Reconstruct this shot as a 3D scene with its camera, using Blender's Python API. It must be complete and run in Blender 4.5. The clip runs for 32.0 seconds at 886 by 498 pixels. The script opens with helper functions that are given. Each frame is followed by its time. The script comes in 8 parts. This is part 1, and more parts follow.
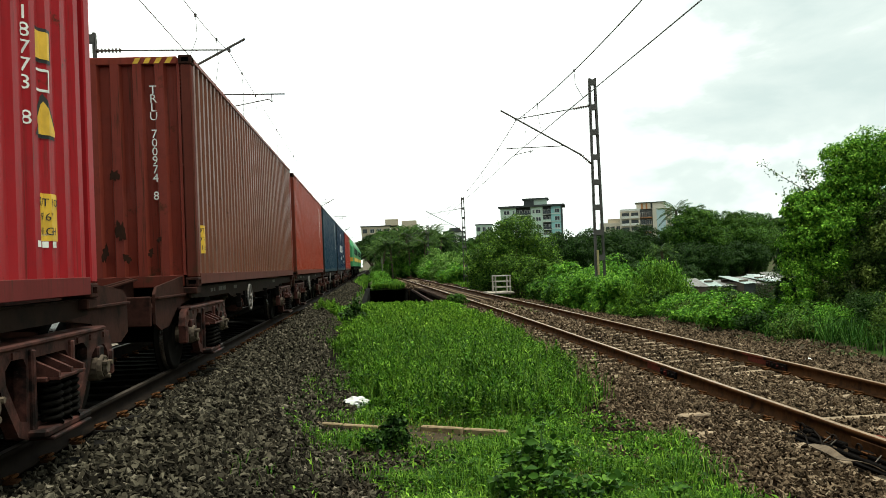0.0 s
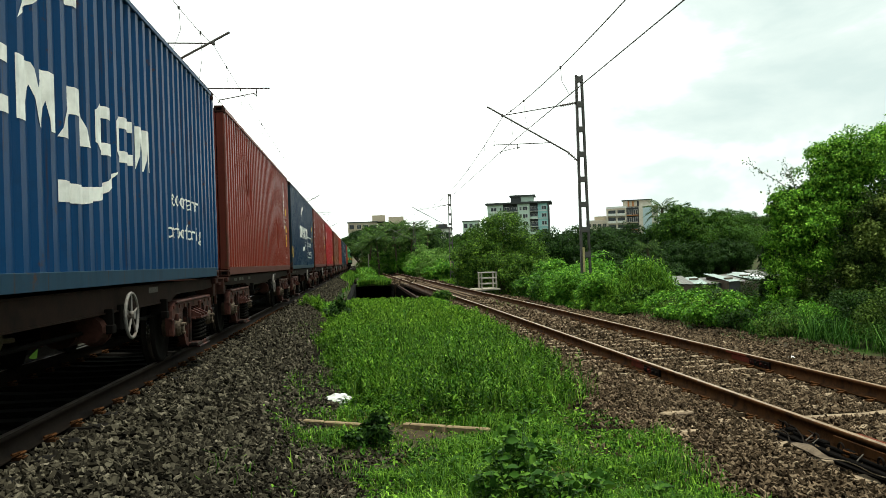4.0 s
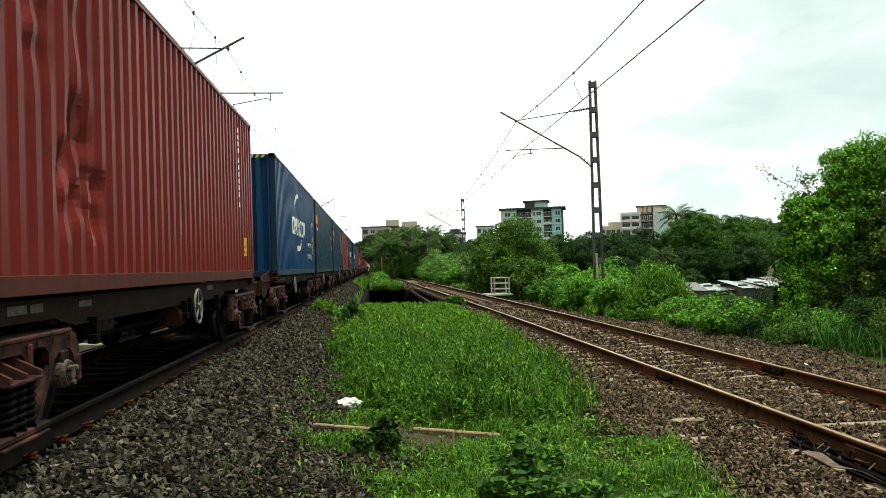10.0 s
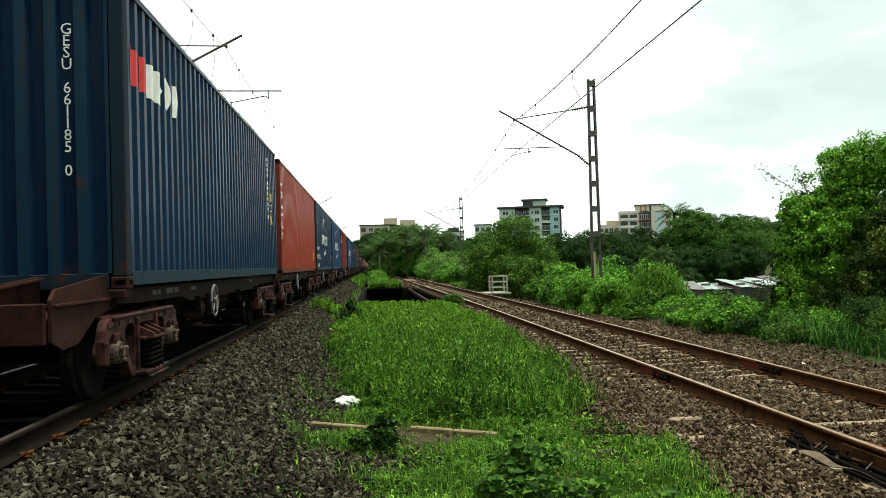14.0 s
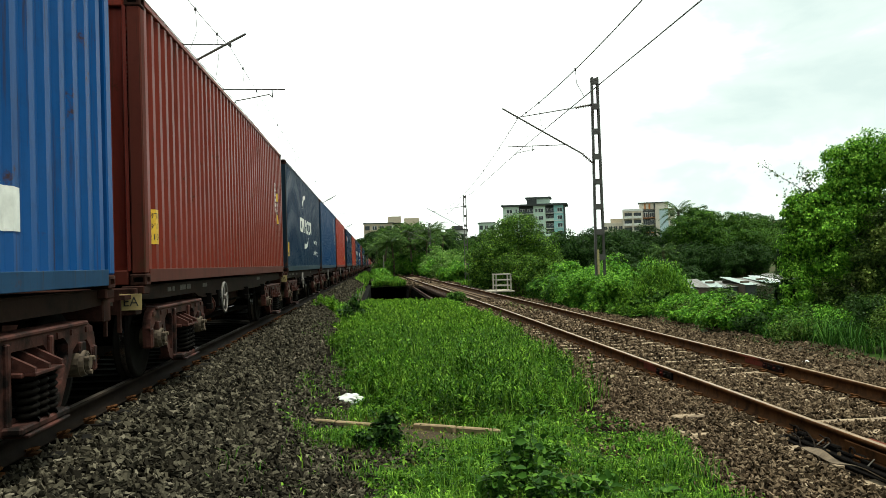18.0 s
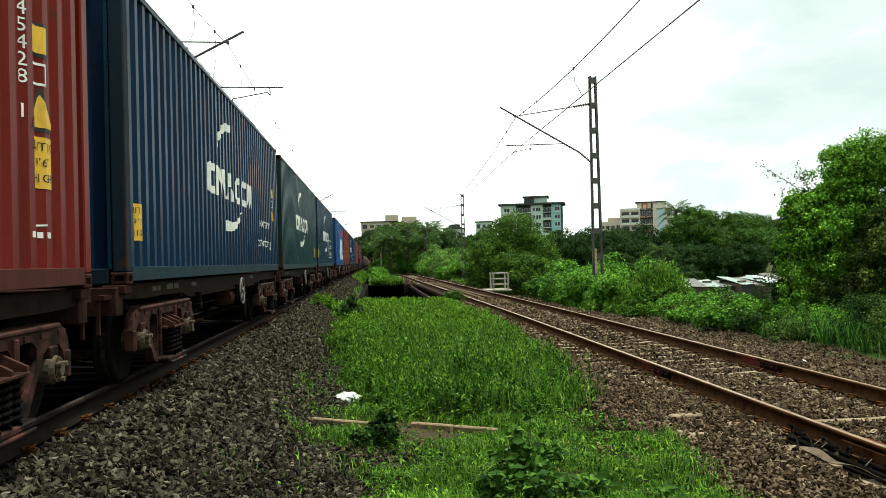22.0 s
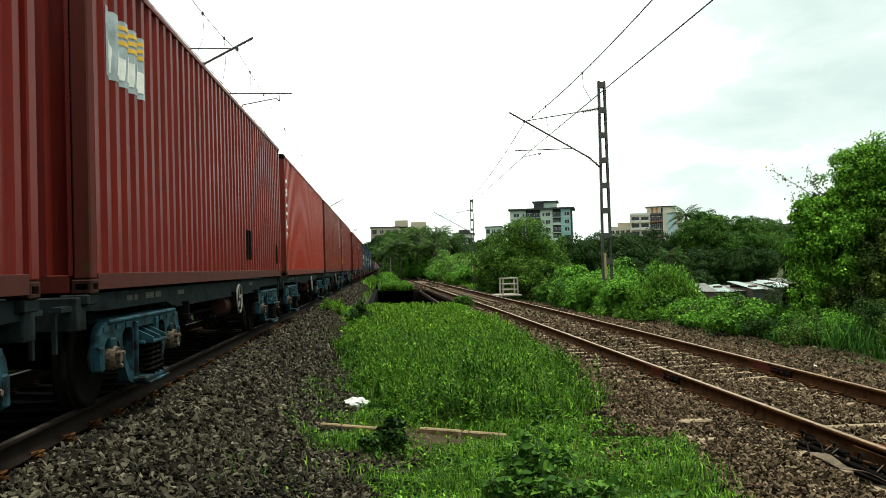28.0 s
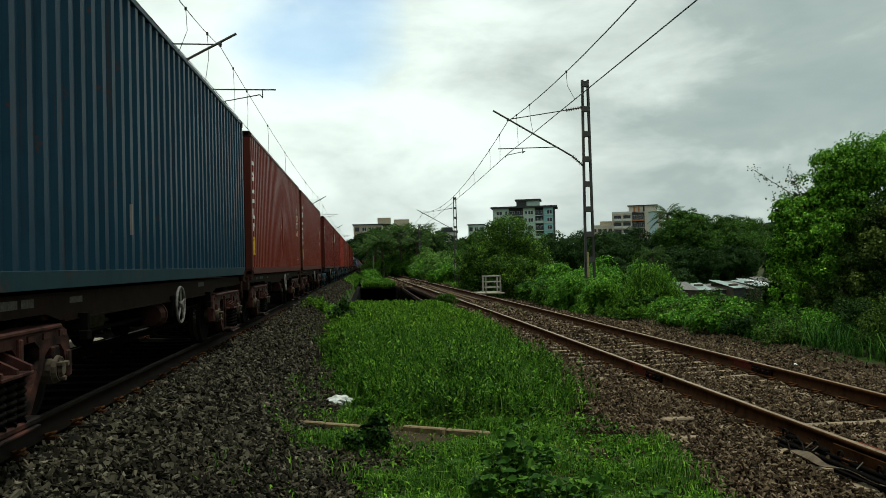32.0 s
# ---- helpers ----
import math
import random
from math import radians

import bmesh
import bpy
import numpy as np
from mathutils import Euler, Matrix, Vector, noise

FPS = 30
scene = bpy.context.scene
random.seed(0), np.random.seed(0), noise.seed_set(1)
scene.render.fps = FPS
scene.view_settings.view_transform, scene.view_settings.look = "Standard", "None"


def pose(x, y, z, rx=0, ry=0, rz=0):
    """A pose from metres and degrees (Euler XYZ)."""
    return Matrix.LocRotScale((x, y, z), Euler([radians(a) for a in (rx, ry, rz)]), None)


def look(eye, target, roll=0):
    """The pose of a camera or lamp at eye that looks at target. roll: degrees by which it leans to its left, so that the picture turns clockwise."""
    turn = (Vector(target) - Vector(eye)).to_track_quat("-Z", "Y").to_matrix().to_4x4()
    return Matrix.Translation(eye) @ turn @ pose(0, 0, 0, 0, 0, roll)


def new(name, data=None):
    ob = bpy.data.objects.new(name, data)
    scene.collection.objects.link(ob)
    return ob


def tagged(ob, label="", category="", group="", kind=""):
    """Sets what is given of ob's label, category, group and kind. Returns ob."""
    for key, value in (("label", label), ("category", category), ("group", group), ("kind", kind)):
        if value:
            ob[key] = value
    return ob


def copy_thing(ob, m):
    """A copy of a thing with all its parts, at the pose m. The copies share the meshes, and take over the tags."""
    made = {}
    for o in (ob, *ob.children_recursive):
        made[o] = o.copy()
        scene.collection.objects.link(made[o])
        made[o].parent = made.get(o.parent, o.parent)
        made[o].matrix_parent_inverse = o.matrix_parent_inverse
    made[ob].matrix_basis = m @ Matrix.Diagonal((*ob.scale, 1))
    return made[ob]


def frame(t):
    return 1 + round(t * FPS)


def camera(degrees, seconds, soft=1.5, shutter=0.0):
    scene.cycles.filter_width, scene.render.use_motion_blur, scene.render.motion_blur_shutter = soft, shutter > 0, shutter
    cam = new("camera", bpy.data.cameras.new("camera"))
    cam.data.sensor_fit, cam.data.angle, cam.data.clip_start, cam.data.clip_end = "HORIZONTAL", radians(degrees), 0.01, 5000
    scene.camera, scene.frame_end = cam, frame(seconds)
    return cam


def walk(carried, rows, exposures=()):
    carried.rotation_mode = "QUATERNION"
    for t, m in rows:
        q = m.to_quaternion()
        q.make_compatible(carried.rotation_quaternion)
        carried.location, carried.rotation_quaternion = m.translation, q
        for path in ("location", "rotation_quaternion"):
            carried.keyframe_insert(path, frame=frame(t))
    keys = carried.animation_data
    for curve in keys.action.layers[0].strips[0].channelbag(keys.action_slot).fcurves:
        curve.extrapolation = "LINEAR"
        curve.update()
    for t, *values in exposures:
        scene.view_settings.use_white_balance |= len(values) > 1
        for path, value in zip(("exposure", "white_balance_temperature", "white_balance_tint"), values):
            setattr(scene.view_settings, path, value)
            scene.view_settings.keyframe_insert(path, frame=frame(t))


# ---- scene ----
# camera path: seconds, place (m), turn (degrees)
ROWS = [
    (0, -0.080, -0.063, 1.137, 91.039, 2.351, -4.632), (0.5, -0.072, -0.056, 1.133, 90.969, 2.276, -4.820),
    (1, -0.060, -0.054, 1.136, 90.910, 2.256, -4.952), (1.5, -0.054, -0.050, 1.136, 90.866, 2.205, -5.071),
    (2, -0.047, -0.035, 1.135, 90.829, 2.177, -5.196), (2.5, -0.039, -0.026, 1.133, 90.797, 2.149, -5.336),
    (3, -0.033, -0.008, 1.132, 90.764, 2.131, -5.469), (3.5, -0.034, 0.009, 1.136, 90.735, 2.106, -5.602),
    (5.5, -0.019, 0.005, 1.131, 90.885, 1.800, -5.133), (6, -0.068, -0.017, 1.134, 90.882, 1.771, -5.185),
    (6.5, -0.070, -0.021, 1.137, 90.921, 1.733, -5.177), (7, -0.044, -0.027, 1.141, 91.006, 1.714, -4.972),
    (7.5, -0.019, -0.025, 1.141, 91.051, 1.696, -4.878), (8, -0.008, -0.022, 1.141, 91.060, 1.703, -4.893),
    (8.5, -0.004, -0.022, 1.142, 91.083, 1.743, -4.822), (9, -0.002, -0.015, 1.137, 91.111, 1.754, -4.746),
    (9.5, 0.001, -0.008, 1.135, 91.122, 1.750, -4.677), (10, 0.001, -0.003, 1.133, 91.128, 1.739, -4.612),
    (10.5, 0.003, 0.003, 1.132, 91.132, 1.755, -4.505), (11, 0.002, -0.001, 1.134, 91.119, 1.763, -4.449),
    (11.5, -0.001, -0.006, 1.137, 91.090, 1.735, -4.459), (12, -0.001, -0.007, 1.137, 91.083, 1.721, -4.433),
    (12.5, -0.002, -0.009, 1.138, 91.077, 1.700, -4.428), (13, -0.000, -0.003, 1.136, 91.068, 1.669, -4.489),
    (13.5, 0.002, 0.000, 1.134, 91.051, 1.646, -4.610), (14, 0.004, 0.004, 1.135, 91.014, 1.631, -4.746),
    (14.5, 0.008, 0.013, 1.134, 90.995, 1.586, -4.838), (16.5, 0.008, -0.021, 1.134, 90.837, 1.588, -4.912),
    (17, 0.010, -0.023, 1.130, 90.867, 1.640, -4.670), (17.5, 0.012, -0.024, 1.128, 90.893, 1.672, -4.524),
    (18, 0.010, -0.024, 1.130, 90.897, 1.680, -4.477), (18.5, 0.006, -0.027, 1.133, 90.896, 1.670, -4.390),
    (19, 0.005, -0.031, 1.134, 90.899, 1.672, -4.317), (19.5, 0.013, -0.020, 1.128, 90.897, 1.652, -4.363),
    (20, 0.016, -0.014, 1.125, 90.876, 1.628, -4.470), (20.5, 0.011, -0.019, 1.131, 90.841, 1.627, -4.551),
    (21, 0.001, -0.024, 1.134, 90.819, 1.600, -4.637), (21.5, 0.003, -0.014, 1.131, 90.814, 1.565, -4.676),
    (22, 0.005, -0.009, 1.129, 90.804, 1.522, -4.661), (22.5, 0.008, -0.007, 1.129, 90.819, 1.544, -4.602),
    (23, 0.007, -0.010, 1.131, 90.831, 1.541, -4.538), (23.5, 0.003, -0.022, 1.132, 90.857, 1.523, -4.458),
    (24, 0.004, -0.027, 1.134, 90.886, 1.513, -4.397), (24.5, 0.008, -0.028, 1.131, 90.934, 1.514, -4.361),
    (25, 0.012, -0.024, 1.131, 90.991, 1.521, -4.281), (25.5, 0.021, -0.019, 1.132, 91.057, 1.517, -4.139),
    (27.5, 0.032, 0.009, 1.123, 91.212, 1.627, -3.848), (28, 0.023, -0.004, 1.126, 91.181, 1.620, -4.002),
    (28.5, 0.020, -0.011, 1.127, 91.146, 1.587, -4.161), (29, 0.020, -0.015, 1.125, 91.118, 1.543, -4.312),
    (29.5, 0.013, -0.019, 1.128, 91.072, 1.533, -4.459), (30, -0.014, -0.026, 1.130, 91.031, 1.510, -4.612),
    (30.5, -0.044, -0.028, 1.133, 91.007, 1.488, -4.777), (31, -0.029, -0.020, 1.133, 91.004, 1.441, -4.938),
    (31.5, -0.004, -0.003, 1.130, 90.998, 1.415, -5.062), (32, 0.002, -0.005, 1.132, 90.987, 1.410, -5.186),
]
cam = camera(55.71, 32.0, soft=0.7)
walk(cam, [(r[0], pose(*r[1:])) for r in ROWS],
     exposures=[(0, -0.22, 6580, 1), (3.5, -0.18, 6560, 0), (9.0, -0.14, 6560, -1), (24.0, -0.10, 6560, -1), (29.6, -0.24, 6520, -2), (30.5, -0.60, 6430, -3), (31.0, -1.06, 6380, -4), (32.0, -1.15, 6350, -5)])

# ---- light: bright overcast sky, soft sun high behind thin cloud ----
SUN_EL, SUN_AZ = radians(77), radians(110)      # azimuth from +y towards +x
world = bpy.data.worlds.new("sky")
scene.world = world
world.use_nodes = True
wn, wl = world.node_tree.nodes, world.node_tree.links
wn.clear()


def wnode(kind, **kw):
    n = wn.new(kind)
    for k, v in kw.items():
        n.inputs[k].default_value = v
    return n


w_out = wn.new("ShaderNodeOutputWorld")
w_bg = wn.new("ShaderNodeBackground")
w_sky = wn.new("ShaderNodeTexSky")
w_sky.sky_type, w_sky.sun_disc = "NISHITA", False
w_sky.sun_elevation, w_sky.sun_rotation = SUN_EL, SUN_AZ
w_skys = wn.new("ShaderNodeVectorMath")
w_skys.operation = "SCALE"
w_skys.inputs["Scale"].default_value = 0.48
wl.new(w_sky.outputs[0], w_skys.inputs[0])
w_co = wn.new("ShaderNodeTexCoord")
w_map = wn.new("ShaderNodeMapping")
w_map.inputs["Scale"].default_value = (1.0, 1.0, 2.6)
w_map.inputs["Location"].default_value = (1.7, 0.6, 0.3)
wl.new(w_co.outputs["Generated"], w_map.inputs[0])
w_n1 = wnode("ShaderNodeTexNoise", Scale=2.3, Detail=6.0, Roughness=0.55, Distortion=0.35)
w_n2 = wnode("ShaderNodeTexNoise", Scale=4.6, Detail=8.0, Roughness=0.56, Distortion=0.25)
wl.new(w_map.outputs[0], w_n1.inputs["Vector"])
wl.new(w_map.outputs[0], w_n2.inputs["Vector"])
# cloud tone: a bright veil ahead to the left and round the hidden sun, heavier cloud to the right
tones = []
for way, lo, hi, gain in (((-0.33, 0.93, 0.14), 0.72, 0.97, 0.42), ((0.21, -0.08, 0.97), 0.3, 1.0, 0.05)):
    w_dot = wn.new("ShaderNodeVectorMath")
    w_dot.operation = "DOT_PRODUCT"
    w_dot.inputs[1].default_value = way
    wl.new(w_co.outputs["Generated"], w_dot.inputs[0])
    w_gl = wnode("ShaderNodeMapRange", **{"From Min": lo, "From Max": hi, "To Min": 0.0, "To Max": gain})
    wl.new(w_dot.outputs["Value"], w_gl.inputs["Value"])
    tones.append(w_gl)
w_both = wn.new("ShaderNodeMath")
w_both.operation = "ADD"
wl.new(tones[0].outputs[0], w_both.inputs[0])
wl.new(tones[1].outputs[0], w_both.inputs[1])
w_gl = w_both
w_add = wn.new("ShaderNodeMath")
w_add.operation = "ADD"
wl.new(w_n2.outputs[0], w_add.inputs[0])
wl.new(w_gl.outputs[0], w_add.inputs[1])
w_ramp = wn.new("ShaderNodeValToRGB")
cr = w_ramp.color_ramp
cr.elements[0].position, cr.elements[0].color = 0.36, (0.87, 0.99, 1.005, 1)
cr.elements[1].position, cr.elements[1].color = 0.95, (2.3, 2.36, 2.32, 1)
e = cr.elements.new(0.52)
e.color = (1.02, 1.11, 1.115, 1)
e = cr.elements.new(0.66)
e.color = (1.45, 1.51, 1.49, 1)
wl.new(w_add.outputs[0], w_ramp.inputs[0])
# a thin place in the cloud where blue shows
w_hole = wn.new("ShaderNodeVectorMath")
w_hole.operation = "DOT_PRODUCT"
w_hole.inputs[1].default_value = (-0.053, 0.965, 0.256)
wl.new(w_co.outputs["Generated"], w_hole.inputs[0])
w_thin = wnode("ShaderNodeMapRange", **{"From Min": 0.989, "From Max": 0.9995, "To Min": 0.0, "To Max": 0.42})
wl.new(w_hole.outputs["Value"], w_thin.inputs["Value"])
w_sub = wn.new("ShaderNodeMath")
w_sub.operation = "SUBTRACT"
wl.new(w_n1.outputs[0], w_sub.inputs[0])
wl.new(w_thin.outputs[0], w_sub.inputs[1])
w_cov = wnode("ShaderNodeMapRange", **{"From Min": 0.08, "From Max": 0.32, "To Min": 0.35, "To Max": 1.0})
wl.new(w_sub.outputs[0], w_cov.inputs["Value"])
w_mix = wn.new("ShaderNodeMix")
w_mix.data_type = "RGBA"
wl.new(w_cov.outputs[0], w_mix.inputs[0])
wl.new(w_skys.outputs[0], w_mix.inputs[6])
wl.new(w_ramp.outputs[0], w_mix.inputs[7])
wl.new(w_mix.outputs[2], w_bg.inputs["Color"])
w_bg.inputs["Strength"].default_value = 1.0
wl.new(w_bg.outputs[0], w_out.inputs[0])

sun = new("sun", bpy.data.lights.new("sun", "SUN"))
sun.data.energy, sun.data.angle, sun.data.color = 6.0, radians(10), (1.0, 0.96, 0.88)
sun.matrix_world = look((math.sin(SUN_AZ) * math.cos(SUN_EL) * 60, math.cos(SUN_AZ) * math.cos(SUN_EL) * 60, math.sin(SUN_EL) * 60), (0, 0, 0))

# ---- materials ----
class Nodes:
    """A small helper to write node materials briefly."""

    def __init__(self, name):
        self.m = bpy.data.materials.new(name)
        self.m.use_nodes = True
        self.t = self.m.node_tree
        self.bsdf = self.t.nodes["Principled BSDF"]
        self.co = None

    def node(self, kind, **ins):
        n = self.t.nodes.new(kind)
        for k, v in ins.items():
            self.put(n.inputs[k.replace("_", " ")], v)
        return n

    def put(self, socket, v):
        if isinstance(v, bpy.types.NodeSocket):
            self.t.links.new(v, socket)
        else:
            socket.default_value = v

    def coords(self, scale=(1, 1, 1)):
        if self.co is None:
            self.co = self.t.nodes.new("ShaderNodeTexCoord")
        mp = self.node("ShaderNodeMapping", Scale=scale)
        self.t.links.new(self.co.outputs["Object"], mp.inputs[0])
        return mp.outputs[0]

    def noise(self, scale, detail=4.0, rough=0.6, stretch=(1, 1, 1)):
        return self.node("ShaderNodeTexNoise", Vector=self.coords(stretch), Scale=scale, Detail=detail, Roughness=rough).outputs[0]

    def ramp(self, fac, *stops):
        n = self.node("ShaderNodeValToRGB", Fac=fac)
        els = n.color_ramp.elements
        while len(els) < len(stops):
            els.new(0.5)
        for el, (p, c) in zip(els, stops):
            el.position, el.color = p, (*c, 1) if len(c) == 3 else c
        return n.outputs[0]

    def level(self, fac, lo, hi, a=0.0, b=1.0):
        return self.node("ShaderNodeMapRange", Value=fac, From_Min=lo, From_Max=hi, To_Min=a, To_Max=b).outputs[0]

    def mix(self, fac, a, b, blend="MIX"):
        n = self.t.nodes.new("ShaderNodeMix")
        n.data_type, n.blend_type = "RGBA", blend
        self.put(n.inputs[0], fac)
        for s, v in ((6, a), (7, b)):
            self.put(n.inputs[s], (*v, 1) if isinstance(v, tuple) and len(v) == 3 else v)
        return n.outputs[2]

    def math(self, op, a, b=0.0):
        n = self.t.nodes.new("ShaderNodeMath")
        n.operation = op
        self.put(n.inputs[0], a)
        self.put(n.inputs[1], b)
        return n.outputs[0]

    def bump(self, height, strength=0.4, distance=0.01):
        n = self.node("ShaderNodeBump", Height=height, Strength=strength, Distance=distance)
        self.t.links.new(n.outputs[0], self.bsdf.inputs["Normal"])

    def done(self, color, rough=0.7, metal=0.0, spec=0.5):
        self.put(self.bsdf.inputs["Base Color"], (*color, 1) if isinstance(color, tuple) and len(color) == 3 else color)
        self.put(self.bsdf.inputs["Roughness"], rough)
        self.put(self.bsdf.inputs["Metallic"], metal)
        self.put(self.bsdf.inputs["Specular IOR Level"], spec)
        return self.m


def shade(c, k):
    return tuple(min(1.0, v * k) for v in c)


def paint(name, c, fade=0.5, rust=0.5, rough=0.55, spec=0.045):
    """Weathered container paint: faded patches, streaks that run down, rust spots."""
    n = Nodes(name)
    big = n.level(n.noise(0.55, 3.0), 0.35, 0.7)
    base = n.mix(n.math("MULTIPLY", big, fade), c, shade(tuple(v * 0.9 + 0.12 * max(c) for v in c), 1.2))
    streak = n.level(n.noise(1.6, 5.0, 0.65, (3.0, 3.0, 0.22)), 0.50, 0.76, 0.0, 0.7)
    base = n.mix(streak, base, shade(c, 0.55))
    thin = n.level(n.noise(2.2, 6.0, 0.7, (7.0, 7.0, 0.3)), 0.57, 0.68, 0.0, 0.55 + 0.3 * rust)
    base = n.mix(thin, base, (0.04, 0.022, 0.014))
    pale = n.level(n.noise(1.3, 5.0, 0.7, (4.0, 4.0, 0.5)), 0.58, 0.75, 0.0, 0.45)
    base = n.mix(pale, base, tuple(v * 0.95 + 0.18 * max(c) for v in c))
    grime = n.level(n.noise(7.0, 6.0, 0.7), 0.5, 0.75, 0.0, 0.35)
    base = n.mix(grime, base, shade(tuple(v * 0.5 + 0.08 * max(c) for v in c), 0.8))
    spot = n.level(n.noise(2.7, 8.0, 0.72), 0.635 - 0.04 * rust, 0.68, 0.0, 0.9)
    base = n.mix(spot, base, (0.055, 0.025, 0.014))
    n.bump(n.noise(40.0, 3.0), 0.12, 0.004)
    return n.done(base, n.level(big, 0.0, 1.0, rough - 0.22, rough - 0.10), 0.0, spec)


def steel(name, c, rust=(0.06, 0.03, 0.02), rough=0.75, amount=0.5, metal=0.0, spec=0.08):
    n = Nodes(name)
    a = n.level(n.noise(5.0, 6.0, 0.7), 0.62 - 0.3 * amount, 0.8 - 0.2 * amount)
    base = n.mix(a, c, rust)
    base = n.mix(n.level(n.noise(23.0, 4.0), 0.4, 0.75, 0.0, 0.5), base, shade(c, 0.45))
    n.bump(n.noise(60.0, 3.0), 0.2, 0.003)
    return n.done(base, rough, metal, spec)


def plain(name, c, rough=0.6, var=0.25, scale=9.0, metal=0.0, spec=0.4):
    n = Nodes(name)
    base = n.mix(n.level(n.noise(scale, 5.0), 0.35, 0.7), c, shade(c, 1.0 - var))
    return n.done(base, rough, metal, spec)


def leaf(name, lo, hi, tip, rough=0.5, back=0.2):
    """Foliage: every leaf its own tone, some light comes through."""
    n = Nodes(name)
    lo, hi, tip = ((v[0] * 0.84, v[1], v[2] * 0.5) for v in (lo, hi, tip))
    geo = n.t.nodes.new("ShaderNodeNewGeometry")
    base = n.ramp(geo.outputs["Random Per Island"], (0.0, lo), (0.6, hi), (0.97, tip), (1.0, shade(tip, 1.3)))
    patch = n.level(n.noise(0.9, 4.0), 0.38, 0.66, 0.0, 0.45)
    base = n.mix(patch, base, shade(lo, 0.7))
    n.done(base, rough, 0.0, 0.06)
    tr = n.node("ShaderNodeBsdfTranslucent", Color=base)
    ms = n.t.nodes.new("ShaderNodeMixShader")
    ms.inputs[0].default_value = back
    n.t.links.new(n.bsdf.outputs[0], ms.inputs[1])
    n.t.links.new(tr.outputs[0], ms.inputs[2])
    n.t.links.new(ms.outputs[0], n.t.nodes["Material Output"].inputs[0])
    return n.m


def stone_mat(name, stops):
    n = Nodes(name)
    geo = n.t.nodes.new("ShaderNodeNewGeometry")
    base = n.ramp(geo.outputs["Random Per Island"], *stops)
    dust = n.level(n.noise(14.0, 5.0, 0.7), 0.45, 0.75, 0.0, 0.4)
    base = n.mix(dust, base, shade(stops[0][1], 0.7))
    n.bump(n.noise(90.0, 3.0), 0.35, 0.004)
    return n.done(base, 0.92, 0.0, 0.04)


def ground_mat():
    n = Nodes("soil_and_turf")
    turf = n.ramp(n.noise(0.9, 6.0, 0.65), (0.3, (0.015, 0.028, 0.006)), (0.5, (0.025, 0.05, 0.008)), (0.68, (0.045, 0.085, 0.012)))
    soil = n.mix(n.noise(6.0, 5.0), (0.025, 0.019, 0.012), (0.065, 0.048, 0.03))
    base = n.mix(n.level(n.noise(0.6, 5.0), 0.44, 0.56), soil, turf)
    n.bump(n.noise(18.0, 5.0), 0.6, 0.03)
    return n.done(base, 0.95, 0.0, 0.1)


def bed_mat(name, a, b):
    n = Nodes(name)
    v = n.node("ShaderNodeTexVoronoi", Vector=n.coords(), Scale=19.0)
    base = n.mix(n.noise(11.0, 5.0, 0.7), a, b)
    base = n.mix(n.level(v.outputs["Distance"], 0.25, 0.6, 0.0, 0.9), base, shade(a, 0.2))
    n.bump(v.outputs["Distance"], 1.0, 0.03)
    return n.done(base, 0.95, 0.0, 0.01)


M = {}
M["ground"] = ground_mat()
M["bed_grey"] = bed_mat("grey_ballast_bed", (0.007, 0.006, 0.0045), (0.022, 0.018, 0.013))
M["bed_brown"] = bed_mat("brown_ballast_bed", (0.010, 0.007, 0.005), (0.032, 0.022, 0.015))
M["stone_grey"] = stone_mat("grey_crushed_stone", ((0.0, (0.007, 0.006, 0.0045)), (0.5, (0.032, 0.0275, 0.019)), (0.97, (0.108, 0.095, 0.067)), (1.0, (0.2, 0.17, 0.13))))
M["stone_brown"] = stone_mat("brown_crushed_stone", ((0.0, (0.015, 0.010, 0.006)), (0.5, (0.086, 0.059, 0.036)), (0.97, (0.19, 0.138, 0.090)), (1.0, (0.32, 0.25, 0.17))))
M["rail"] = steel("rusty_rail_steel", (0.080, 0.034, 0.013), (0.014, 0.008, 0.005), 0.75, 0.55, 0.0, 0.02)
M["rail_top"] = plain("worn_rail_head", (0.40, 0.27, 0.17), 0.38, 0.5, 14.0, 0.5)
M["rail_dark"] = steel("dark_rail_steel", (0.014, 0.010, 0.0075), (0.006, 0.0045, 0.004), 0.75, 0.5, 0.0, 0.02)
# near-black bed: shade under the train and in the stream put into colour
M["bed_shade"] = bed_mat("shaded_ballast_bed", (0.002, 0.0018, 0.0015), (0.005, 0.0045, 0.004))
M["rail_dull"] = plain("dull_rail_head", (0.09, 0.072, 0.058), 0.5, 0.5, 14.0, 0.6)
M["concrete"] = steel("weathered_concrete", (0.30, 0.27, 0.22), (0.16, 0.13, 0.10), 0.9, 0.45)
M["sleeper"] = steel("dusty_concrete_sleeper", (0.26, 0.195, 0.13), (0.11, 0.08, 0.06), 0.92, 0.5)
M["girder"] = steel("rusted_bridge_steel", (0.045, 0.028, 0.02), (0.022, 0.014, 0.01), 0.85, 0.6)
M["white_paint"] = plain("white_railing_paint", (0.36, 0.33, 0.27), 0.6, 0.3, 20.0)
M["mast"] = steel("galvanised_mast_steel", (0.10, 0.096, 0.09), (0.065, 0.05, 0.04), 0.65, 0.3, 0.3)
M["wire"] = plain("dark_copper_wire", (0.045, 0.04, 0.036), 0.5, 0.2)
M["insulator"] = plain("brown_porcelain", (0.07, 0.045, 0.035), 0.25, 0.2)
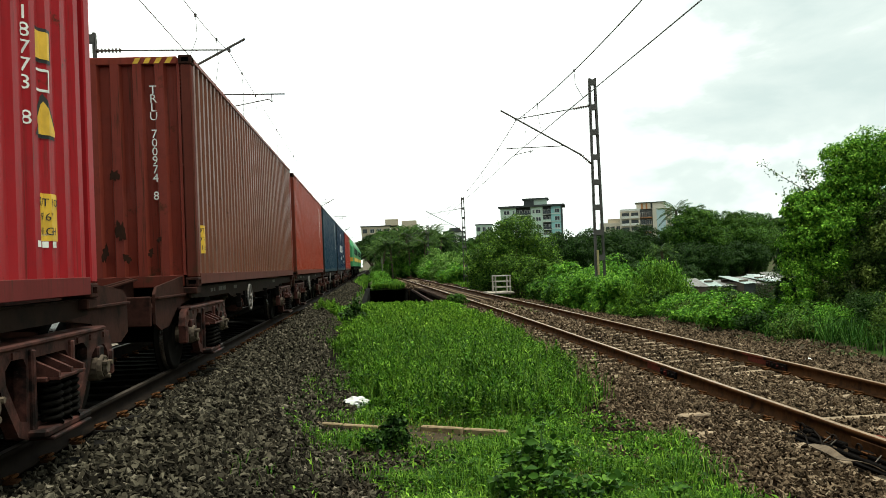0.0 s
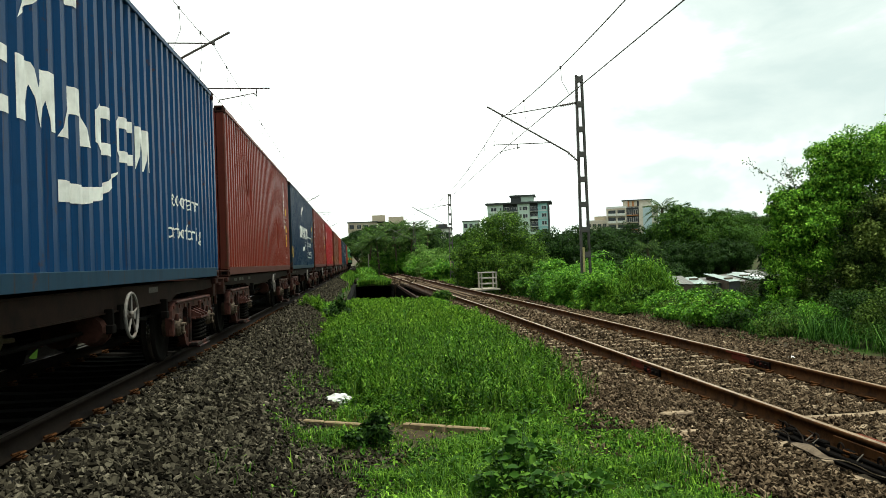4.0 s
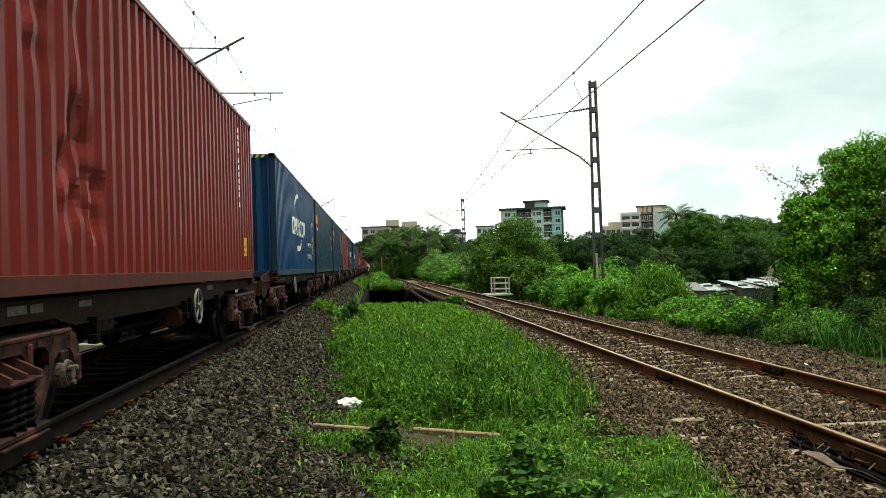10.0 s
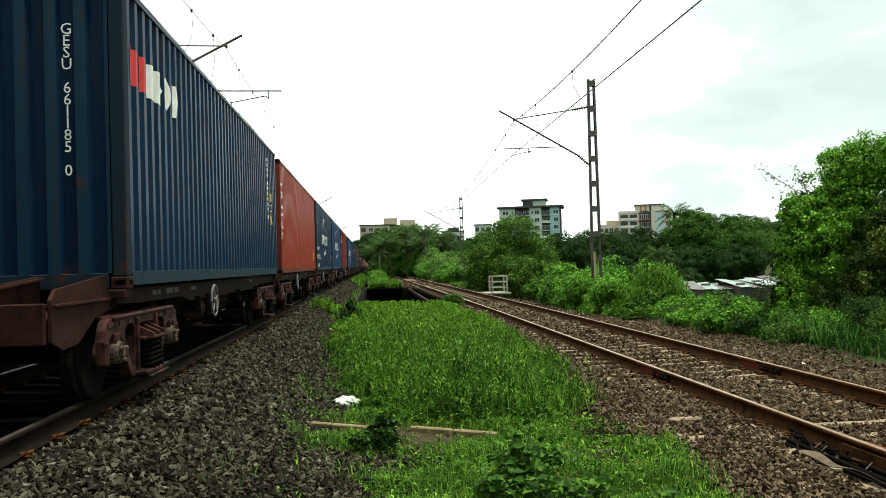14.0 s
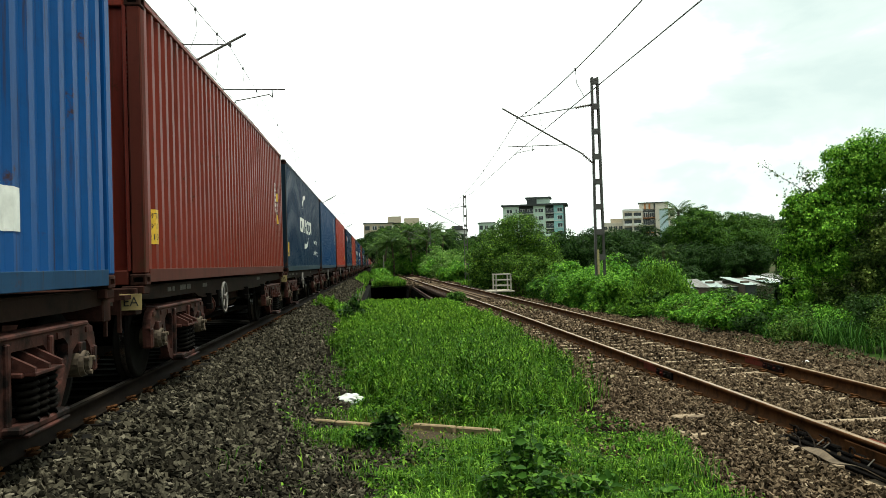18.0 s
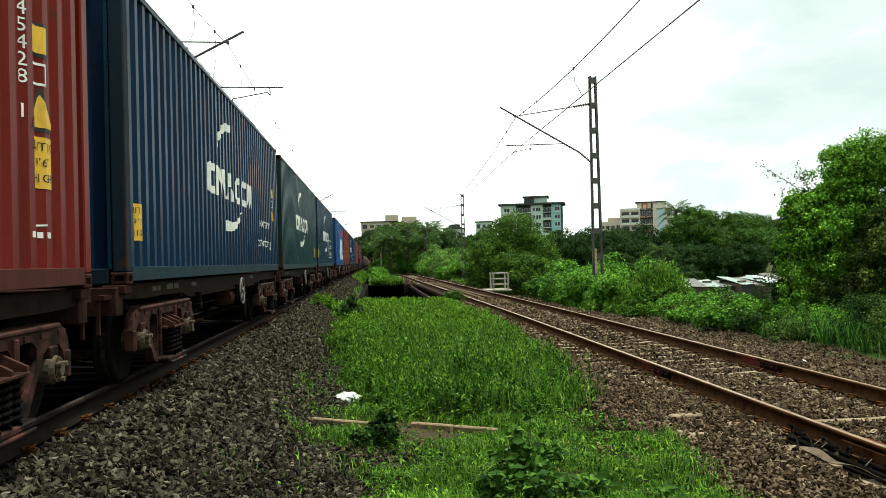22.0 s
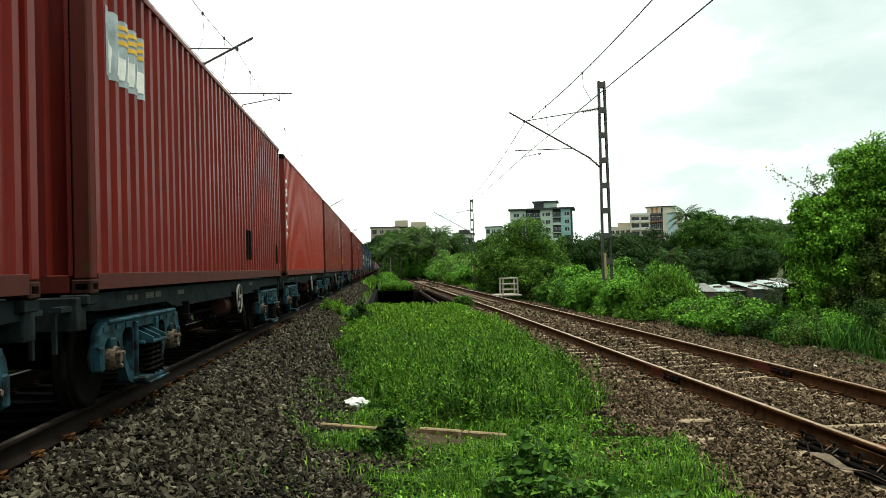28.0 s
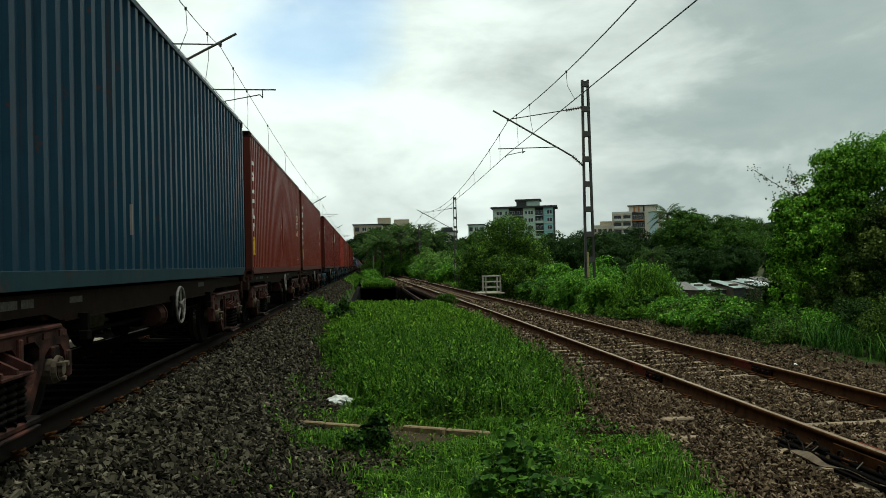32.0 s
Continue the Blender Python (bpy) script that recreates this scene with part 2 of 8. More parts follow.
M["old_concrete"] = steel("old_concrete_post", (0.20, 0.19, 0.15), (0.2, 0.17, 0.12), 0.9, 0.4)
PAINTS = {
    "crimson": ((0.310, 0.013, 0.018), 0.3, 0.3), "rust_brown": ((0.200, 0.036, 0.023), 0.4, 0.9), "dust_brown": ((0.150, 0.058, 0.036), 0.6, 0.8), "brick": ((0.299, 0.032, 0.018), 0.4, 0.4),
    "maroon": ((0.144, 0.015, 0.011), 0.4, 0.4), "brown": ((0.168, 0.027, 0.017), 0.35, 0.5), "orange_red": ((0.287, 0.040, 0.020), 0.35, 0.3),
    "navy": ((0.006, 0.024, 0.057), 0.4, 0.3), "blue": ((0.006, 0.041, 0.116), 0.4, 0.4), "teal": ((0.007, 0.033, 0.061), 0.4, 0.3),
    "royal": ((0.007, 0.068, 0.230), 0.4, 0.6), "slate": ((0.010, 0.035, 0.060), 0.4, 0.3), "grey_green": ((0.010, 0.039, 0.046), 0.4, 0.4),
}
for key, (c, fd, ru) in PAINTS.items():
    M[key] = paint(key + "_container_paint", shade(c, 0.9), fd, ru)
    fc = tuple(0.4 * v + 0.6 * o for v, o in zip(c, (0.012, 0.017, 0.014) if c[2] > c[0] else (0.032, 0.014, 0.010)))
    M[key + "_frame"] = paint(key + "_frame_paint", fc, fd, 1.4, 0.9, 0.06)
    M[key + "_rail"] = paint(key + "_rail_paint", tuple(0.32 * v + o for v, o in zip(c, (0.008, 0.020, 0.021) if c[2] > c[0] else (0.018, 0.012, 0.009))), fd, 1.0, 0.9, 0.08)
    M[key + "_worn"] = paint(key + "_worn_paint", tuple(0.8 * v + o for v, o in zip(c, (0.004, 0.012, 0.009) if c[2] > c[0] else (0.008, 0.003, 0.004))), 0.6, rust=1.2)
M["logo_white"] = plain("aged_white_lettering", (0.78, 0.78, 0.73), 0.6, 0.35, 5.0)
M["logo_red"] = plain("red_emblem", (0.55, 0.03, 0.03), 0.6, 0.3, 5.0)
M["logo_yellow"] = plain("yellow_sticker", (0.70, 0.42, 0.03), 0.55, 0.3, 8.0)
M["logo_orange"] = plain("orange_lettering", (0.65, 0.25, 0.04), 0.55, 0.3, 8.0)
M["logo_blue"] = plain("blue_emblem", (0.03, 0.06, 0.22), 0.55, 0.3, 8.0)
M["black"] = plain("black_print", (0.012, 0.012, 0.012), 0.6, 0.2)
M["grey_patch"] = plain("grey_repair_patch", (0.16, 0.14, 0.13), 0.7, 0.4, 6.0)
M["wagon"] = steel("brown_wagon_paint", (0.040, 0.017, 0.013), (0.008, 0.006, 0.005), 0.7, 0.5, 0.0, 0.03)
# darker copy of the wagon paint: shade on the sills put in
M["sill"] = steel("shaded_brown_sill", (0.020, 0.011, 0.008), (0.007, 0.0055, 0.0045), 0.75, 0.5, 0.0, 0.03)
M["wagon_grey"] = steel("grey_wagon_paint", (0.020, 0.028, 0.030), (0.010, 0.009, 0.008), 0.8, 0.6, 0.0, 0.03)
def sooty_cast(name, c, soot):
    """Cast steel: worn paint, soot in large patches, pale scuffs."""
    n = Nodes(name)
    base = n.mix(n.level(n.noise(3.2, 5.0, 0.65), 0.44, 0.62), c, soot)
    base = n.mix(n.level(n.noise(17.0, 5.0, 0.7), 0.60, 0.72, 0.0, 0.7), base, shade(tuple(v * 0.6 + 0.5 * max(c) for v in c), 1.1))
    base = n.mix(n.level(n.noise(9.0, 5.0, 0.7), 0.52, 0.70, 0.0, 0.85), base, soot)
    n.bump(n.noise(38.0, 4.0), 0.3, 0.006)
    return n.done(base, 0.62, 0.0, 0.06)


M["bogie"] = sooty_cast("red_oxide_bogie", (0.062, 0.024, 0.019), (0.006, 0.0045, 0.004))
M["bogie_blue"] = sooty_cast("blue_grey_bogie", (0.018, 0.055, 0.072), (0.005, 0.005, 0.005))
# near black: shade beneath the wagons is put into this colour
M["under"] = steel("near_black_underframe", (0.0055, 0.0045, 0.004), (0.003, 0.0026, 0.0024), 0.9, 0.5, 0.0, 0.02)
M["tread"] = plain("polished_wheel_tread", (0.30, 0.29, 0.27), 0.25, 0.4, 10.0, 1.0)
M["wheel"] = steel("dark_wheel_steel", (0.007, 0.006, 0.005), (0.005, 0.004, 0.004), 0.7, 0.5, 0.0, 0.02)
M["cap"] = steel("greasy_bearing_cap", (0.10, 0.076, 0.054), (0.016, 0.011, 0.009), 0.65, 0.55)
M["loco_green"] = paint("green_locomotive_paint", (0.06, 0.24, 0.10), 0.3, 0.0)
M["loco_yellow"] = plain("yellow_locomotive_band", (0.65, 0.38, 0.04), 0.5)
M["loco_roof"] = plain("light_grey_roof", (0.45, 0.46, 0.44), 0.6)
M["glass"] = plain("dark_window_glass", (0.03, 0.04, 0.045), 0.08, 0.2, 3.0)
M["bark"] = steel("tree_bark", (0.10, 0.075, 0.055), (0.05, 0.04, 0.03), 0.95, 0.5)
M["leaf_mid"] = leaf("green_tree_leaves", (0.0172, 0.0517, 0.0138), (0.0598, 0.138, 0.0276), (0.149, 0.247, 0.0575))
# dark leaves: the shade of background trees is put into this colour
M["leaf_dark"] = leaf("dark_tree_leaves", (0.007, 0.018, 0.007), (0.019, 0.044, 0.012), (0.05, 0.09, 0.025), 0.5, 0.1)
M["leaf_vine"] = leaf("bright_vine_leaves", (0.0225, 0.075, 0.0125), (0.156, 0.325, 0.0475), (0.425, 0.625, 0.138))
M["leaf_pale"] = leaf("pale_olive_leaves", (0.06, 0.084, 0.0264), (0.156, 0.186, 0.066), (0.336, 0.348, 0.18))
M["leaf_deep"] = leaf("deep_green_leaves", (0.0099, 0.0297, 0.0088), (0.0506, 0.108, 0.0242), (0.154, 0.237, 0.055), 0.5, 0.15)
M["leaf_olive"] = leaf("olive_shrub_leaves", (0.0161, 0.0322, 0.0092), (0.0633, 0.101, 0.0253), (0.184, 0.23, 0.0862))
M["leaf_bush"] = leaf("fresh_bush_leaves", (0.0345, 0.103, 0.0207), (0.113, 0.247, 0.0391), (0.265, 0.425, 0.092))
M["weed"] = leaf("fresh_weed_leaves", (0.008, 0.028, 0.007), (0.074, 0.168, 0.025), (0.26, 0.40, 0.08), 0.5, 0.22)
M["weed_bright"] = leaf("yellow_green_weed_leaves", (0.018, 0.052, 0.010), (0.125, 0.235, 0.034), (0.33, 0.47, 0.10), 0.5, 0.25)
M["grass"] = leaf("fresh_grass", (0.018, 0.052, 0.013), (0.098, 0.195, 0.034), (0.28, 0.41, 0.09), 0.6, 0.28)
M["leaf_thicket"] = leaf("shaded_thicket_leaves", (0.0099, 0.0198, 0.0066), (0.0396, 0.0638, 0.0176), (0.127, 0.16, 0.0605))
M["leaf_round"] = leaf("olive_green_tree_leaves", (0.0115, 0.0322, 0.0092), (0.0713, 0.136, 0.0299), (0.218, 0.31, 0.069), 0.5, 0.15)
M["grass_dull"] = leaf("dull_grass", (0.03, 0.07, 0.02), (0.115, 0.205, 0.04), (0.27, 0.37, 0.10), 0.65, 0.22)
M["leaf_autumn"] = leaf("yellowish_tree_leaves", (0.0286, 0.0484, 0.0143), (0.116, 0.149, 0.0396), (0.231, 0.253, 0.0825))
M["leaf_far"] = leaf("pale_creeper_leaves", (0.06, 0.114, 0.036), (0.126, 0.21, 0.072), (0.24, 0.312, 0.144))
# darker grass copy: shade along the bank put into the blades' colour
M["grass_shade"] = leaf("shaded_long_grass", (0.0138, 0.0437, 0.0138), (0.046, 0.115, 0.0276), (0.127, 0.23, 0.069), 0.65, 0.15)
M["straw"] = leaf("dry_straw", (0.16, 0.13, 0.05), (0.24, 0.19, 0.08), (0.30, 0.25, 0.12), 0.8, 0.2)
M["bag"] = plain("white_plastic_bag", (0.58, 0.58, 0.56), 0.4, 0.12, 30.0)


# ---- mesh helpers ----
def smooth(me, on=True):
    me.polygons.foreach_set("use_smooth", [on] * len(me.polygons))


def mesh_np(name, verts, faces, mats=(), idx=None):
    """A mesh from arrays: verts (n, 3), faces (m, k)."""
    verts, faces = np.asarray(verts, np.float32), np.asarray(faces, np.int32)
    me = bpy.data.meshes.new(name)
    k = faces.shape[1]
    me.vertices.add(len(verts))
    me.vertices.foreach_set("co", verts.ravel())
    me.loops.add(faces.size)
    me.loops.foreach_set("vertex_index", faces.ravel())
    me.polygons.add(len(faces))
    me.polygons.foreach_set("loop_start", np.arange(0, faces.size, k, dtype=np.int32))
    me.polygons.foreach_set("loop_total", np.full(len(faces), k, np.int32))
    if idx is not None:
        me.polygons.foreach_set("material_index", np.asarray(idx, np.int32))
    for m in mats:
        me.materials.append(m)
    me.update(calc_edges=True)
    return me


def bm_mesh(name, bm, material=None, flat=True):
    bmesh.ops.recalc_face_normals(bm, faces=bm.faces[:])
    me = bpy.data.meshes.new(name)
    bm.to_mesh(me)
    bm.free()
    if material is not None:
        me.materials.append(material)
    if not flat:
        smooth(me)
    return me


def put(name, me, parent=None, m=None, label=""):
    ob = new(name, me)
    if parent is not None:
        ob.parent = parent
    if m is not None:
        ob.matrix_basis = m
    if label:
        ob["label"] = label
    return ob


def part(name, bm, material, parent, label="", flat=True):
    return put(name, bm_mesh(name, bm, material, flat), parent, None, label)


def thing(name, label, category, group="", m=None, kind=""):
    ob = new(name)
    ob.empty_display_size = 0.1
    if m is not None:
        ob.matrix_basis = m
    return tagged(ob, label, category, group, kind)


def box(bm, x0, x1, y0, y1, z0, z1, bevel=0.0):
    r = bmesh.ops.create_cube(bm, size=1.0, matrix=Matrix.Translation(((x0 + x1) / 2, (y0 + y1) / 2, (z0 + z1) / 2)) @ Matrix.Diagonal((abs(x1 - x0), abs(y1 - y0), abs(z1 - z0), 1)))
    if bevel:
        es = list({e for v in r["verts"] for e in v.link_edges})
        bmesh.ops.bevel(bm, geom=es, offset=bevel, segments=1, affect="EDGES")
    return bm


def B(x0, x1, y0, y1, z0, z1, bevel=0.0):
    return box(bmesh.new(), x0, x1, y0, y1, z0, z1, bevel)


def tube(bm, a, b, r0, r1=None, seg=8, caps=True):
    a, b = Vector(a), Vector(b)
    d = b - a
    m = Matrix.Translation((a + b) / 2) @ d.to_track_quat("Z", "Y").to_matrix().to_4x4()
    bmesh.ops.create_cone(bm, cap_ends=caps, segments=seg, radius1=r0, radius2=r0 if r1 is None else r1, depth=d.length, matrix=m)
    return bm


def ring(bm, c, R, r, axis="X", seg=20, sub=6):
    """A torus about an axis."""
    c = Vector(c)
    vs = []
    for i in range(seg):
        a = 2 * math.pi * i / seg
        row = []
        for j in range(sub):
            b = 2 * math.pi * j / sub
            q = R + r * math.cos(b)
            p = (r * math.sin(b), q * math.cos(a), q * math.sin(a))
            if axis == "Z":
                p = (p[1], p[2], p[0])
            row.append(bm.verts.new(c + Vector(p)))
        vs.append(row)
    for i in range(seg):
        for j in range(sub):
            bm.faces.new((vs[i][j], vs[(i + 1) % seg][j], vs[(i + 1) % seg][(j + 1) % sub], vs[i][(j + 1) % sub]))
    return bm


def slab(bm, outline, x0, x1, holes=()):
    """A plate cut to an outline in (y, z), with holes, between x0 and x1."""
    edges = []
    for loop in (outline, *holes):
        vs = [bm.verts.new((x0, y, z)) for y, z in loop]
        edges += [bm.edges.new((vs[i], vs[(i + 1) % len(vs)])) for i in range(len(vs))]
    r = bmesh.ops.triangle_fill(bm, use_beauty=True, edges=edges)
    faces = [f for f in r["geom"] if isinstance(f, bmesh.types.BMFace)]
    ex = bmesh.ops.extrude_face_region(bm, geom=faces)
    bmesh.ops.translate(bm, vec=(x1 - x0, 0, 0), verts=[v for v in ex["geom"] if isinstance(v, bmesh.types.BMVert)])
    return bm


glyphs = {}


def text_mesh(s, size):
    if s not in glyphs:
        cu = bpy.data.curves.new("writing", "FONT")
        cu.body, cu.size, cu.align_x, cu.align_y, cu.resolution_u = s, 1.0, "CENTER", "CENTER", 2
        ob = bpy.data.objects.new("writing", cu)
        scene.collection.objects.link(ob)
        glyphs[s] = bpy.data.meshes.new_from_object(ob.evaluated_get(bpy.context.evaluated_depsgraph_get()))
        bpy.data.objects.remove(ob)
    me = glyphs[s].copy()
    me.transform(Matrix.Scale(size, 4))
    return me


rng = np.random.default_rng(7)

# ---- ground, tracks, bridge ----
XT, XR, ZR = -3.484, 5.06, -0.51          # track centres, rail top of the empty track (that of the train is 0)
GAUGE = 1.745                             # between rail centres
GAP0, GAP1, DECK, GAP2 = 40.0, 67.0, 73.5, 90.0       # the stream bed that both tracks cross, and the end of its culvert


def bend(y):
    """Sideways shift of the empty track, which curves gently in the distance."""
    d = np.maximum(0.0, np.asarray(y, float) - 25.0)
    return -0.013 * d * d / (d + 12.0)


def step(v, a, b):
    t = np.clip((np.asarray(v, float) - a) / (b - a), 0, 1)
    return t * t * (3 - 2 * t)


def lumps(x, y):
    return 0.05 * np.sin(1.7 * x + 0.6 * y) * np.sin(0.9 * y - 0.5 * x) + 0.03 * np.sin(3.1 * x - 1.3 * y + 1.0)


def land(x, y):
    """The lie of the land without the stream bed."""
    x, y = np.asarray(x, float), np.asarray(y, float)
    z = -0.76 + lumps(x, y)
    z = z - 2.4 * step(x, 8.6, 15.0) * step(y, 20.0, 34.0)            # the bank falls to the settlement
    z = z + 2.6 * step(y, 74.0, 150.0) * step(x, 7.5, 26.0) + 3.0 * step(y, 140.0, 320.0) * step(np.abs(x - 3), 9.0, 60.0)
    z = z + 0.55 * step(y, 75.0, 96.0) * step(x, -1.2, 0.2) * (1 - step(x, 1.6, 3.0))   # grassy rise between the tracks
    a = np.abs(x - XT)
    z = np.where(a < 3.4, np.maximum(z, -0.17 - 0.055 * (a < 1.3) - np.maximum(0, a - 1.72) * 0.62), z)
    b = np.abs(x - XR - bend(y))
    z = np.where(b < 3.8, np.maximum(-0.83 + (z + 0.83) * step(b, 2.6, 3.8), ZR - 0.195 - 0.015 * (b < 0.8) - np.maximum(0, b - 1.7) * 0.12), z)
    return z


def height(x, y):
    x, y = np.asarray(x, float), np.asarray(y, float)
    z = land(x, y)
    end = np.where(x < 2.5, GAP2, GAP1)
    gap = step(y, GAP0 - 0.15, GAP0 + 0.15) * (1 - step(y, end - 0.15, end + 0.15)) * step(x, -0.86, -0.60)
    return z + gap * (-3.3 - z)


def top_of(x, y):
    """Height of what can be walked on, with the deck over the culvert."""
    x, y = np.asarray(x, float), np.asarray(y, float)
    deck = (x > -0.62) & (x < 2.6) & (y > DECK - 0.4) & (y < GAP2 + 0.3)
    return np.where(deck, land(x, y), height(x, y))


def lines(*spans):
    out = []
    for a, b, s in spans:
        out += list(np.arange(a, b - 1e-6, s))
    return np.array(sorted(set(np.round(out, 3))))


def make_ground():
    xs = lines((-3000, -600, 800), (-600, -60, 90), (-60, -10, 5), (-10, 10, 0.25), (10, 40, 1.5), (40, 200, 16), (200, 3001, 700))
    ys = lines((-3000, -600, 800), (-600, -40, 80), (-40, 0, 5), (0, 39.5, 0.5), (39.5, 40.6, 0.15), (41, 66.5, 1.5), (66.5, 67.6, 0.15), (68, 89, 2), (89.5, 90.5, 0.15), (91, 130, 2), (130, 400, 15), (400, 1000, 100), (1000, 4001, 1000))
    X, Y = np.meshgrid(xs, ys)
    V = np.stack([X, Y, height(X, Y)], -1).reshape(-1, 3)
    n = len(xs)
    i = (np.arange(len(ys) - 1)[:, None] * n + np.arange(n - 1)[None]).ravel()
    F = np.stack([i, i + 1, i + 1 + n, i + n], 1)
    c = V[F].mean(1)
    gap = (c[:, 1] > GAP0) & (c[:, 1] < GAP1)
    idx = np.where((np.abs(c[:, 0] - XT) < 2.62) & ~gap, 1, 0)
    idx = np.where((np.abs(c[:, 0] - XR - bend(c[:, 1])) < 2.75) & ~gap, 2, idx)
    # bed under the train coloured near black in place of shade
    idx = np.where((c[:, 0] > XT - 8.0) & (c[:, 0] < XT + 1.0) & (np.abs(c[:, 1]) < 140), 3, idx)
    # the deep stream bed takes the same near-black shade colour
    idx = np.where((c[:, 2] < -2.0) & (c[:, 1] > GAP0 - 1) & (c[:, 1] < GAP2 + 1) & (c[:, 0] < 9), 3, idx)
    me = mesh_np("ground", V, F, (M["ground"], M["bed_grey"], M["bed_brown"], M["bed_shade"]), idx)
    smooth(me)
    tagged(new("ground", me), "grassy soil and crushed stone ground between railway tracks", "ground", kind="structure")


make_ground()


def rocks(name, spots, size, material, label):
    """Crushed stone lying on the ground: one joined heap."""
    n = len(spots)
    cube = np.array([(x, y, z) for x in (-1, 1) for y in (-1, 1) for z in (-1, 1)], float)
    quads = np.array([(0, 1, 3, 2), (4, 6, 7, 5), (0, 4, 5, 1), (2, 3, 7, 6), (0, 2, 6, 4), (1, 5, 7, 3)])
    P = cube[None] * (1 + rng.uniform(-0.75, 0.3, (n, 8, 3)))
    P *= 0.62 * size[:, None, None] * rng.uniform((0.8, 0.55, 0.3), (1.9, 1.25, 0.75), (n, 3))[:, None]
    q = rng.normal(size=(n, 4))
    q[:, 1:3] *= 0.6
    q /= np.linalg.norm(q, axis=1)[:, None]
    w, x, y, z = q.T
    R = np.stack([1 - 2 * (y * y + z * z), 2 * (x * y - z * w), 2 * (x * z + y * w), 2 * (x * y + z * w), 1 - 2 * (x * x + z * z), 2 * (y * z - x * w), 2 * (x * z - y * w), 2 * (y * z + x * w), 1 - 2 * (x * x + y * y)], -1).reshape(n, 3, 3)
    P = np.einsum("nij,nkj->nki", R, P)
    P += np.stack([spots[:, 0], spots[:, 1], height(spots[:, 0], spots[:, 1]) + size * rng.uniform(-0.1, 1.3, n)], -1)[:, None]
    F = (quads[None] + 8 * np.arange(n)[:, None, None]).reshape(-1, 4)
    me = mesh_np(name, P.reshape(-1, 3), F, (material,))
    smooth(me, False)
    tagged(new(name, me), label, "ballast", kind="stuff")


def spread(*zones):
    """Random spots: (x0, x1, y0, y1, number per square metre, half size)."""
    P, S = [], []
    for x0, x1, y0, y1, d, s in zones:
        n = int((x1 - x0) * (y1 - y0) * d)
        P.append(np.stack([rng.uniform(x0, x1, n), rng.uniform(y0, y1, n)], 1))
        S.append(rng.uniform(0.55, 1.45, n) * s)
    return np.concatenate(P), np.concatenate(S)


P, S = spread((-2.55, -1.0, 3.5, 12, 1800, 0.027), (-2.55, -1.05, 12, 26, 1050, 0.030), (-2.55, -1.2, 26, 67, 240, 0.042), (-2.55, -1.1, 67, 100, 40, 0.06), (-1.0, -0.42, 3.5, 16, 1300, 0.026), (-1.0, 0.7, 4.2, 8.6, 700, 0.024))
keep = np.abs(np.abs(P[:, 0] - XT) - GAUGE / 2) > 0.085
rocks("ballast_stones", P[keep], S[keep], M["stone_grey"], "dark grey crushed stone ballast beside the train")
P, S = spread((2.75, 8.0, 4.5, 11, 1600, 0.023), (2.7, 8.0, 11, 18, 950, 0.027), (2.75, 7.9, 18, 30, 360, 0.036), (2.75, 7.9, 30, 40, 90, 0.048), (2.2, 2.8, 5, 15, 130, 0.028), (1.9, 2.85, 11, 38, 90, 0.03), (2.9, 7.5, 67, 90, 14, 0.08), (7.9, 8.7, 9, 18, 330, 0.025), (7.8, 8.6, 18, 32, 140, 0.032))
P[:, 0] += bend(P[:, 1])
keep = np.abs(np.abs(P[:, 0] - XR - bend(P[:, 1])) - GAUGE / 2) > 0.085
on_sleeper = (np.abs((P[:, 1] - 2.0 + 0.305) % 0.61 - 0.305) < np.where(P[:, 1] > 14, 0.18, 0.12)) & (np.abs(P[:, 0] - XR - bend(P[:, 1])) < 1.4)
patchy = np.sin(P[:, 1] * 0.9) * np.sin(P[:, 0] * 2.1 + P[:, 1] * 0.37)
by_rail = np.abs(np.abs(P[:, 0] - XR - bend(P[:, 1])) - GAUGE / 2) < 0.17
keep &= ~((P[:, 0] > 3.76) & (P[:, 0] < 4.16) & (P[:, 1] < 7.75) & (rng.random(len(P)) < np.where(P[:, 0] < 3.84, 0.6, 0.97)))
keep &= ~(on_sleeper & by_rail)
keep &= ~(on_sleeper & (rng.random(len(P)) < np.where(P[:, 1] > 14, 1.15, np.where((P[:, 1] > 12) | (np.abs(P[:, 1] - 8.7) < 0.3), 0.9, 0.35)) + 0.35 * patchy))
rocks("ballast_stones", P[keep], S[keep], M["stone_brown"], "brown dusty crushed stone ballast along the empty track")

RAIL = [(-0.068, -0.172), (0.068, -0.172), (0.068, -0.158), (0.012, -0.140), (0.010, -0.046), (0.035, -0.036), (0.036, -0.008), (0.026, 0.0), (-0.026, 0.0), (-0.036, -0.008), (-0.035, -0.036), (-0.010, -0.046), (-0.012, -0.140), (-0.068, -0.158)]


def rail_mesh(xc, zc, ys, shift, top, body):
    """A rail with head, web and foot along the given stations; the running face is worn bright."""
    n = len(RAIL)
    V, F, I = [], [], []
    for y in ys:
        V += [(xc + shift(y) + a, y, zc + b) for a, b in RAIL]
    for i in range(len(ys) - 1):
        for j in range(n):
            k = (j + 1) % n
            F.append((i * n + j, i * n + k, (i + 1) * n + k, (i + 1) * n + j))
            I.append(1 if j in (7,) else 0)
    return mesh_np("rail", V, F, (body, top), I)


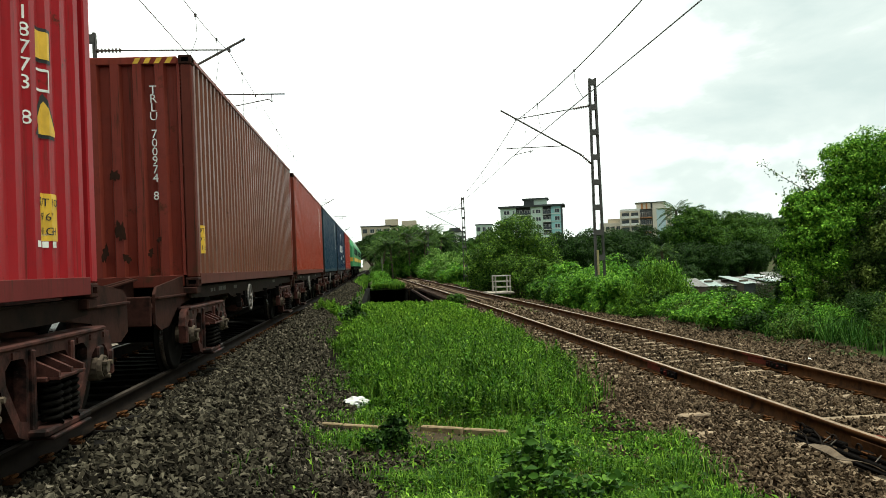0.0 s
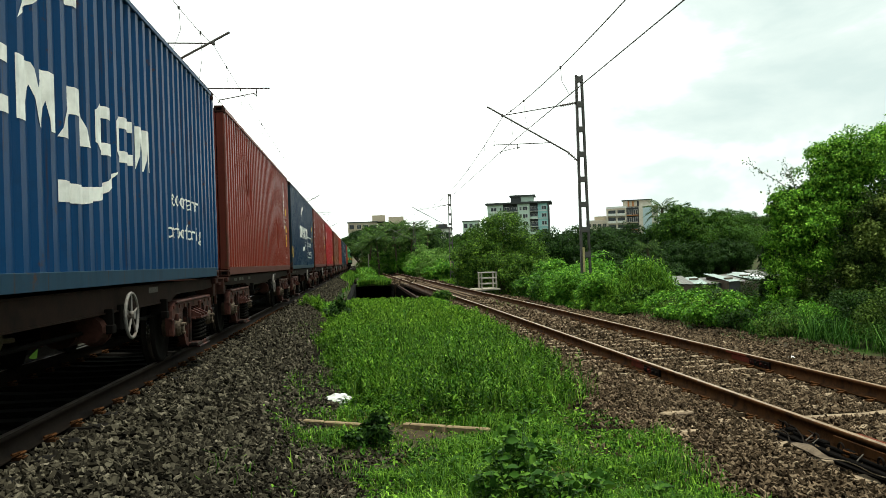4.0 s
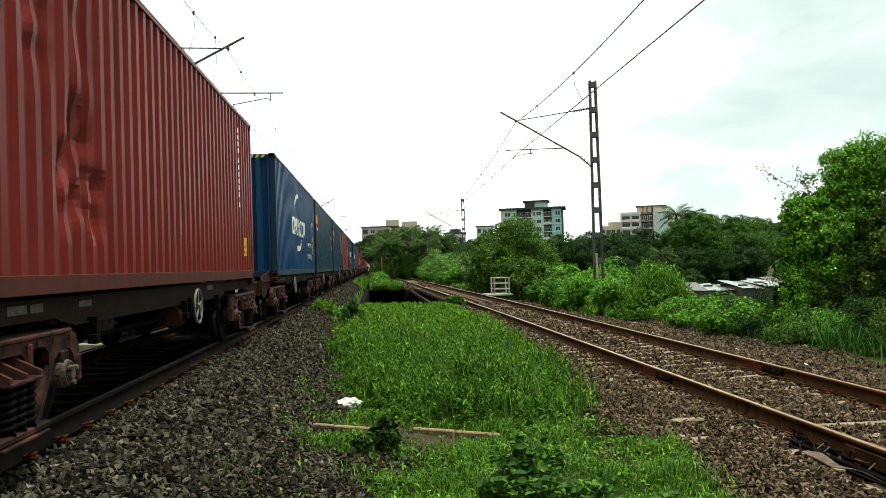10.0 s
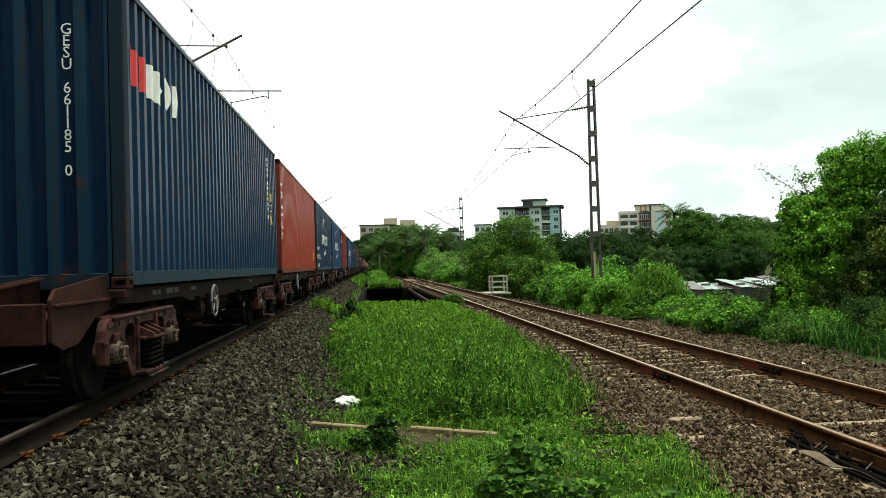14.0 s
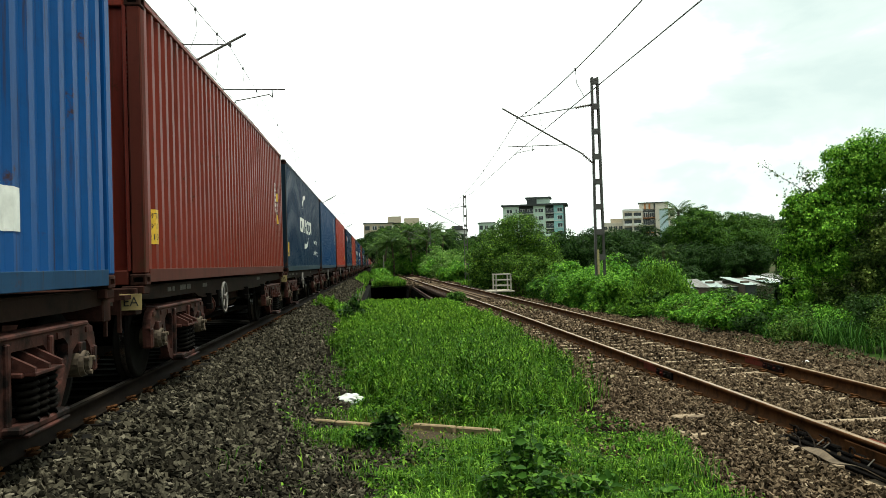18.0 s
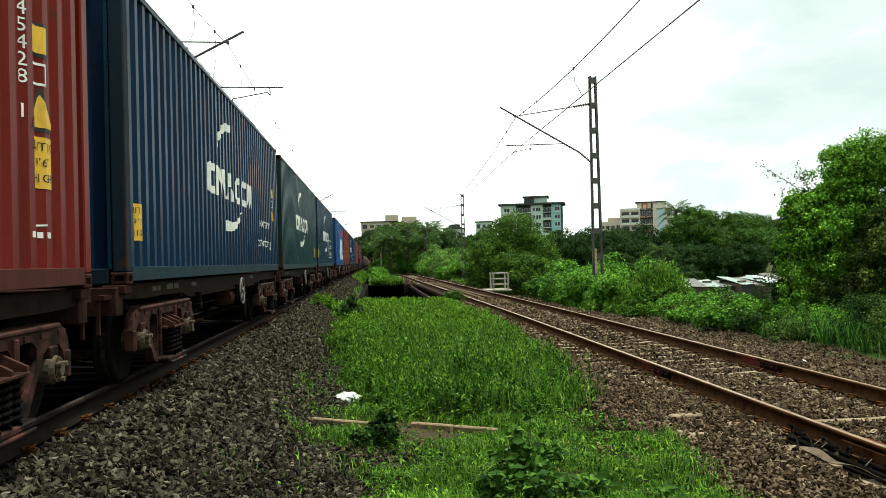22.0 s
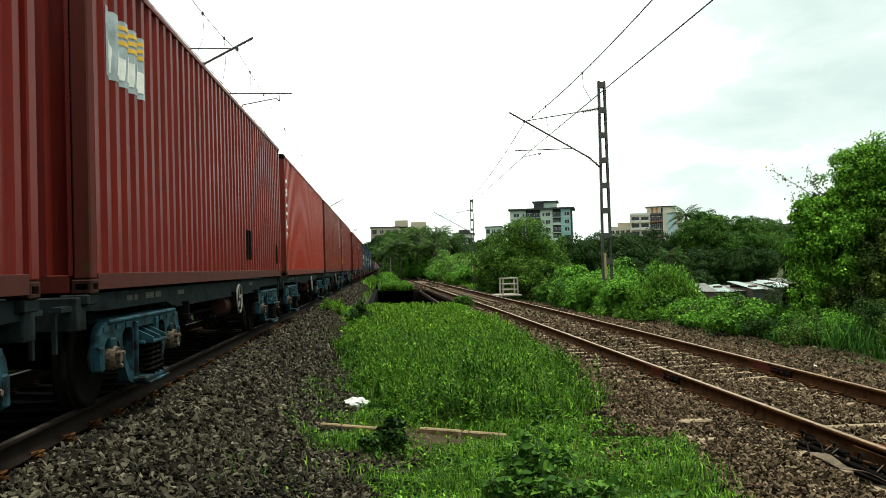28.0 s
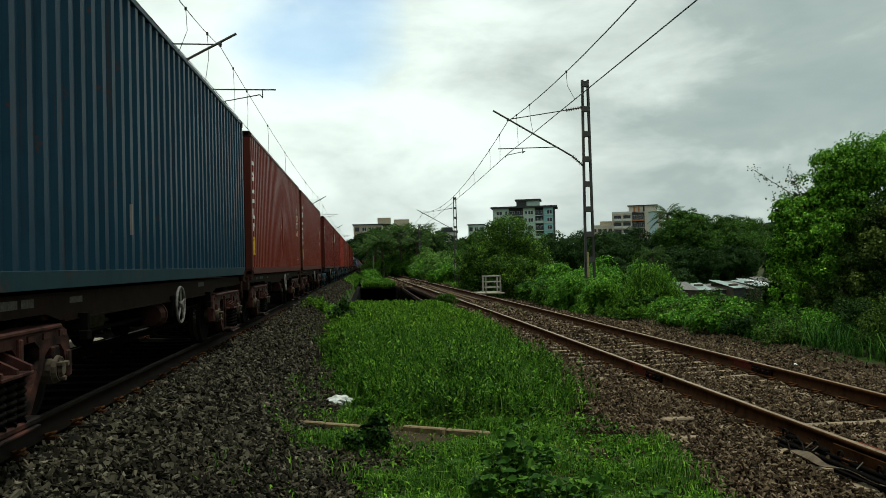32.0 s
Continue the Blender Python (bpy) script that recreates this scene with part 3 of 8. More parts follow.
def sleeper_mesh():
    bm = bmesh.new()
    prof = [(-1.35, 0.0), (-0.65, -0.004), (-0.35, -0.022), (0.35, -0.022), (0.65, -0.004), (1.35, 0.0)]
    rows = []
    for x, z in prof:
        rows.append([bm.verts.new((x, s * w, z + h)) for s, w, h in ((-1, 0.135, -0.21), (-1, 0.095, 0.0), (1, 0.095, 0.0), (1, 0.135, -0.21))])
    for a, b in zip(rows, rows[1:]):
        for j in range(3):
            bm.faces.new((a[j], b[j], b[j + 1], a[j + 1]))
    bm.faces.new(rows[0])
    bm.faces.new(rows[-1][::-1])
    return bm_mesh("sleeper", bm, M["sleeper"])


def clip_mesh():
    bm = bmesh.new()
    pts = [(0.0, -0.05, 0.02), (0.05, -0.05, 0.045), (0.065, 0.0, 0.05), (0.05, 0.05, 0.045), (-0.01, 0.055, 0.03), (-0.025, 0.0, 0.03)]
    for a, b in zip(pts, pts[1:]):
        tube(bm, a, b, 0.011, seg=5)
    box(bm, -0.03, 0.075, -0.045, 0.045, -0.01, 0.02)
    return bm_mesh("rail_clip", bm, M["rail"])


SLEEPER, CLIP = sleeper_mesh(), clip_mesh()
# near-black sleepers: the train's shade is put into their colour
SHADED_TIE = SLEEPER.copy()
SHADED_TIE.materials[0] = steel("shaded_sleeper_concrete", (0.006, 0.005, 0.004), (0.003, 0.0026, 0.002), 0.9, 0.5)


def make_track(label, xc, zc, shift, ys, sl0, sl1, clip1, top, body, skip=None, tie=None):
    tr = thing("railway_track", label, "railway track", kind="structure")
    for s in (-1, 1):
        put("rail", rail_mesh(xc + s * GAUGE / 2, zc, ys, shift, top, body), tr)
    k = 0
    for y in np.arange(sl0, sl1, 0.61):
        if skip and skip[0] - 0.2 < y < skip[1] + 0.2:
            continue
        k += 1
        tilt = 0.5 * math.sin(k * 12.9)
        sl = put("sleeper", tie or SLEEPER, tr, pose(xc + float(shift(y)), float(y), zc - 0.178 + 0.006 * math.sin(k * 7.1), 0, 0, tilt))
        if y < clip1:
            for s in (-1, 1):
                for o in (-1, 1):
                    put("rail_clip", CLIP, sl, pose(s * GAUGE / 2 + o * 0.075, 0, 0.0, 0, 0, 0 if o > 0 else 180))
    return tr


ys_t = [-560, -100, -20, 0, 20, 40, 100, 200, 700]
make_track("railway track with rusty rails and concrete sleepers in grey ballast", XT, 0.0, lambda y: 0.0, ys_t, 2.0, 100.0, 26, M["rail_dull"], M["rail_dark"], None, SHADED_TIE)
ys_r = [-300, -50, 0, 10] + list(range(20, 140, 4)) + [160, 200, 260]
track2 = make_track("empty railway track with worn rails and half-buried concrete sleepers", XR, ZR, lambda y: float(bend(y)), ys_r, 2.0, 110.0, 24, M["rail_top"], M["rail"], (GAP0, GAP1))


def joint(bm, x, y, z):
    for s in (-1, 1):
        box(bm, x + s * 0.014, x + s * 0.045, y - 0.32, y + 0.32, z - 0.14, z - 0.04, 0.006)
        for k in (-0.24, -0.08, 0.08, 0.24):
            tube(bm, (x + s * 0.045, y + k, z - 0.09), (x + s * 0.075, y + k, z - 0.09), 0.02, seg=6)
    return bm


M["mark_red"] = steel("worn_red_paint", (0.15, 0.030, 0.018), (0.06, 0.026, 0.012), 0.8, 0.5)
M["joint"] = steel("tarred_rail_joint", (0.008, 0.007, 0.006), (0.12, 0.02, 0.014), 0.85, 0.42, 0.0, 0.03)
for x, y in ((XR - GAUGE / 2, 12.0), (XR + GAUGE / 2, 12.2)):
    part("rail_joint", joint(bmesh.new(), x, y, ZR), M["joint"], track2, "black fishplate joint with red paint")
    for s in (-1, 1):
        part("paint_mark", B(x + s * 0.0375, x + s * 0.040, y + 0.42, y + 1.15, ZR - 0.034, ZR - 0.010), M["mark_red"], track2, "worn red paint on the rail head")
        part("paint_mark", B(x + s * 0.0125, x + s * 0.0155, y + 0.36, y + 1.0, ZR - 0.13, ZR - 0.05), M["mark_red"], track2, "worn red paint on the rail web")


M["plank"] = steel("weathered_walkway_board", (0.105, 0.068, 0.038), (0.030, 0.020, 0.014), 0.9, 0.5)
# masonry coloured black to stand for the shade in the gap
M["shade_stone"] = steel("shade_black_masonry", (0.006, 0.0058, 0.005), (0.004, 0.0045, 0.0035), 0.9, 0.5, 0.0, 0.02)


def make_bridge():
    br = thing("railway_bridge", "rusted steel girder railway bridge over a stream bed", "bridge", kind="structure")
    c = float(bend(53))
    for s in (-1, 1):
        bm = bmesh.new()
        x = XR + c + s * GAUGE / 2
        box(bm, x - 0.012, x + 0.012, GAP0 - 0.6, GAP1 + 0.6, -1.75, -0.86)
        for z in (-1.75, -0.89):
            box(bm, x - 0.16, x + 0.16, GAP0 - 0.6, GAP1 + 0.6, z, z + 0.03)
        for y in np.arange(GAP0, GAP1, 1.5):
            box(bm, x - 0.14, x + 0.14, y, y + 0.02, -1.72, -0.89)
        part("girder", bm, M["girder"], br)
    for y in np.arange(GAP0 - 0.3, GAP1 + 0.3, 0.55):
        xb = XR + float(bend(y))
        part("bridge_timber", B(xb - 1.35, xb + 1.35, y - 0.11, y + 0.11, ZR - 0.335, ZR - 0.175, 0.01), M["girder"], br)
    for x in (3.05, 7.05):
        part("walkway_beam", B(x + c - 0.05, x + c + 0.05, GAP0 - 3.0, GAP1 + 1, -0.92, -0.74, 0.008), M["girder"], br)
    part("walkway_plate", B(6.1, 7.5, 45.6, 48.0, -0.62, -0.54, 0.01), M["concrete"], br, "grey refuge platform beside the track")
    for y in np.arange(GAP0 - 1, GAP1 + 3, 2.0):
        xb = XR + float(bend(y + 1))
        for a, b in ((-0.50, -0.30), (-0.09, 0.09), (0.30, 0.50)):
            part("walkway_board", B(xb + a, xb + b, y + 0.03, y + 1.97, ZR - 0.17, ZR - 0.13 + 0.02 * math.sin(y * 3 + a * 9), 0.01), M["plank"], br)
    for y0, y1, y2 in ((GAP0 - 0.9, GAP0 + 0.12, GAP0 - 0.9), (GAP1 - 0.12, GAP1 + 0.9, GAP2 - 0.12)):
        part("abutment", B(2.62, 8.4, y0, y1, -3.6, -0.88, 0.02), M["shade_stone"], br)
        part("wing_wall", B(-1.1, 2.60, y2, y2 + 1.02, -3.6, -0.86, 0.02), M["shade_stone"], br)
    part("culvert_wall", B(2.46, 2.60, GAP1 + 0.92, GAP2 - 0.14, -3.6, -0.86, 0.02), M["shade_stone"], br)
    xs, ys = np.linspace(-0.58, 2.64, 9), np.linspace(DECK - 0.3, GAP2 + 0.2, 30)
    X, Y = np.meshgrid(xs, ys)
    V = np.concatenate([np.stack([X, Y, land(X, Y) + 0.004 + d], -1).reshape(-1, 3) for d in (0.0, -0.14)])
    i = (np.arange(29)[:, None] * 9 + np.arange(8)[None]).ravel()
    F = np.stack([i, i + 1, i + 10, i + 9], 1)
    rim = [(a, a + 1, a + 1 + 270, a + 270) for a in range(8)]
    put("culvert_deck", mesh_np("culvert_deck", V, np.concatenate([F, F[:, ::-1] + 270, np.array(rim)]), (M["ground"],)), br, None, "grass-grown deck over the dark culvert")
    part("bearing_block", B(2.76, 3.08, 46.9, 47.6, -3.5, -0.86, 0.03), M["concrete"], br, "pale concrete bearing block")
    rw = thing("retaining_wall", "masonry wall along the stream bed, blackened for shade", "retaining wall", kind="structure")
    part("masonry", B(-0.90, -0.62, GAP0 - 0.5, DECK + 0.5, -3.6, -0.70, 0.02), M["shade_stone"], rw)
    for k in range(3):
        part("timber_baulk", B(-1.02 + 0.11 * k, -0.86 + 0.11 * k, GAP0 - 6.0 + 1.1 * k, GAP0 - 0.4 + 0.5 * k, -0.60 - 0.06 * k, -0.44 - 0.08 * k, 0.012), M["girder"], rw, "weathered timber baulk")
    rl = thing("refuge_railing", "white-painted concrete railing on the bridge refuge", "railing")
    for x in (6.49, 7.30):
        for y in (45.75, 46.9):
            part("post", B(x - 0.04, x + 0.04, y - 0.04, y + 0.04, -0.54, 0.38, 0.012), M["white_paint"], rl)
    for z in (-0.26, 0.05, 0.36):
        part("rail", B(6.44, 7.34, 45.66, 45.70, z - 0.026, z + 0.026, 0.008), M["white_paint"], rl)
        part("rail", B(7.28, 7.32, 45.80, 46.84, z - 0.026, z + 0.026, 0.008), M["white_paint"], rl)
        part("rail", B(6.44, 7.34, 46.95, 46.99, z - 0.026, z + 0.026, 0.008), M["white_paint"], rl)


make_bridge()

# ---- the train ----
LC, WC, HC, ZB = 12.192, 2.438, 2.896, 0.985      # container length, width, height; wagon deck over the rail
Y0, V0, ACC = 10.55, 14.948, 0.0606               # where the first set's last container ends at 0 s, speed, slowing
SET, CAR = 68.627, 13.165


def run(t):
    return V0 * t - ACC * t * t / 2


def rear(n):
    """Where container n ends at 0 s (n counts backwards along the train)."""
    q = math.ceil(n / 5)
    return Y0 - q * SET + (5 * q - n) * CAR


PITCH = 0.278
PROF = [(0.0, 0.0), (0.094, 0.0), (0.139, -0.038), (0.233, -0.038)]


def side_depth(a):
    """Depth of the side's corrugation a metres from the rear end."""
    s = (a - 0.17) % PITCH
    for (p, d), (p2, d2) in zip(PROF, PROF[1:] + [(PITCH, 0.0)]):
        if s <= p2:
            return d + (d2 - d) * (s - p) / (p2 - p)
    return 0.0


def side_breaks(a0, a1):
    k0 = int((a0 - 0.17) / PITCH) - 1
    out = []
    for k in range(k0, int((a1 - 0.17) / PITCH) + 2):
        out += [0.17 + k * PITCH + p for p, _ in PROF]
    return [a for a in out if a0 < a < a1]


XS = WC / 2 - 0.012


def corrugated(points, z0, z1, along):
    """A folded sheet: points (run, depth) from z0 to z1."""
    bm = bmesh.new()
    rows = [(bm.verts.new(along(a, d, z0)), bm.verts.new(along(a, d, z1))) for a, d in points]
    for p, q in zip(rows, rows[1:]):
        bm.faces.new((p[0], q[0], q[1], p[1]))
    return bm


cache = {}


def side_mesh(colour, s):
    key = ("side", colour, s)
    if key not in cache:
        pts = [(a, side_depth(a)) for a in [0.15] + side_breaks(0.16, LC - 0.16) + [LC - 0.15]]
        cache[key] = bm_mesh("side_wall", corrugated(pts, 0.155, HC - 0.06, lambda a, d, z: (s * (XS + d), a, z)), M[colour])
    return cache[key]


def dented_side(colour, hits, seed):
    """A side wall pushed in at some spots (along, up, radius, depth), with creases."""
    bm = bmesh.new()
    pts = [(a, side_depth(a)) for a in [0.15] + side_breaks(0.16, LC - 0.16) + [LC - 0.15]]
    zs = np.linspace(0.155, HC - 0.06, 46)
    rows = []
    for a, d in pts:
        row = []
        for z in zs:
            push, slide = 0.0, 0.0
            for y, h, r, k in hits:
                q = ((a - y) / r) ** 2 + ((z - h) / (1.5 * r)) ** 2
                if q < 1:
                    w = (1 - q) ** 1.5
                    crease = noise.noise(Vector((a * 3.2, z * 4.0, seed)))
                    push += k * w * (0.7 + 1.1 * crease)
                    slide += 0.8 * k * w * noise.noise(Vector((a * 1.6 + 9, z * 3.6, seed + 5)))
            row.append(bm.verts.new((XS + d - push, a + slide, z)))
        rows.append(row)
    for p, q in zip(rows, rows[1:]):
        for j in range(len(zs) - 1):
            bm.faces.new((p[j], q[j], q[j + 1], p[j + 1]))
    return bm_mesh("side_wall", bm, M[colour])


DENTS = {
    11: ((3.0, 1.15, 0.42, 0.085), (2.72, 0.85, 0.32, 0.065), (3.4, 0.75, 0.28, 0.065), (2.15, 1.9, 0.35, 0.045), (1.8, 2.35, 0.3, 0.045), (3.1, 2.1, 0.35, 0.035)),
    2: ((4.2, 1.2, 0.5, 0.07), (7.5, 1.6, 0.6, 0.05)), 4: ((3.0, 1.7, 0.5, 0.06), (8.8, 1.0, 0.4, 0.05)), 27: ((5.0, 1.4, 0.6, 0.06),), 32: ((6.2, 1.0, 0.5, 0.05),),
}


def end_mesh(colour, s):
    key = ("end", colour, s)
    if key not in cache:
        pts, x = [(-1.07, 0.0)], -1.02
        while x < 1.0:
            pts += [(x, 0.0), (x + 0.025, -0.07), (x + 0.14, -0.07), (x + 0.165, 0.0)]
            x += 0.27
        pts = [p for p in pts if p[0] < 1.06] + [(1.07, 0.0)]
        y = 0.02 if s < 0 else LC - 0.02
        bm = corrugated(pts, 0.15, HC - 0.10, lambda a, d, z: (a, y + s * d, z))
        for f in bm.faces:
            if all(abs(v.co.y - y) < 0.01 for v in f.verts):
                f.material_index = 1
        cache[key] = bm_mesh("end_wall", bm, M[colour])
        cache[key].materials.append(M[colour + "_worn"])
    return cache[key]


def roof_mesh(colour):
    key = ("roof", colour)
    if key not in cache:
        pts, a, up = [], 0.1, 0
        while a < LC - 0.1:
            pts += [(a, -0.02 * up), (a + 0.1, -0.02 * up)]
            a, up = a + 0.13, 1 - up
        cache[key] = bm_mesh("roof", corrugated(pts, -1.15, 1.15, lambda p, d, x: (x, p, HC - 0.02 + d)), M[colour])
    return cache[key]


def frame_meshes(colour):
    key = ("frame", colour)
    if key in cache:
        return cache[key]
    m, out, h = M[colour + "_frame"], [], WC / 2
    for s in (-1, 1):
        out.append(("top_rail", bm_mesh("top_rail", B(s * (h - 0.06), s * h, 0.17, LC - 0.17, HC - 0.075, HC - 0.012, 0.008), M[colour])))
        bm = B(s * (h - 0.05), s * (h - 0.004), 0.17, LC - 0.17, 0.03, 0.165, 0.004)
        box(bm, s * (h - 0.09), s * (h - 0.052), 0.17, LC - 0.17, 0.03, 0.05)
        out.append(("bottom_rail", bm_mesh("bottom_rail", bm, M[colour + "_rail"])))
    for y0, y1 in ((0.0, 0.15), (LC - 0.15, LC)):
        for s in (-1, 1):
            bm = B(s * (h - 0.14), s * (h - 0.004), y0 + 0.006, y1 - 0.006, 0.12, HC - 0.12, 0.012)
            out.append(("corner_post", bm_mesh("corner_post", bm, M[colour] if y0 > 1 else m)))
        ym = y0 + 0.02 if y0 < 1 else y1 - 0.10
        out.append(("end_rail", bm_mesh("end_rail", B(-h + 0.18, h - 0.18, ym, ym + 0.08, HC - 0.11, HC - 0.015, 0.008), M[colour])))
        out.append(("end_sill", bm_mesh("end_sill", B(-h + 0.18, h - 0.18, ym, ym + 0.08, 0.01, 0.155, 0.008), m)))
    cache[key] = out
    return out


def casting_mesh():
    """A corner casting with its slots cut in, their floors coloured dark as shade."""
    if "cast" not in cache:
        bm = B(-0.081, 0.081, -0.089, 0.089, -0.059, 0.059, 0.012)
        bm.faces.ensure_lookup_table()
        for f in [f for f in bm.faces if f.calc_area() > 0.012]:
            r = bmesh.ops.inset_individual(bm, faces=[f], thickness=0.03, depth=0.0)
            bmesh.ops.inset_individual(bm, faces=[f], thickness=0.004, depth=-0.035)
            f.material_index = 1
        me = bm_mesh("corner_casting", bm, M["wagon"])
        me.materials.append(M["under"])
        cache["cast"] = me
    return cache["cast"]


def decal(name, outline, material, x=None):
    """Paint or a sticker on the corrugated side, outline in (metres from the rear, height)."""
    bm = bmesh.new()
    vs = [bm.verts.new((0, a, z)) for a, z in outline]
    es = [bm.edges.new((vs[i], vs[(i + 1) % len(vs)])) for i in range(len(vs))]
    bmesh.ops.triangle_fill(bm, use_beauty=True, edges=es)
    return drape(name, bm, material)


def drape(name, bm, material):
    ya = [v.co.y for v in bm.verts]
    for a in side_breaks(min(ya), max(ya)):
        bmesh.ops.bisect_plane(bm, geom=bm.verts[:] + bm.edges[:] + bm.faces[:], plane_co=(0, a, 0), plane_no=(0, 1, 0))
    for v in bm.verts:
        v.co.x = XS + side_depth(v.co.y) + 0.004
    return bm_mesh(name, bm, material)


def side_text(s, a, z, size, mat, upright=False, pitch=None):
    """Lettering on the right side, one part a letter; upright: letters stacked downwards."""
    out = []
    pitch = pitch or size * 0.98
    if not upright:
        whole = text_mesh(s, size)
        w0 = min(v.co.x for v in whole.vertices)
        w1 = max(v.co.x for v in whole.vertices)
        adv = (w1 - w0) / max(1, len(s))
    for k, ch in enumerate(s):
        if ch == " ":
            continue
        me = text_mesh(ch, size)
        y, zz = (a, z - k * pitch) if upright else (a + w0 + (k + 0.5) * adv, z)
        me.transform(Matrix(((0, 0, 1, 0), (1, 0, 0, y), (0, 1, 0, zz), (0, 0, 0, 1))))
        bm = bmesh.new()
        bm.from_mesh(me)
        out.append(("letter", drape("letter", bm, mat)))
    return out


def end_text(s, x, z, size, mat, pitch=0.11):
    """Letters stacked downwards on the rear end wall."""
    out = []
    for k, ch in enumerate(s):
        if ch != " ":
            me = text_mesh(ch, size)
            me.transform(Matrix(((1, 0, 0, x), (0, 0, 1, 0.012), (0, 1, 0, z - k * pitch), (0, 0, 0, 1))))
            me.materials.append(mat)
            out.append(("letter", me))
    return out


def bars(name, a, z, w, h, mat, lean=0.0):
    return decal(name, [(a, z), (a + w, z), (a + w + lean, z + h), (a + lean, z + h)], mat)


def wave_emblem(tail="eco", big=1.0):
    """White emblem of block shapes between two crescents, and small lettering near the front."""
    W = M["logo_white"]
    up = [(4.62, 1.88), (4.76, 2.09), (5.02, 2.28), (5.35, 2.39), (5.9, 2.43), (5.92, 2.31), (5.45, 2.27), (5.1, 2.17), (4.85, 2.03)]
    dn = [(5.40, 0.70), (5.9, 0.71), (6.35, 0.78), (6.70, 0.93), (6.88, 1.09), (6.66, 1.01), (6.4, 0.90), (5.95, 0.86), (5.40, 0.87)]
    out = [("emblem", decal("emblem", up, W)), ("emblem", decal("emblem", dn, W))]
    a, lo, hi = 3.95, 1.42 - 0.22 * big, 1.42 + 0.22 * big
    md = (lo + hi) / 2
    for k, w in enumerate((0.56, 0.72, 0.68, 0.50, 0.54, 0.65)):
        if k in (0, 3, 4):
            sh = [(0, lo + 0.08), (0.12, lo), (w, lo), (w, lo + 0.11), (w * 0.36, lo + 0.11), (w * 0.36, hi - 0.11), (w, hi - 0.11), (w, hi), (0.12, hi), (0, hi - 0.08)]
        elif k in (1, 5):
            sh = [(0, lo), (w * 0.22, lo), (w * 0.36, md + 0.06), (w * 0.52, lo), (w * 0.66, lo), (w * 0.76, md), (w * 0.82, lo), (w, lo), (w * 0.96, hi), (w * 0.62, hi), (w * 0.5, hi - 0.16), (w * 0.38, hi), (0, hi)]
        else:
            sh = [(0, lo), (w * 0.26, lo), (w * 0.40, md), (w * 0.62, md), (w * 0.74, lo), (w, lo), (w * 0.66, hi), (w * 0.36, hi)]
        out.append(("emblem", decal("emblem", [(a + p, z) for p, z in sh], W)))
        a += w + (0.18 if k == 2 else 0.09)
    if tail == "eco":
        out += side_text("eco container", 9.9, 1.02, 0.30, W) + side_text("bamboo flooring", 9.9, 0.62, 0.28, W)
    if tail == "boxed":
        out += side_text("eco container", 9.45, 1.02, 0.33, W) + side_text("bamboo flooring", 9.5, 0.66, 0.30, W)
        out += patches((7.95, 0.44, 3.0, 0.035, "logo_white"), (7.95, 1.30, 3.0, 0.035, "logo_white"), (7.95, 0.48, 0.035, 0.82, "logo_white"), (10.91, 0.48, 0.035, 0.82, "logo_white"))
    if tail == "rear":
        out += side_text("eco container", 1.3, 0.98, 0.31, W) + side_text("bamboo flooring", 1.4, 0.62, 0.31, W) + side_text("light steel", 1.1, 0.26, 0.31, W)
    return out


def column_emblem(a=0.36, z0=0.90, z1=2.45):
    """White block shapes stacked up the rear of the side."""
    n, out = 6, []
    dz = (z1 - z0) / n
    w, b = 0.29, 0.075
    for i in range(n):
        z, h = z0 + i * dz, dz * 0.80
        kinds = {
            0: [(0, 0), (b, 0), (b, h * 0.55), (w, 0.02), (w, h), (w - b, h), (w - b, h * 0.45), (0, h)],
            1: [(0, h), (0, h * 0.2), (w * 0.25, 0), (w * 0.75, 0), (w, h * 0.2), (w, h), (w - b, h), (w - b, h * 0.35), (w * 0.5, h * 0.25), (b, h * 0.35), (b, h)],
            2: [(0, h * 0.5 - b / 2), (w - b, h * 0.5 - b / 2), (w - b, 0), (w, 0), (w, h), (w - b, h), (w - b, h * 0.5 + b / 2), (0, h * 0.5 + b / 2)],
            3: [(0, 0), (w, 0), (w, b), (0, b)],
            4: [(0, 0), (w, 0), (w, h * 0.8), (w * 0.8, h), (w * 0.55, h), (w * 0.45, h * 0.7), (0, h), (0, h * 0.75), (w * 0.4, h * 0.4), (w * 0.4, b), (0, b)],
            5: [(0, h * 0.5 - b / 2), (w - b, h * 0.5 - b / 2), (w - b, 0), (w, 0), (w, h), (w - b, h), (w - b, h * 0.5 + b / 2), (0, h * 0.5 + b / 2)],
        }
        out.append(("emblem", decal("emblem", [(a + p, z + q) for p, q in kinds[i]], M["logo_white"])))
    return out


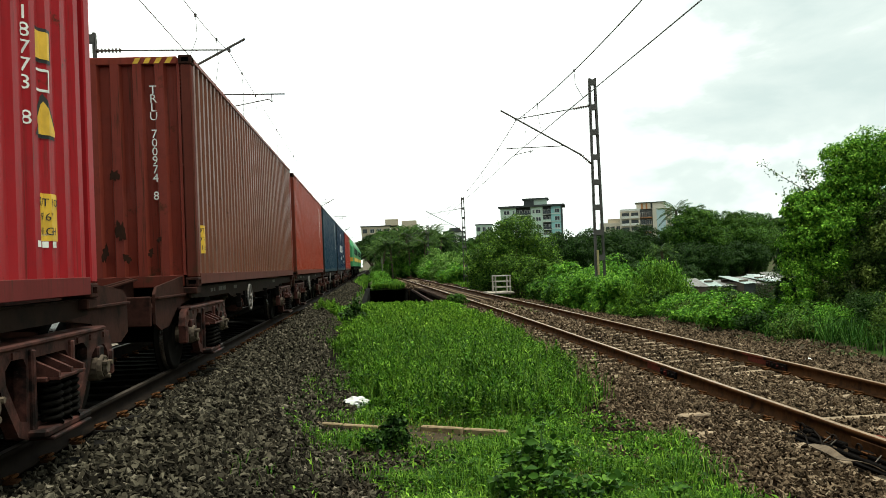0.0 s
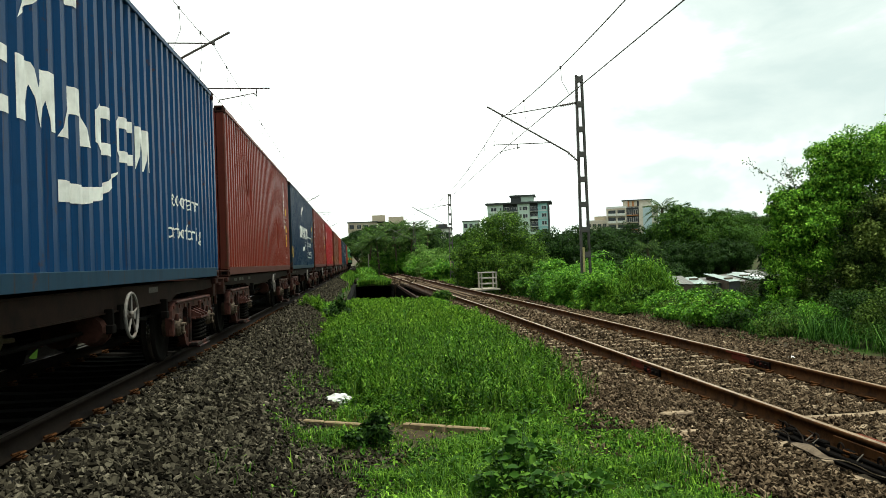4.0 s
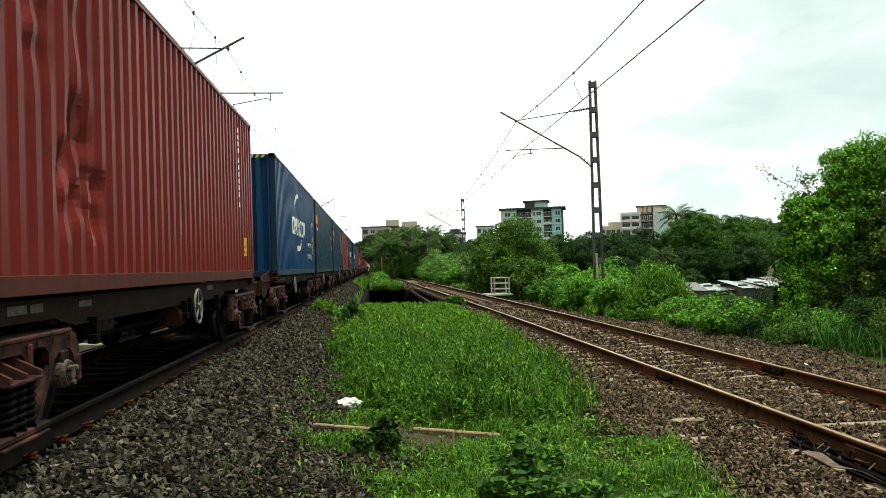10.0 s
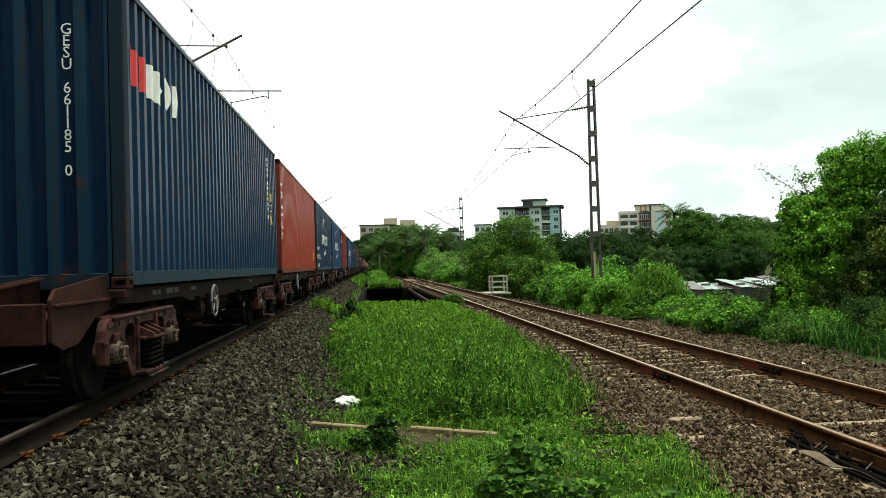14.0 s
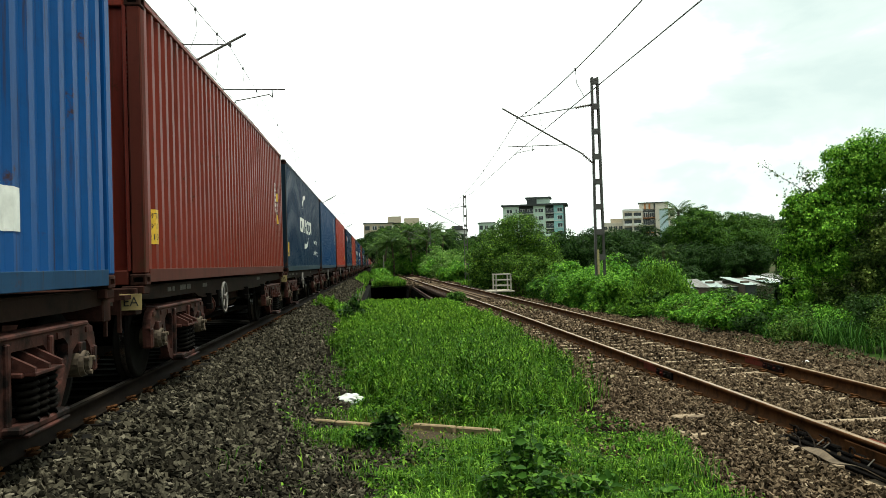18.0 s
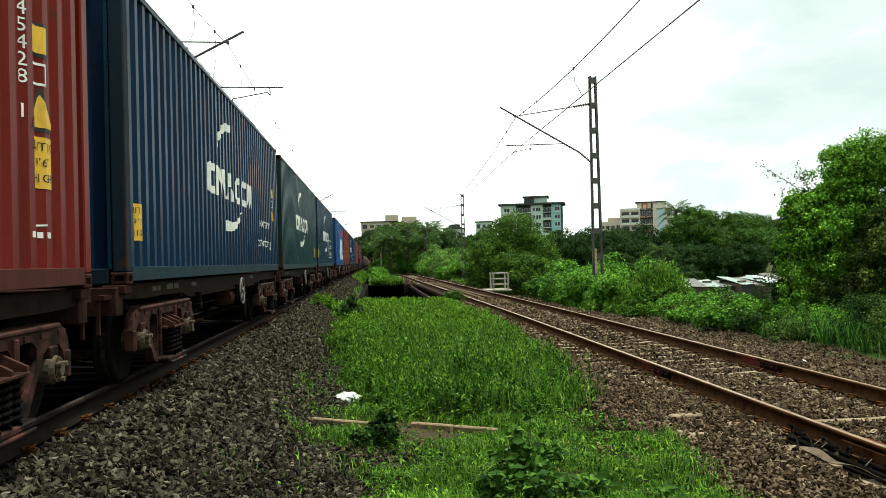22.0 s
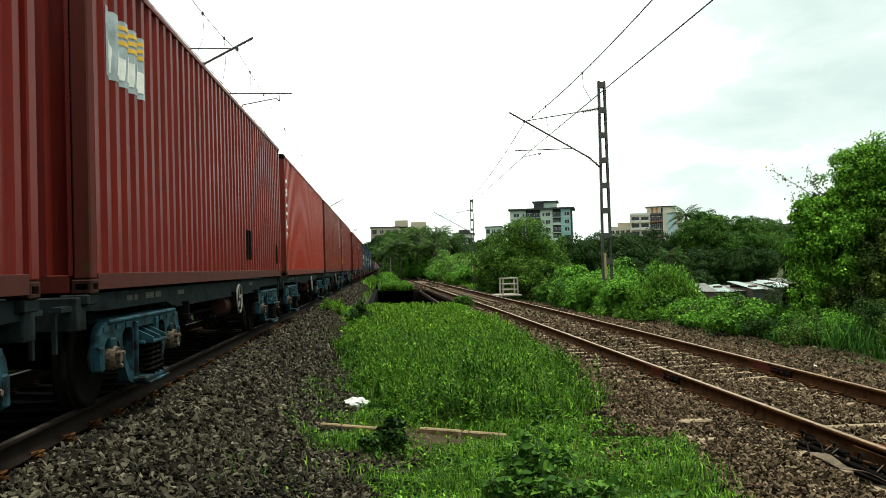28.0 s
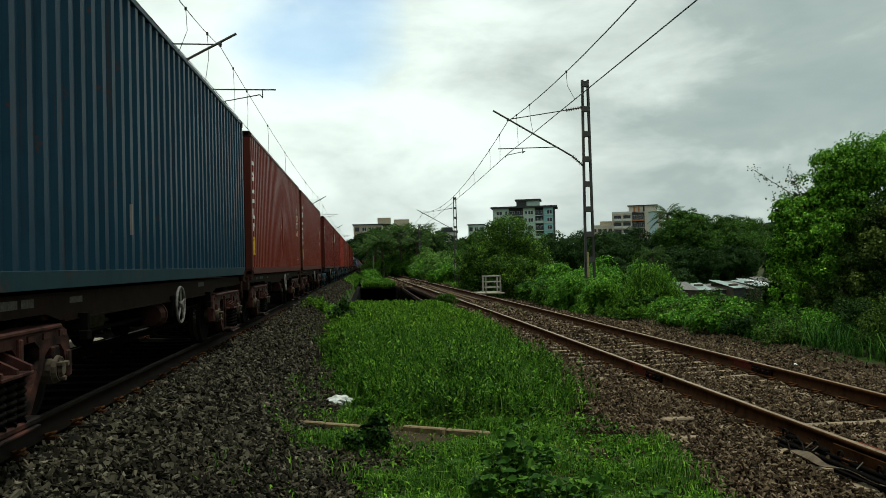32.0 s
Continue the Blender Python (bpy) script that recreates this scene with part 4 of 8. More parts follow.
def square_emblem(pale=False):
    """A black square with yellow stripes and a white band high at the rear."""
    c = M["logo_pale"] if pale else M["black"]
    out = [("emblem", decal("emblem", [(0.48, 1.84), (1.62, 1.84), (1.62, 2.44), (0.48, 2.44)], c))]

    def over(sh, m):
        me = decal("emblem", sh, M[m])
        me.transform(Matrix.Translation((0.004, 0, 0)))
        out.append(("emblem", me))
    for z in (2.36, 2.29, 2.22):
        over([(0.85, z), (1.60, z), (1.60, z + 0.04), (0.85, z + 0.04)], "logo_yellow")
    for k, w in enumerate((0.16, 0.26, 0.26, 0.28)):
        x0 = 0.54 + (0, 0.22, 0.50, 0.78)[k]
        over([(x0, 1.90), (x0 + w * 0.9, 1.90), (x0 + w, 2.12 - 0.03 * (k % 2)), (x0 + 0.05, 2.14 + (0.14 if k == 0 else 0))], "logo_white" if not pale else "logo_white")
    return out


def arrow_emblem():
    """Red slanting stripes over large white block shapes."""
    out = []
    for i in range(6):
        out.append(("emblem", decal("emblem", [(6.1 + i * 0.5, 1.98 - i * 0.012), (6.45 + i * 0.5, 1.93), (6.5 + i * 0.5, 2.34), (5.95 + i * 0.5, 2.34)], M["logo_red"])))
    W = M["logo_white"]
    out.append(("emblem", decal("emblem", [(5.9, 0.42), (6.5, 0.42), (6.7, 0.8), (7.1, 0.8), (7.15, 0.42), (7.75, 0.42), (7.6, 1.78), (6.6, 1.78)], W)))
    out.append(("emblem", decal("emblem", [(7.95, 0.42), (8.5, 0.42), (8.5, 0.9), (9.1, 1.0), (9.2, 1.65), (8.95, 1.78), (7.95, 1.78)], W)))
    out.append(("emblem", decal("emblem", [(9.4, 0.42), (10.3, 0.42), (10.3, 0.7), (9.9, 0.72), (9.9, 1.78), (9.4, 1.78)], W)))
    return out


def orange_mark():
    out = []
    for k in range(4):
        out.append(("emblem", decal("emblem", [(0.22 + k * 0.36, 1.98), (0.48 + k * 0.36, 1.96), (0.54 + k * 0.36, 2.28 - 0.02 * k), (0.28 + k * 0.36, 2.34 - 0.03 * k)], M["logo_orange"])))
    return out + [("emblem", bars("emblem", 0.5, 1.74, 0.42, 0.14, M["logo_red"])), ("emblem", bars("emblem", 1.0, 1.72, 0.42, 0.10, M["logo_white"]))]


def rear_bands():
    """Red and white block shapes high at the rear."""
    out = [("emblem", bars("emblem", 0.24 + k * 0.30, 1.98, 0.25, 0.36, M["logo_red"])) for k in range(2)]
    return out + [("emblem", decal("emblem", [(0.90 + k * 0.34, 1.98), (1.10 + k * 0.34, 1.96), (1.20 + k * 0.34, 2.16), (1.12 + k * 0.34, 2.34), (0.90 + k * 0.34, 2.32)], M["logo_white"])) for k in range(4)]


def caution(a, z, k=1.0):
    """Yellow height sticker."""
    out = [("sticker", decal("sticker", [(a, z), (a + 0.30 * k, z), (a + 0.30 * k, z + 0.36 * k), (a, z + 0.36 * k)], M["logo_yellow"]))]
    for line, dz in (("CAUTION", 0.29), ("9'6\"", 0.18), ("HIGH", 0.07)):
        for nm, me in side_text(line, a + 0.15 * k, z + dz * k, 0.085 * k, M["black"]):
            me.transform(Matrix.Translation((0.004, 0, 0)))
            out.append((nm, me))
    return out


def warning(tall=0.0):
    """Stickers and marks at the front of the side."""
    out = [("sticker", decal("sticker", [(11.06, 1.12), (11.46, 1.12), (11.26, 1.43)], M["black"])), ("sticker", bars("sticker", 11.14, 1.64, 0.21, 0.24, M["black"]))]
    for sh in ([(11.11, 1.145), (11.41, 1.145), (11.26, 1.375)], [(11.165, 1.665), (11.325, 1.665), (11.325, 1.855), (11.165, 1.855)]):
        me = decal("sticker", sh, M["logo_yellow"])
        me.transform(Matrix.Translation((0.004, 0, 0)))
        out.append(("sticker", me))
    for sh in ((11.16, 1.44, 0.16, 0.018), (11.16, 1.58, 0.16, 0.018), (11.16, 1.44, 0.018, 0.14), (11.302, 1.44, 0.018, 0.14)):
        out.append(("mark", bars("mark", *sh, M["logo_white"])))
    if tall:
        out += caution(11.12, tall)
    return out


def small_emblem():
    W = M["logo_white"]
    bits = [("emblem", bars("emblem", 11.04 + k * 0.085, 0.375, w * 0.9, 0.042, W)) for k, w in enumerate((0.06, 0.075, 0.065, 0.07))]
    return bits + [("emblem", decal("emblem", [(11.12, 0.445), (11.20, 0.468), (11.30, 0.472), (11.30, 0.460), (11.20, 0.454)], W))]


def code_column(n, a=10.72):
    """Small white code stacked at the front of the side, too worn to read."""
    return [("mark", bars("mark", a, 2.52 - i * 0.115 - (0.06 if i > 3 else 0) - (0.06 if i > 9 else 0), 0.055, 0.08, M["logo_white"])) for i in range(n)]


def side_code(s):
    return side_text(s, 10.98, 2.02, 0.135, M["logo_white"], True, 0.115)


def patches(*spots):
    return [("patch", decal("patch", [(a, z), (a + w, z), (a + w, z + h), (a, z + h)], M[c])) for a, z, w, h, c in spots]


def hazard_stripes():
    """Yellow and black stripes on the top end rail by the corner."""
    out = []
    for i in range(4):
        bm = bmesh.new()
        x = 0.5 + i * 0.13
        vs = [bm.verts.new(p) for p in ((x, 0.014, HC - 0.1), (x + 0.065, 0.014, HC - 0.1), (x + 0.105, 0.014, HC - 0.03), (x + 0.04, 0.014, HC - 0.03))]
        bm.faces.new(vs)
        out.append(("hazard_stripe", bm_mesh("hazard_stripe", bm, M["logo_yellow"])))
    return out


def end_plate(pts, mat, y=0.012):
    bm = bmesh.new()
    bm.faces.new([bm.verts.new((x, y, z)) for x, z in pts])
    return bm_mesh("sticker", bm, M[mat])


def end_marks(triangles, plates):
    out = []
    for x, z, k in triangles:
        out.append(("sticker", end_plate([(x - 0.02, z - 0.015), (x + 0.28, z - 0.015), (x + 0.13, z + 0.265)], "black")))
        out.append(("sticker", end_plate([(x, z), (x + 0.26, z), (x + 0.13, z + 0.235)], "logo_yellow", 0.007)))
    for x, z, w, h, m in plates:
        out.append(("sticker", end_plate([(x, z), (x + w, z), (x + w, z + h), (x, z + h)], m)))
    return out


def end_rust():
    """Bare rusted blotches on the end wall."""
    out = []
    for x, z, w, h in ((0.18, 1.30, 0.13, 0.22), (0.22, 0.52, 0.14, 0.40), (0.60, 0.38, 0.10, 0.12), (0.05, 0.30, 0.10, 0.3), (0.30, 0.30, 0.12, 0.16), (0.72, 0.55, 0.07, 0.1)):
        pts = []
        for k in range(26):
            a = 2 * math.pi * k / 26
            r = 0.5 * (0.72 + 0.22 * math.sin(2 * a + x * 9) + 0.13 * math.sin(5 * a + z * 7) + 0.10 * math.sin(9 * a + h * 31))
            pts.append((x + w / 2 + w * r * math.cos(a), z + h / 2 + h * r * math.sin(a)))
        out.append(("rust_patch", end_plate(pts, "rust_spot")))
    out.append(("sticker", end_plate([(-0.25, 0.62), (-0.02, 0.62), (-0.02, 0.86), (-0.25, 0.86)], "logo_yellow")))
    return out


M["splash"] = plain("green_paint_splash", (0.03, 0.30, 0.06), 0.6, 0.5, 12.0)
M["rust_spot"] = steel("flaking_rust", (0.035, 0.016, 0.010), (0.018, 0.010, 0.008), 0.95, 0.6)
M["logo_pale"] = plain("peeling_pale_blue_emblem", (0.36, 0.42, 0.44), 0.7, 0.45, 6.0)
DECO = {}


def deco(key, fn):
    if key not in DECO:
        DECO[key] = fn()
    return DECO[key]


# container n: colour, what is painted on it, label
LOAD = {
    -4: ("brick", ["code"], "brick-red corrugated shipping container"),
    -3: ("navy", ["wave"], "navy corrugated shipping container with a white emblem"),
    -2: ("teal", ["code"], "dark teal corrugated shipping container"),
    -1: ("orange_red", ["code"], "orange-red corrugated shipping container"),
    0: ("rust_brown", ["end0", "warn_r"], "faded rust-brown shipping container with rusty end wall"),
    1: ("crimson", ["corner_white", "warn_low", "warn", "num1", "small", "stripes"], "bright crimson shipping container with yellow stickers"),
    2: ("brown", ["column", "warn", "warn_low", "code", "stripes"], "brown-red corrugated shipping container, dented"),
    3: ("navy", ["wave_boxed", "warn", "warn_r"], "navy shipping container with large white emblem and boxed lettering"),
    4: ("brown", ["warn_tall", "code", "small", "scuff"], "brown shipping container with scraped patches"),
    5: ("blue", ["wave", "warn_r", "stripes"], "blue corrugated shipping container with white emblem"),
    6: ("teal", ["wave_plain", "warn_low", "stripes"], "dark teal shipping container with white emblem"),
    7: ("brown", ["column", "warn_r", "warn", "code", "pink", "stripes"], "brown-red shipping container with stacked white emblem"),
    8: ("teal", ["orange", "warn", "code", "small", "stripes"], "dark teal shipping container with orange lettering"),
    9: ("slate", ["orange", "warn", "stripes"], "slate-blue shipping container with orange lettering"),
    10: ("blue", ["wave_big", "warn_tall", "stripes"], "bright blue shipping container with white emblem and lettering"),
    11: ("maroon", ["square", "scuff", "warn_low", "code", "stripes"], "maroon shipping container with scraped side"),
    12: ("blue", ["wave_plain", "warn", "green", "warn_r"], "blue corrugated shipping container with white emblem"),
    13: ("navy", ["wave_rear", "warn_low"], "navy shipping container with white emblem and small lettering"),
    14: ("orange_red", ["column", "warn_low", "stripes"], "orange-red shipping container with stacked white emblem"),
    15: ("navy", ["bands", "end15", "warn", "code"], "navy corrugated shipping container with scuffed paint"),
    16: ("brick", ["warn_low", "code"], "brick-red corrugated shipping container"),
    17: ("blue", ["code"], "blue corrugated shipping container"),
    18: ("navy", ["wave", "warn_r", "stripes"], "navy shipping container with white emblem and lettering"),
    19: ("brown", ["warn", "num19", "warn_r"], "faded brown corrugated shipping container"),
    20: ("royal", ["arrow", "end20"], "bright blue shipping container with red and white emblem"),
    21: ("teal", ["wave_boxed", "warn_r"], "teal shipping container with white emblem"),
    22: ("grey_green", ["wave_plain", "warn_low"], "dark green-blue shipping container with white emblem"),
    23: ("navy", ["wave", "warn_r", "warn"], "navy shipping container with white emblem and lettering"),
    24: ("maroon", ["square", "warn_tall", "num24", "small"], "dark maroon shipping container with blue and yellow emblem"),
    25: ("maroon", ["square_small", "warn_low", "end25"], "maroon shipping container with a striped top rail"),
    26: ("brown", ["column", "warn_r"], "weathered brown shipping container with stacked white emblem"),
    27: ("brown", ["code", "scuff"], "faded brown shipping container with small white marks"),
    28: ("brick", ["column"], "brick-red shipping container with stacked white emblem"),
    29: ("maroon", ["square_pale", "dark_patch"], "maroon shipping container with peeling pale emblem"),
    30: ("maroon", ["column", "warn_tall", "num30", "end30"], "dark red shipping container with stacked white emblem"),
    31: ("brown", ["column", "warn", "num31", "small", "warn_r"], "brown shipping container with stacked white emblem"),
    32: ("brown", ["column", "warn_r", "warn", "num32", "small"], "brown shipping container with stacked white emblem"),
    33: ("slate", ["dark_patch2"], "blue-grey corrugated shipping container, scratched"),
    34: ("brown", [], "brown corrugated shipping container"),
    35: ("brick", [], "brick-red corrugated shipping container"),
}
PIECES = {
    "wave": wave_emblem, "wave_plain": lambda: wave_emblem(""), "wave_boxed": lambda: wave_emblem("boxed"), "wave_rear": lambda: wave_emblem("rear"), "wave_big": lambda: wave_emblem("eco", 1.12), "bands": rear_bands, "small": small_emblem, "column": column_emblem, "square": square_emblem, "square_pale": lambda: square_emblem(True), "arrow": arrow_emblem,
    "orange": orange_mark, "warn": warning, "warn_tall": lambda: warning(0.72), "warn_r": lambda: caution(0.30, 0.42), "warn_low": lambda: caution(11.12, 0.42, 0.9), "code": lambda: code_column(11),
    "num1": lambda: side_code("918773 8"), "num19": lambda: side_code("944842 1"), "num24": lambda: side_code("645428 1"), "num30": lambda: side_code("475211 6"), "num31": lambda: side_code("423769 8"), "num32": lambda: side_code("479482 0"),
    "corner_white": lambda: [("emblem", decal("emblem", [(0.45, 2.2), (0.62, 2.3), (0.75, 2.1), (0.85, 2.25), (0.9, 1.95), (0.72, 1.82), (0.5, 1.8), (0.62, 2.0)], M["logo_white"])), ("emblem", bars("emblem", 1.15, 1.78, 0.14, 0.46, M["logo_white"]))],
    "green": lambda: patches((10.9, 0.18, 0.12, 0.5, "splash"), (11.1, 0.12, 0.10, 0.3, "splash")),
    "square_small": lambda: [("emblem", decal("emblem", [(0.48, 1.84), (0.85, 1.84), (0.85, 2.44), (0.48, 2.44)], M["logo_pale"])), ("emblem", decal("emblem", [(0.5, 2.1), (0.85, 2.2), (0.85, 2.3), (0.5, 2.2)], M["logo_blue"]))],
    "scuff": lambda: patches((5.6, 0.7, 0.05, 0.5, "grey_patch"), (6.3, 0.6, 0.07, 0.7, "grey_patch"), (7.5, 0.5, 0.05, 0.35, "grey_patch")),
    "pink": lambda: patches((9.3, 0.45, 0.9, 0.28, "grey_patch")),
    "dark_patch": lambda: patches((7.6, 0.35, 0.45, 0.5, "under"), (11.3, 0.3, 0.3, 0.4, "under")),
    "dark_patch2": lambda: patches((4.6, 0.5, 0.06, 0.3, "grey_patch")),
    "end0": lambda: end_text("TRLU 700974 8", 0.74, 2.46, 0.15, M["logo_white"]) + hazard_stripes() + end_rust(),
    "end15": lambda: end_text("GESU 661185 0", 0.70, 2.43, 0.15, M["logo_white"]),
    "end20": lambda: end_text("APHU 721755 0", 0.74, 2.42, 0.15, M["logo_white"]) + hazard_stripes() + end_marks([(-0.42, 1.86, 1)], [(0.52, 1.45, 0.12, 0.13, "logo_white")]),
    "end25": lambda: end_text("FCIU 732516 3", 0.66, 2.46, 0.15, M["logo_white"]) + hazard_stripes() + end_marks([(-0.30, 2.0, 1)], []),
    "end30": lambda: end_text("TLLU 767461 8", 0.66, 2.40, 0.15, M["logo_white"]) + hazard_stripes() + end_marks([(0.58, 0.55, 1)], [(-0.42, 0.52, 0.22, 0.26, "logo_yellow")]),
    "stripes": hazard_stripes,
}


moving = []          # (thing, offset along the track at 0 s)


def make_container(n):
    colour, marks, label = LOAD[n]
    ob = thing("shipping_container", label, "container", "containers on the train", pose(XT, rear(n), ZB))
    for s in (-1, 1):
        put("side_wall", dented_side(colour, DENTS[n], n) if s > 0 and n in DENTS else side_mesh("dust_brown" if n == 0 else colour, s), ob)
        put("end_wall", end_mesh(colour, s), ob)
    put("roof", roof_mesh(colour), ob)
    for nm, me in frame_meshes(colour):
        put(nm, me, ob)
    for x in (-1, 1):
        for y in (0.089, LC - 0.089):
            for z in (0.059, HC - 0.059):
                put("corner_casting", casting_mesh(), ob, pose(x * (WC / 2 - 0.081), y, z))
    for k in marks:
        for nm, me in deco(k, PIECES[k]):
            put(nm, me, ob)
    moving.append((ob, rear(n), ZB))


for n in LOAD:
    make_container(n)


# ---- wagons ----
def frame_side_mesh(col):
    half = [(1.25, 0.35), (1.32, 0.37), (1.34, 0.60), (1.31, 0.71), (1.25, 0.785), (1.14, 0.825), (0.95, 0.835)]
    low = [(1.235, 0.48), (1.205, 0.60), (1.13, 0.665), (0.94, 0.665), (0.83, 0.60), (0.76, 0.46), (0.56, 0.17), (0.42, 0.12)]
    out = half + [(-y, z) for y, z in half[::-1]] + [(-y, z) for y, z in low] + [(y, z) for y, z in low[::-1]]
    holes = [[(-0.32, 0.22), (0.32, 0.22), (0.32, 0.66), (0.26, 0.71), (-0.26, 0.71), (-0.32, 0.66)]]
    for s in (-1, 1):
        holes.append([(s * 0.44, 0.26), (s * 0.415, 0.66), (s * 0.46, 0.725), (s * 0.64, 0.73), (s * 0.725, 0.67), (s * 0.72, 0.57), (s * 0.53, 0.28)])
    bm = slab(bmesh.new(), out, -0.05, 0.03, holes)
    box(bm, -0.15, 0.055, -1.12, 1.12, 0.80, 0.845, 0.014)
    for s in (-1, 1):
        box(bm, -0.12, 0.06, s * 0.325, s * 0.385, 0.16, 0.78, 0.012)
        box(bm, -0.03, 0.05, s * 1.25, s * 1.33, 0.36, 0.60, 0.016)
        box(bm, -0.10, 0.05, s * 0.93, s * 1.07, 0.545, 0.662, 0.012)
        for a in (0.50, 0.78, 1.10):
            box(bm, 0.03, 0.042, s * a, s * (a + 0.14), 0.735, 0.785)
    box(bm, -0.13, 0.15, -0.42, 0.42, 0.125, 0.185, 0.015)
    box(bm, 0.0, 0.17, -0.36, 0.36, 0.10, 0.128, 0.008)
    for v in bm.verts:
        v.co.z = 0.12 + (v.co.z - 0.12) * 0.87
    return bm_mesh("side_frame", bm, M[col])


def spring_mesh():
    """One coil spring, a wound rod."""
    n, R, r, turns = 66, 0.062, 0.018, 6
    V, F = [], []
    for i in range(n):
        a = 2 * math.pi * turns * i / (n - 1)
        c = np.array([R * math.cos(a), R * math.sin(a), 0.18 + 0.29 * i / (n - 1)])
        o = np.array([math.cos(a), math.sin(a), 0.0])
        for k in range(5):
            b = 2 * math.pi * k / 5
            V.append(c + o * r * math.cos(b) + np.array([0, 0, r * math.sin(b)]))
    for i in range(n - 1):
        for k in range(5):
            F.append((i * 5 + k, i * 5 + (k + 1) % 5, (i + 1) * 5 + (k + 1) % 5, (i + 1) * 5 + k))
    me = mesh_np("spring", V, F, (M["wheel"],))
    smooth(me)
    return me


def bolster_mesh(col):
    bm = B(-1.0, 1.0, -0.20, 0.20, 0.52, 0.74, 0.02)
    for s in (-1, 1):
        box(bm, s * 1.0, s * 1.22, -0.27, 0.27, 0.465, 0.50, 0.008)
        for y in (-0.25, -0.02, 0.21):
            vs = [bm.verts.new((s * x, y + e, z)) for e in (0, 0.04) for x, z in ((1.01, 0.50), (1.29, 0.50), (1.29, 0.53), (1.10, 0.625), (1.01, 0.625))]
            bm.faces.new(vs[:5])
            bm.faces.new(vs[5:][::-1])
            for k in range(5):
                bm.faces.new((vs[k], vs[(k + 1) % 5], vs[5 + (k + 1) % 5], vs[5 + k]))
        box(bm, s * 1.01, s * 1.11, -0.25, 0.25, 0.626, 0.642, 0.005)
        box(bm, s * 1.22, s * 1.295, -0.25, 0.25, 0.475, 0.499, 0.005)
    tube(bm, (0, 0, 0.74), (0, 0, 0.84), 0.18, seg=14)
    return bm_mesh("bogie", bm, M[col])


def cap_mesh():
    bm = bmesh.new()
    tube(bm, (-0.14, 0, 0), (0.05, 0, 0), 0.110, seg=16)
    tube(bm, (0.05, 0, 0), (0.085, 0, 0), 0.105, 0.095, seg=14)
    tube(bm, (0.085, 0, 0), (0.11, 0, 0), 0.06, 0.05, seg=10)
    for k in range(3):
        a = 2 * math.pi * k / 3 + 0.5
        tube(bm, (0.08, 0.07 * math.cos(a), 0.07 * math.sin(a)), (0.125, 0.07 * math.cos(a), 0.07 * math.sin(a)), 0.02, seg=6)
    return bm_mesh("bearing_cap", bm, M["cap"])


def wheelset_mesh():
    """Two wheels on an axle; treads are worn bright."""
    n, V, F, I = 28, [], [], []
    prof = [(0.0, 0.10, 0), (0.10, 0.10, 0), (0.07, 0.17, 0), (0.055, 0.33, 0), (0.075, 0.36, 0), (0.075, 0.415, 0), (0.035, 0.418, 1), (-0.012, 0.422, 0), (-0.045, 0.425, 0), (-0.055, 0.452, 0), (-0.072, 0.452, 0), (-0.072, 0.36, 0), (-0.03, 0.33, 0), (-0.05, 0.17, 0), (-0.09, 0.10, 0), (-0.10, 0.0, 0)]
    for s in (-1, 1):
        base = len(V)
        for x, r, _ in prof:
            for k in range(n):
                a = 2 * math.pi * k / n
                V.append((s * (0.875 + x), r * math.cos(a), r * math.sin(a)))
        for i in range(len(prof) - 1):
            for k in range(n):
                k2 = (k + 1) % n
                F.append((base + i * n + k, base + i * n + k2, base + (i + 1) * n + k2, base + (i + 1) * n + k))
                I.append(prof[i][2])
    base = len(V)
    for x in (-1.2, 1.2):
        for k in range(n):
            a = 2 * math.pi * k / n
            V.append((x, 0.078 * math.cos(a), 0.078 * math.sin(a)))
    for k in range(n):
        k2 = (k + 1) % n
        F.append((base + k, base + k2, base + n + k2, base + n + k))
        I.append(0)
    me = mesh_np("wheelset", V, F, (M["wheel"], M["tread"]), I)
    smooth(me)
    return me


def handwheel_mesh():
    bm = ring(bmesh.new(), (0, 0, 0), 0.215, 0.016, "X", 24, 6)
    for k in range(5):
        a = 2 * math.pi * k / 5 + 0.3
        tube(bm, (0, 0, 0), (0, 0.21 * math.cos(a), 0.21 * math.sin(a)), 0.012, seg=5)
    tube(bm, (-0.04, 0, 0), (0.03, 0, 0), 0.04, seg=10)
    tube(bm, (-0.25, 0, 0), (-0.03, 0, 0), 0.018, seg=6)
    return bm_mesh("handwheel", bm, M["handwheel"])


M["handwheel"] = steel("grey_handwheel_paint", (0.15, 0.14, 0.13), (0.12, 0.08, 0.06), 0.6, 0.4)
WHEELSET, SPRING, CAPM, HANDW = wheelset_mesh(), spring_mesh(), cap_mesh(), handwheel_mesh()
FRAMES = {c: frame_side_mesh(c) for c in ("bogie", "bogie_blue")}
BOLSTERS = {c: bolster_mesh(c) for c in ("bogie", "bogie_blue")}
spinning = []        # (wheelset, pose in its bogie, offset of its wagon)
INSET, OUTSET = 1.69, 0.83      # bogie centres from the container end, at inner and outer ends


def brake_mesh():
    bm = tube(bmesh.new(), (-0.75, 0, 0.36), (0.75, 0, 0.36), 0.04, seg=6)
    for s in (-1, 1):
        box(bm, s * 0.80, s * 0.95, -0.05, 0.04, 0.25, 0.52, 0.01)
    return bm_mesh("brake_beam", bm, M["under"])


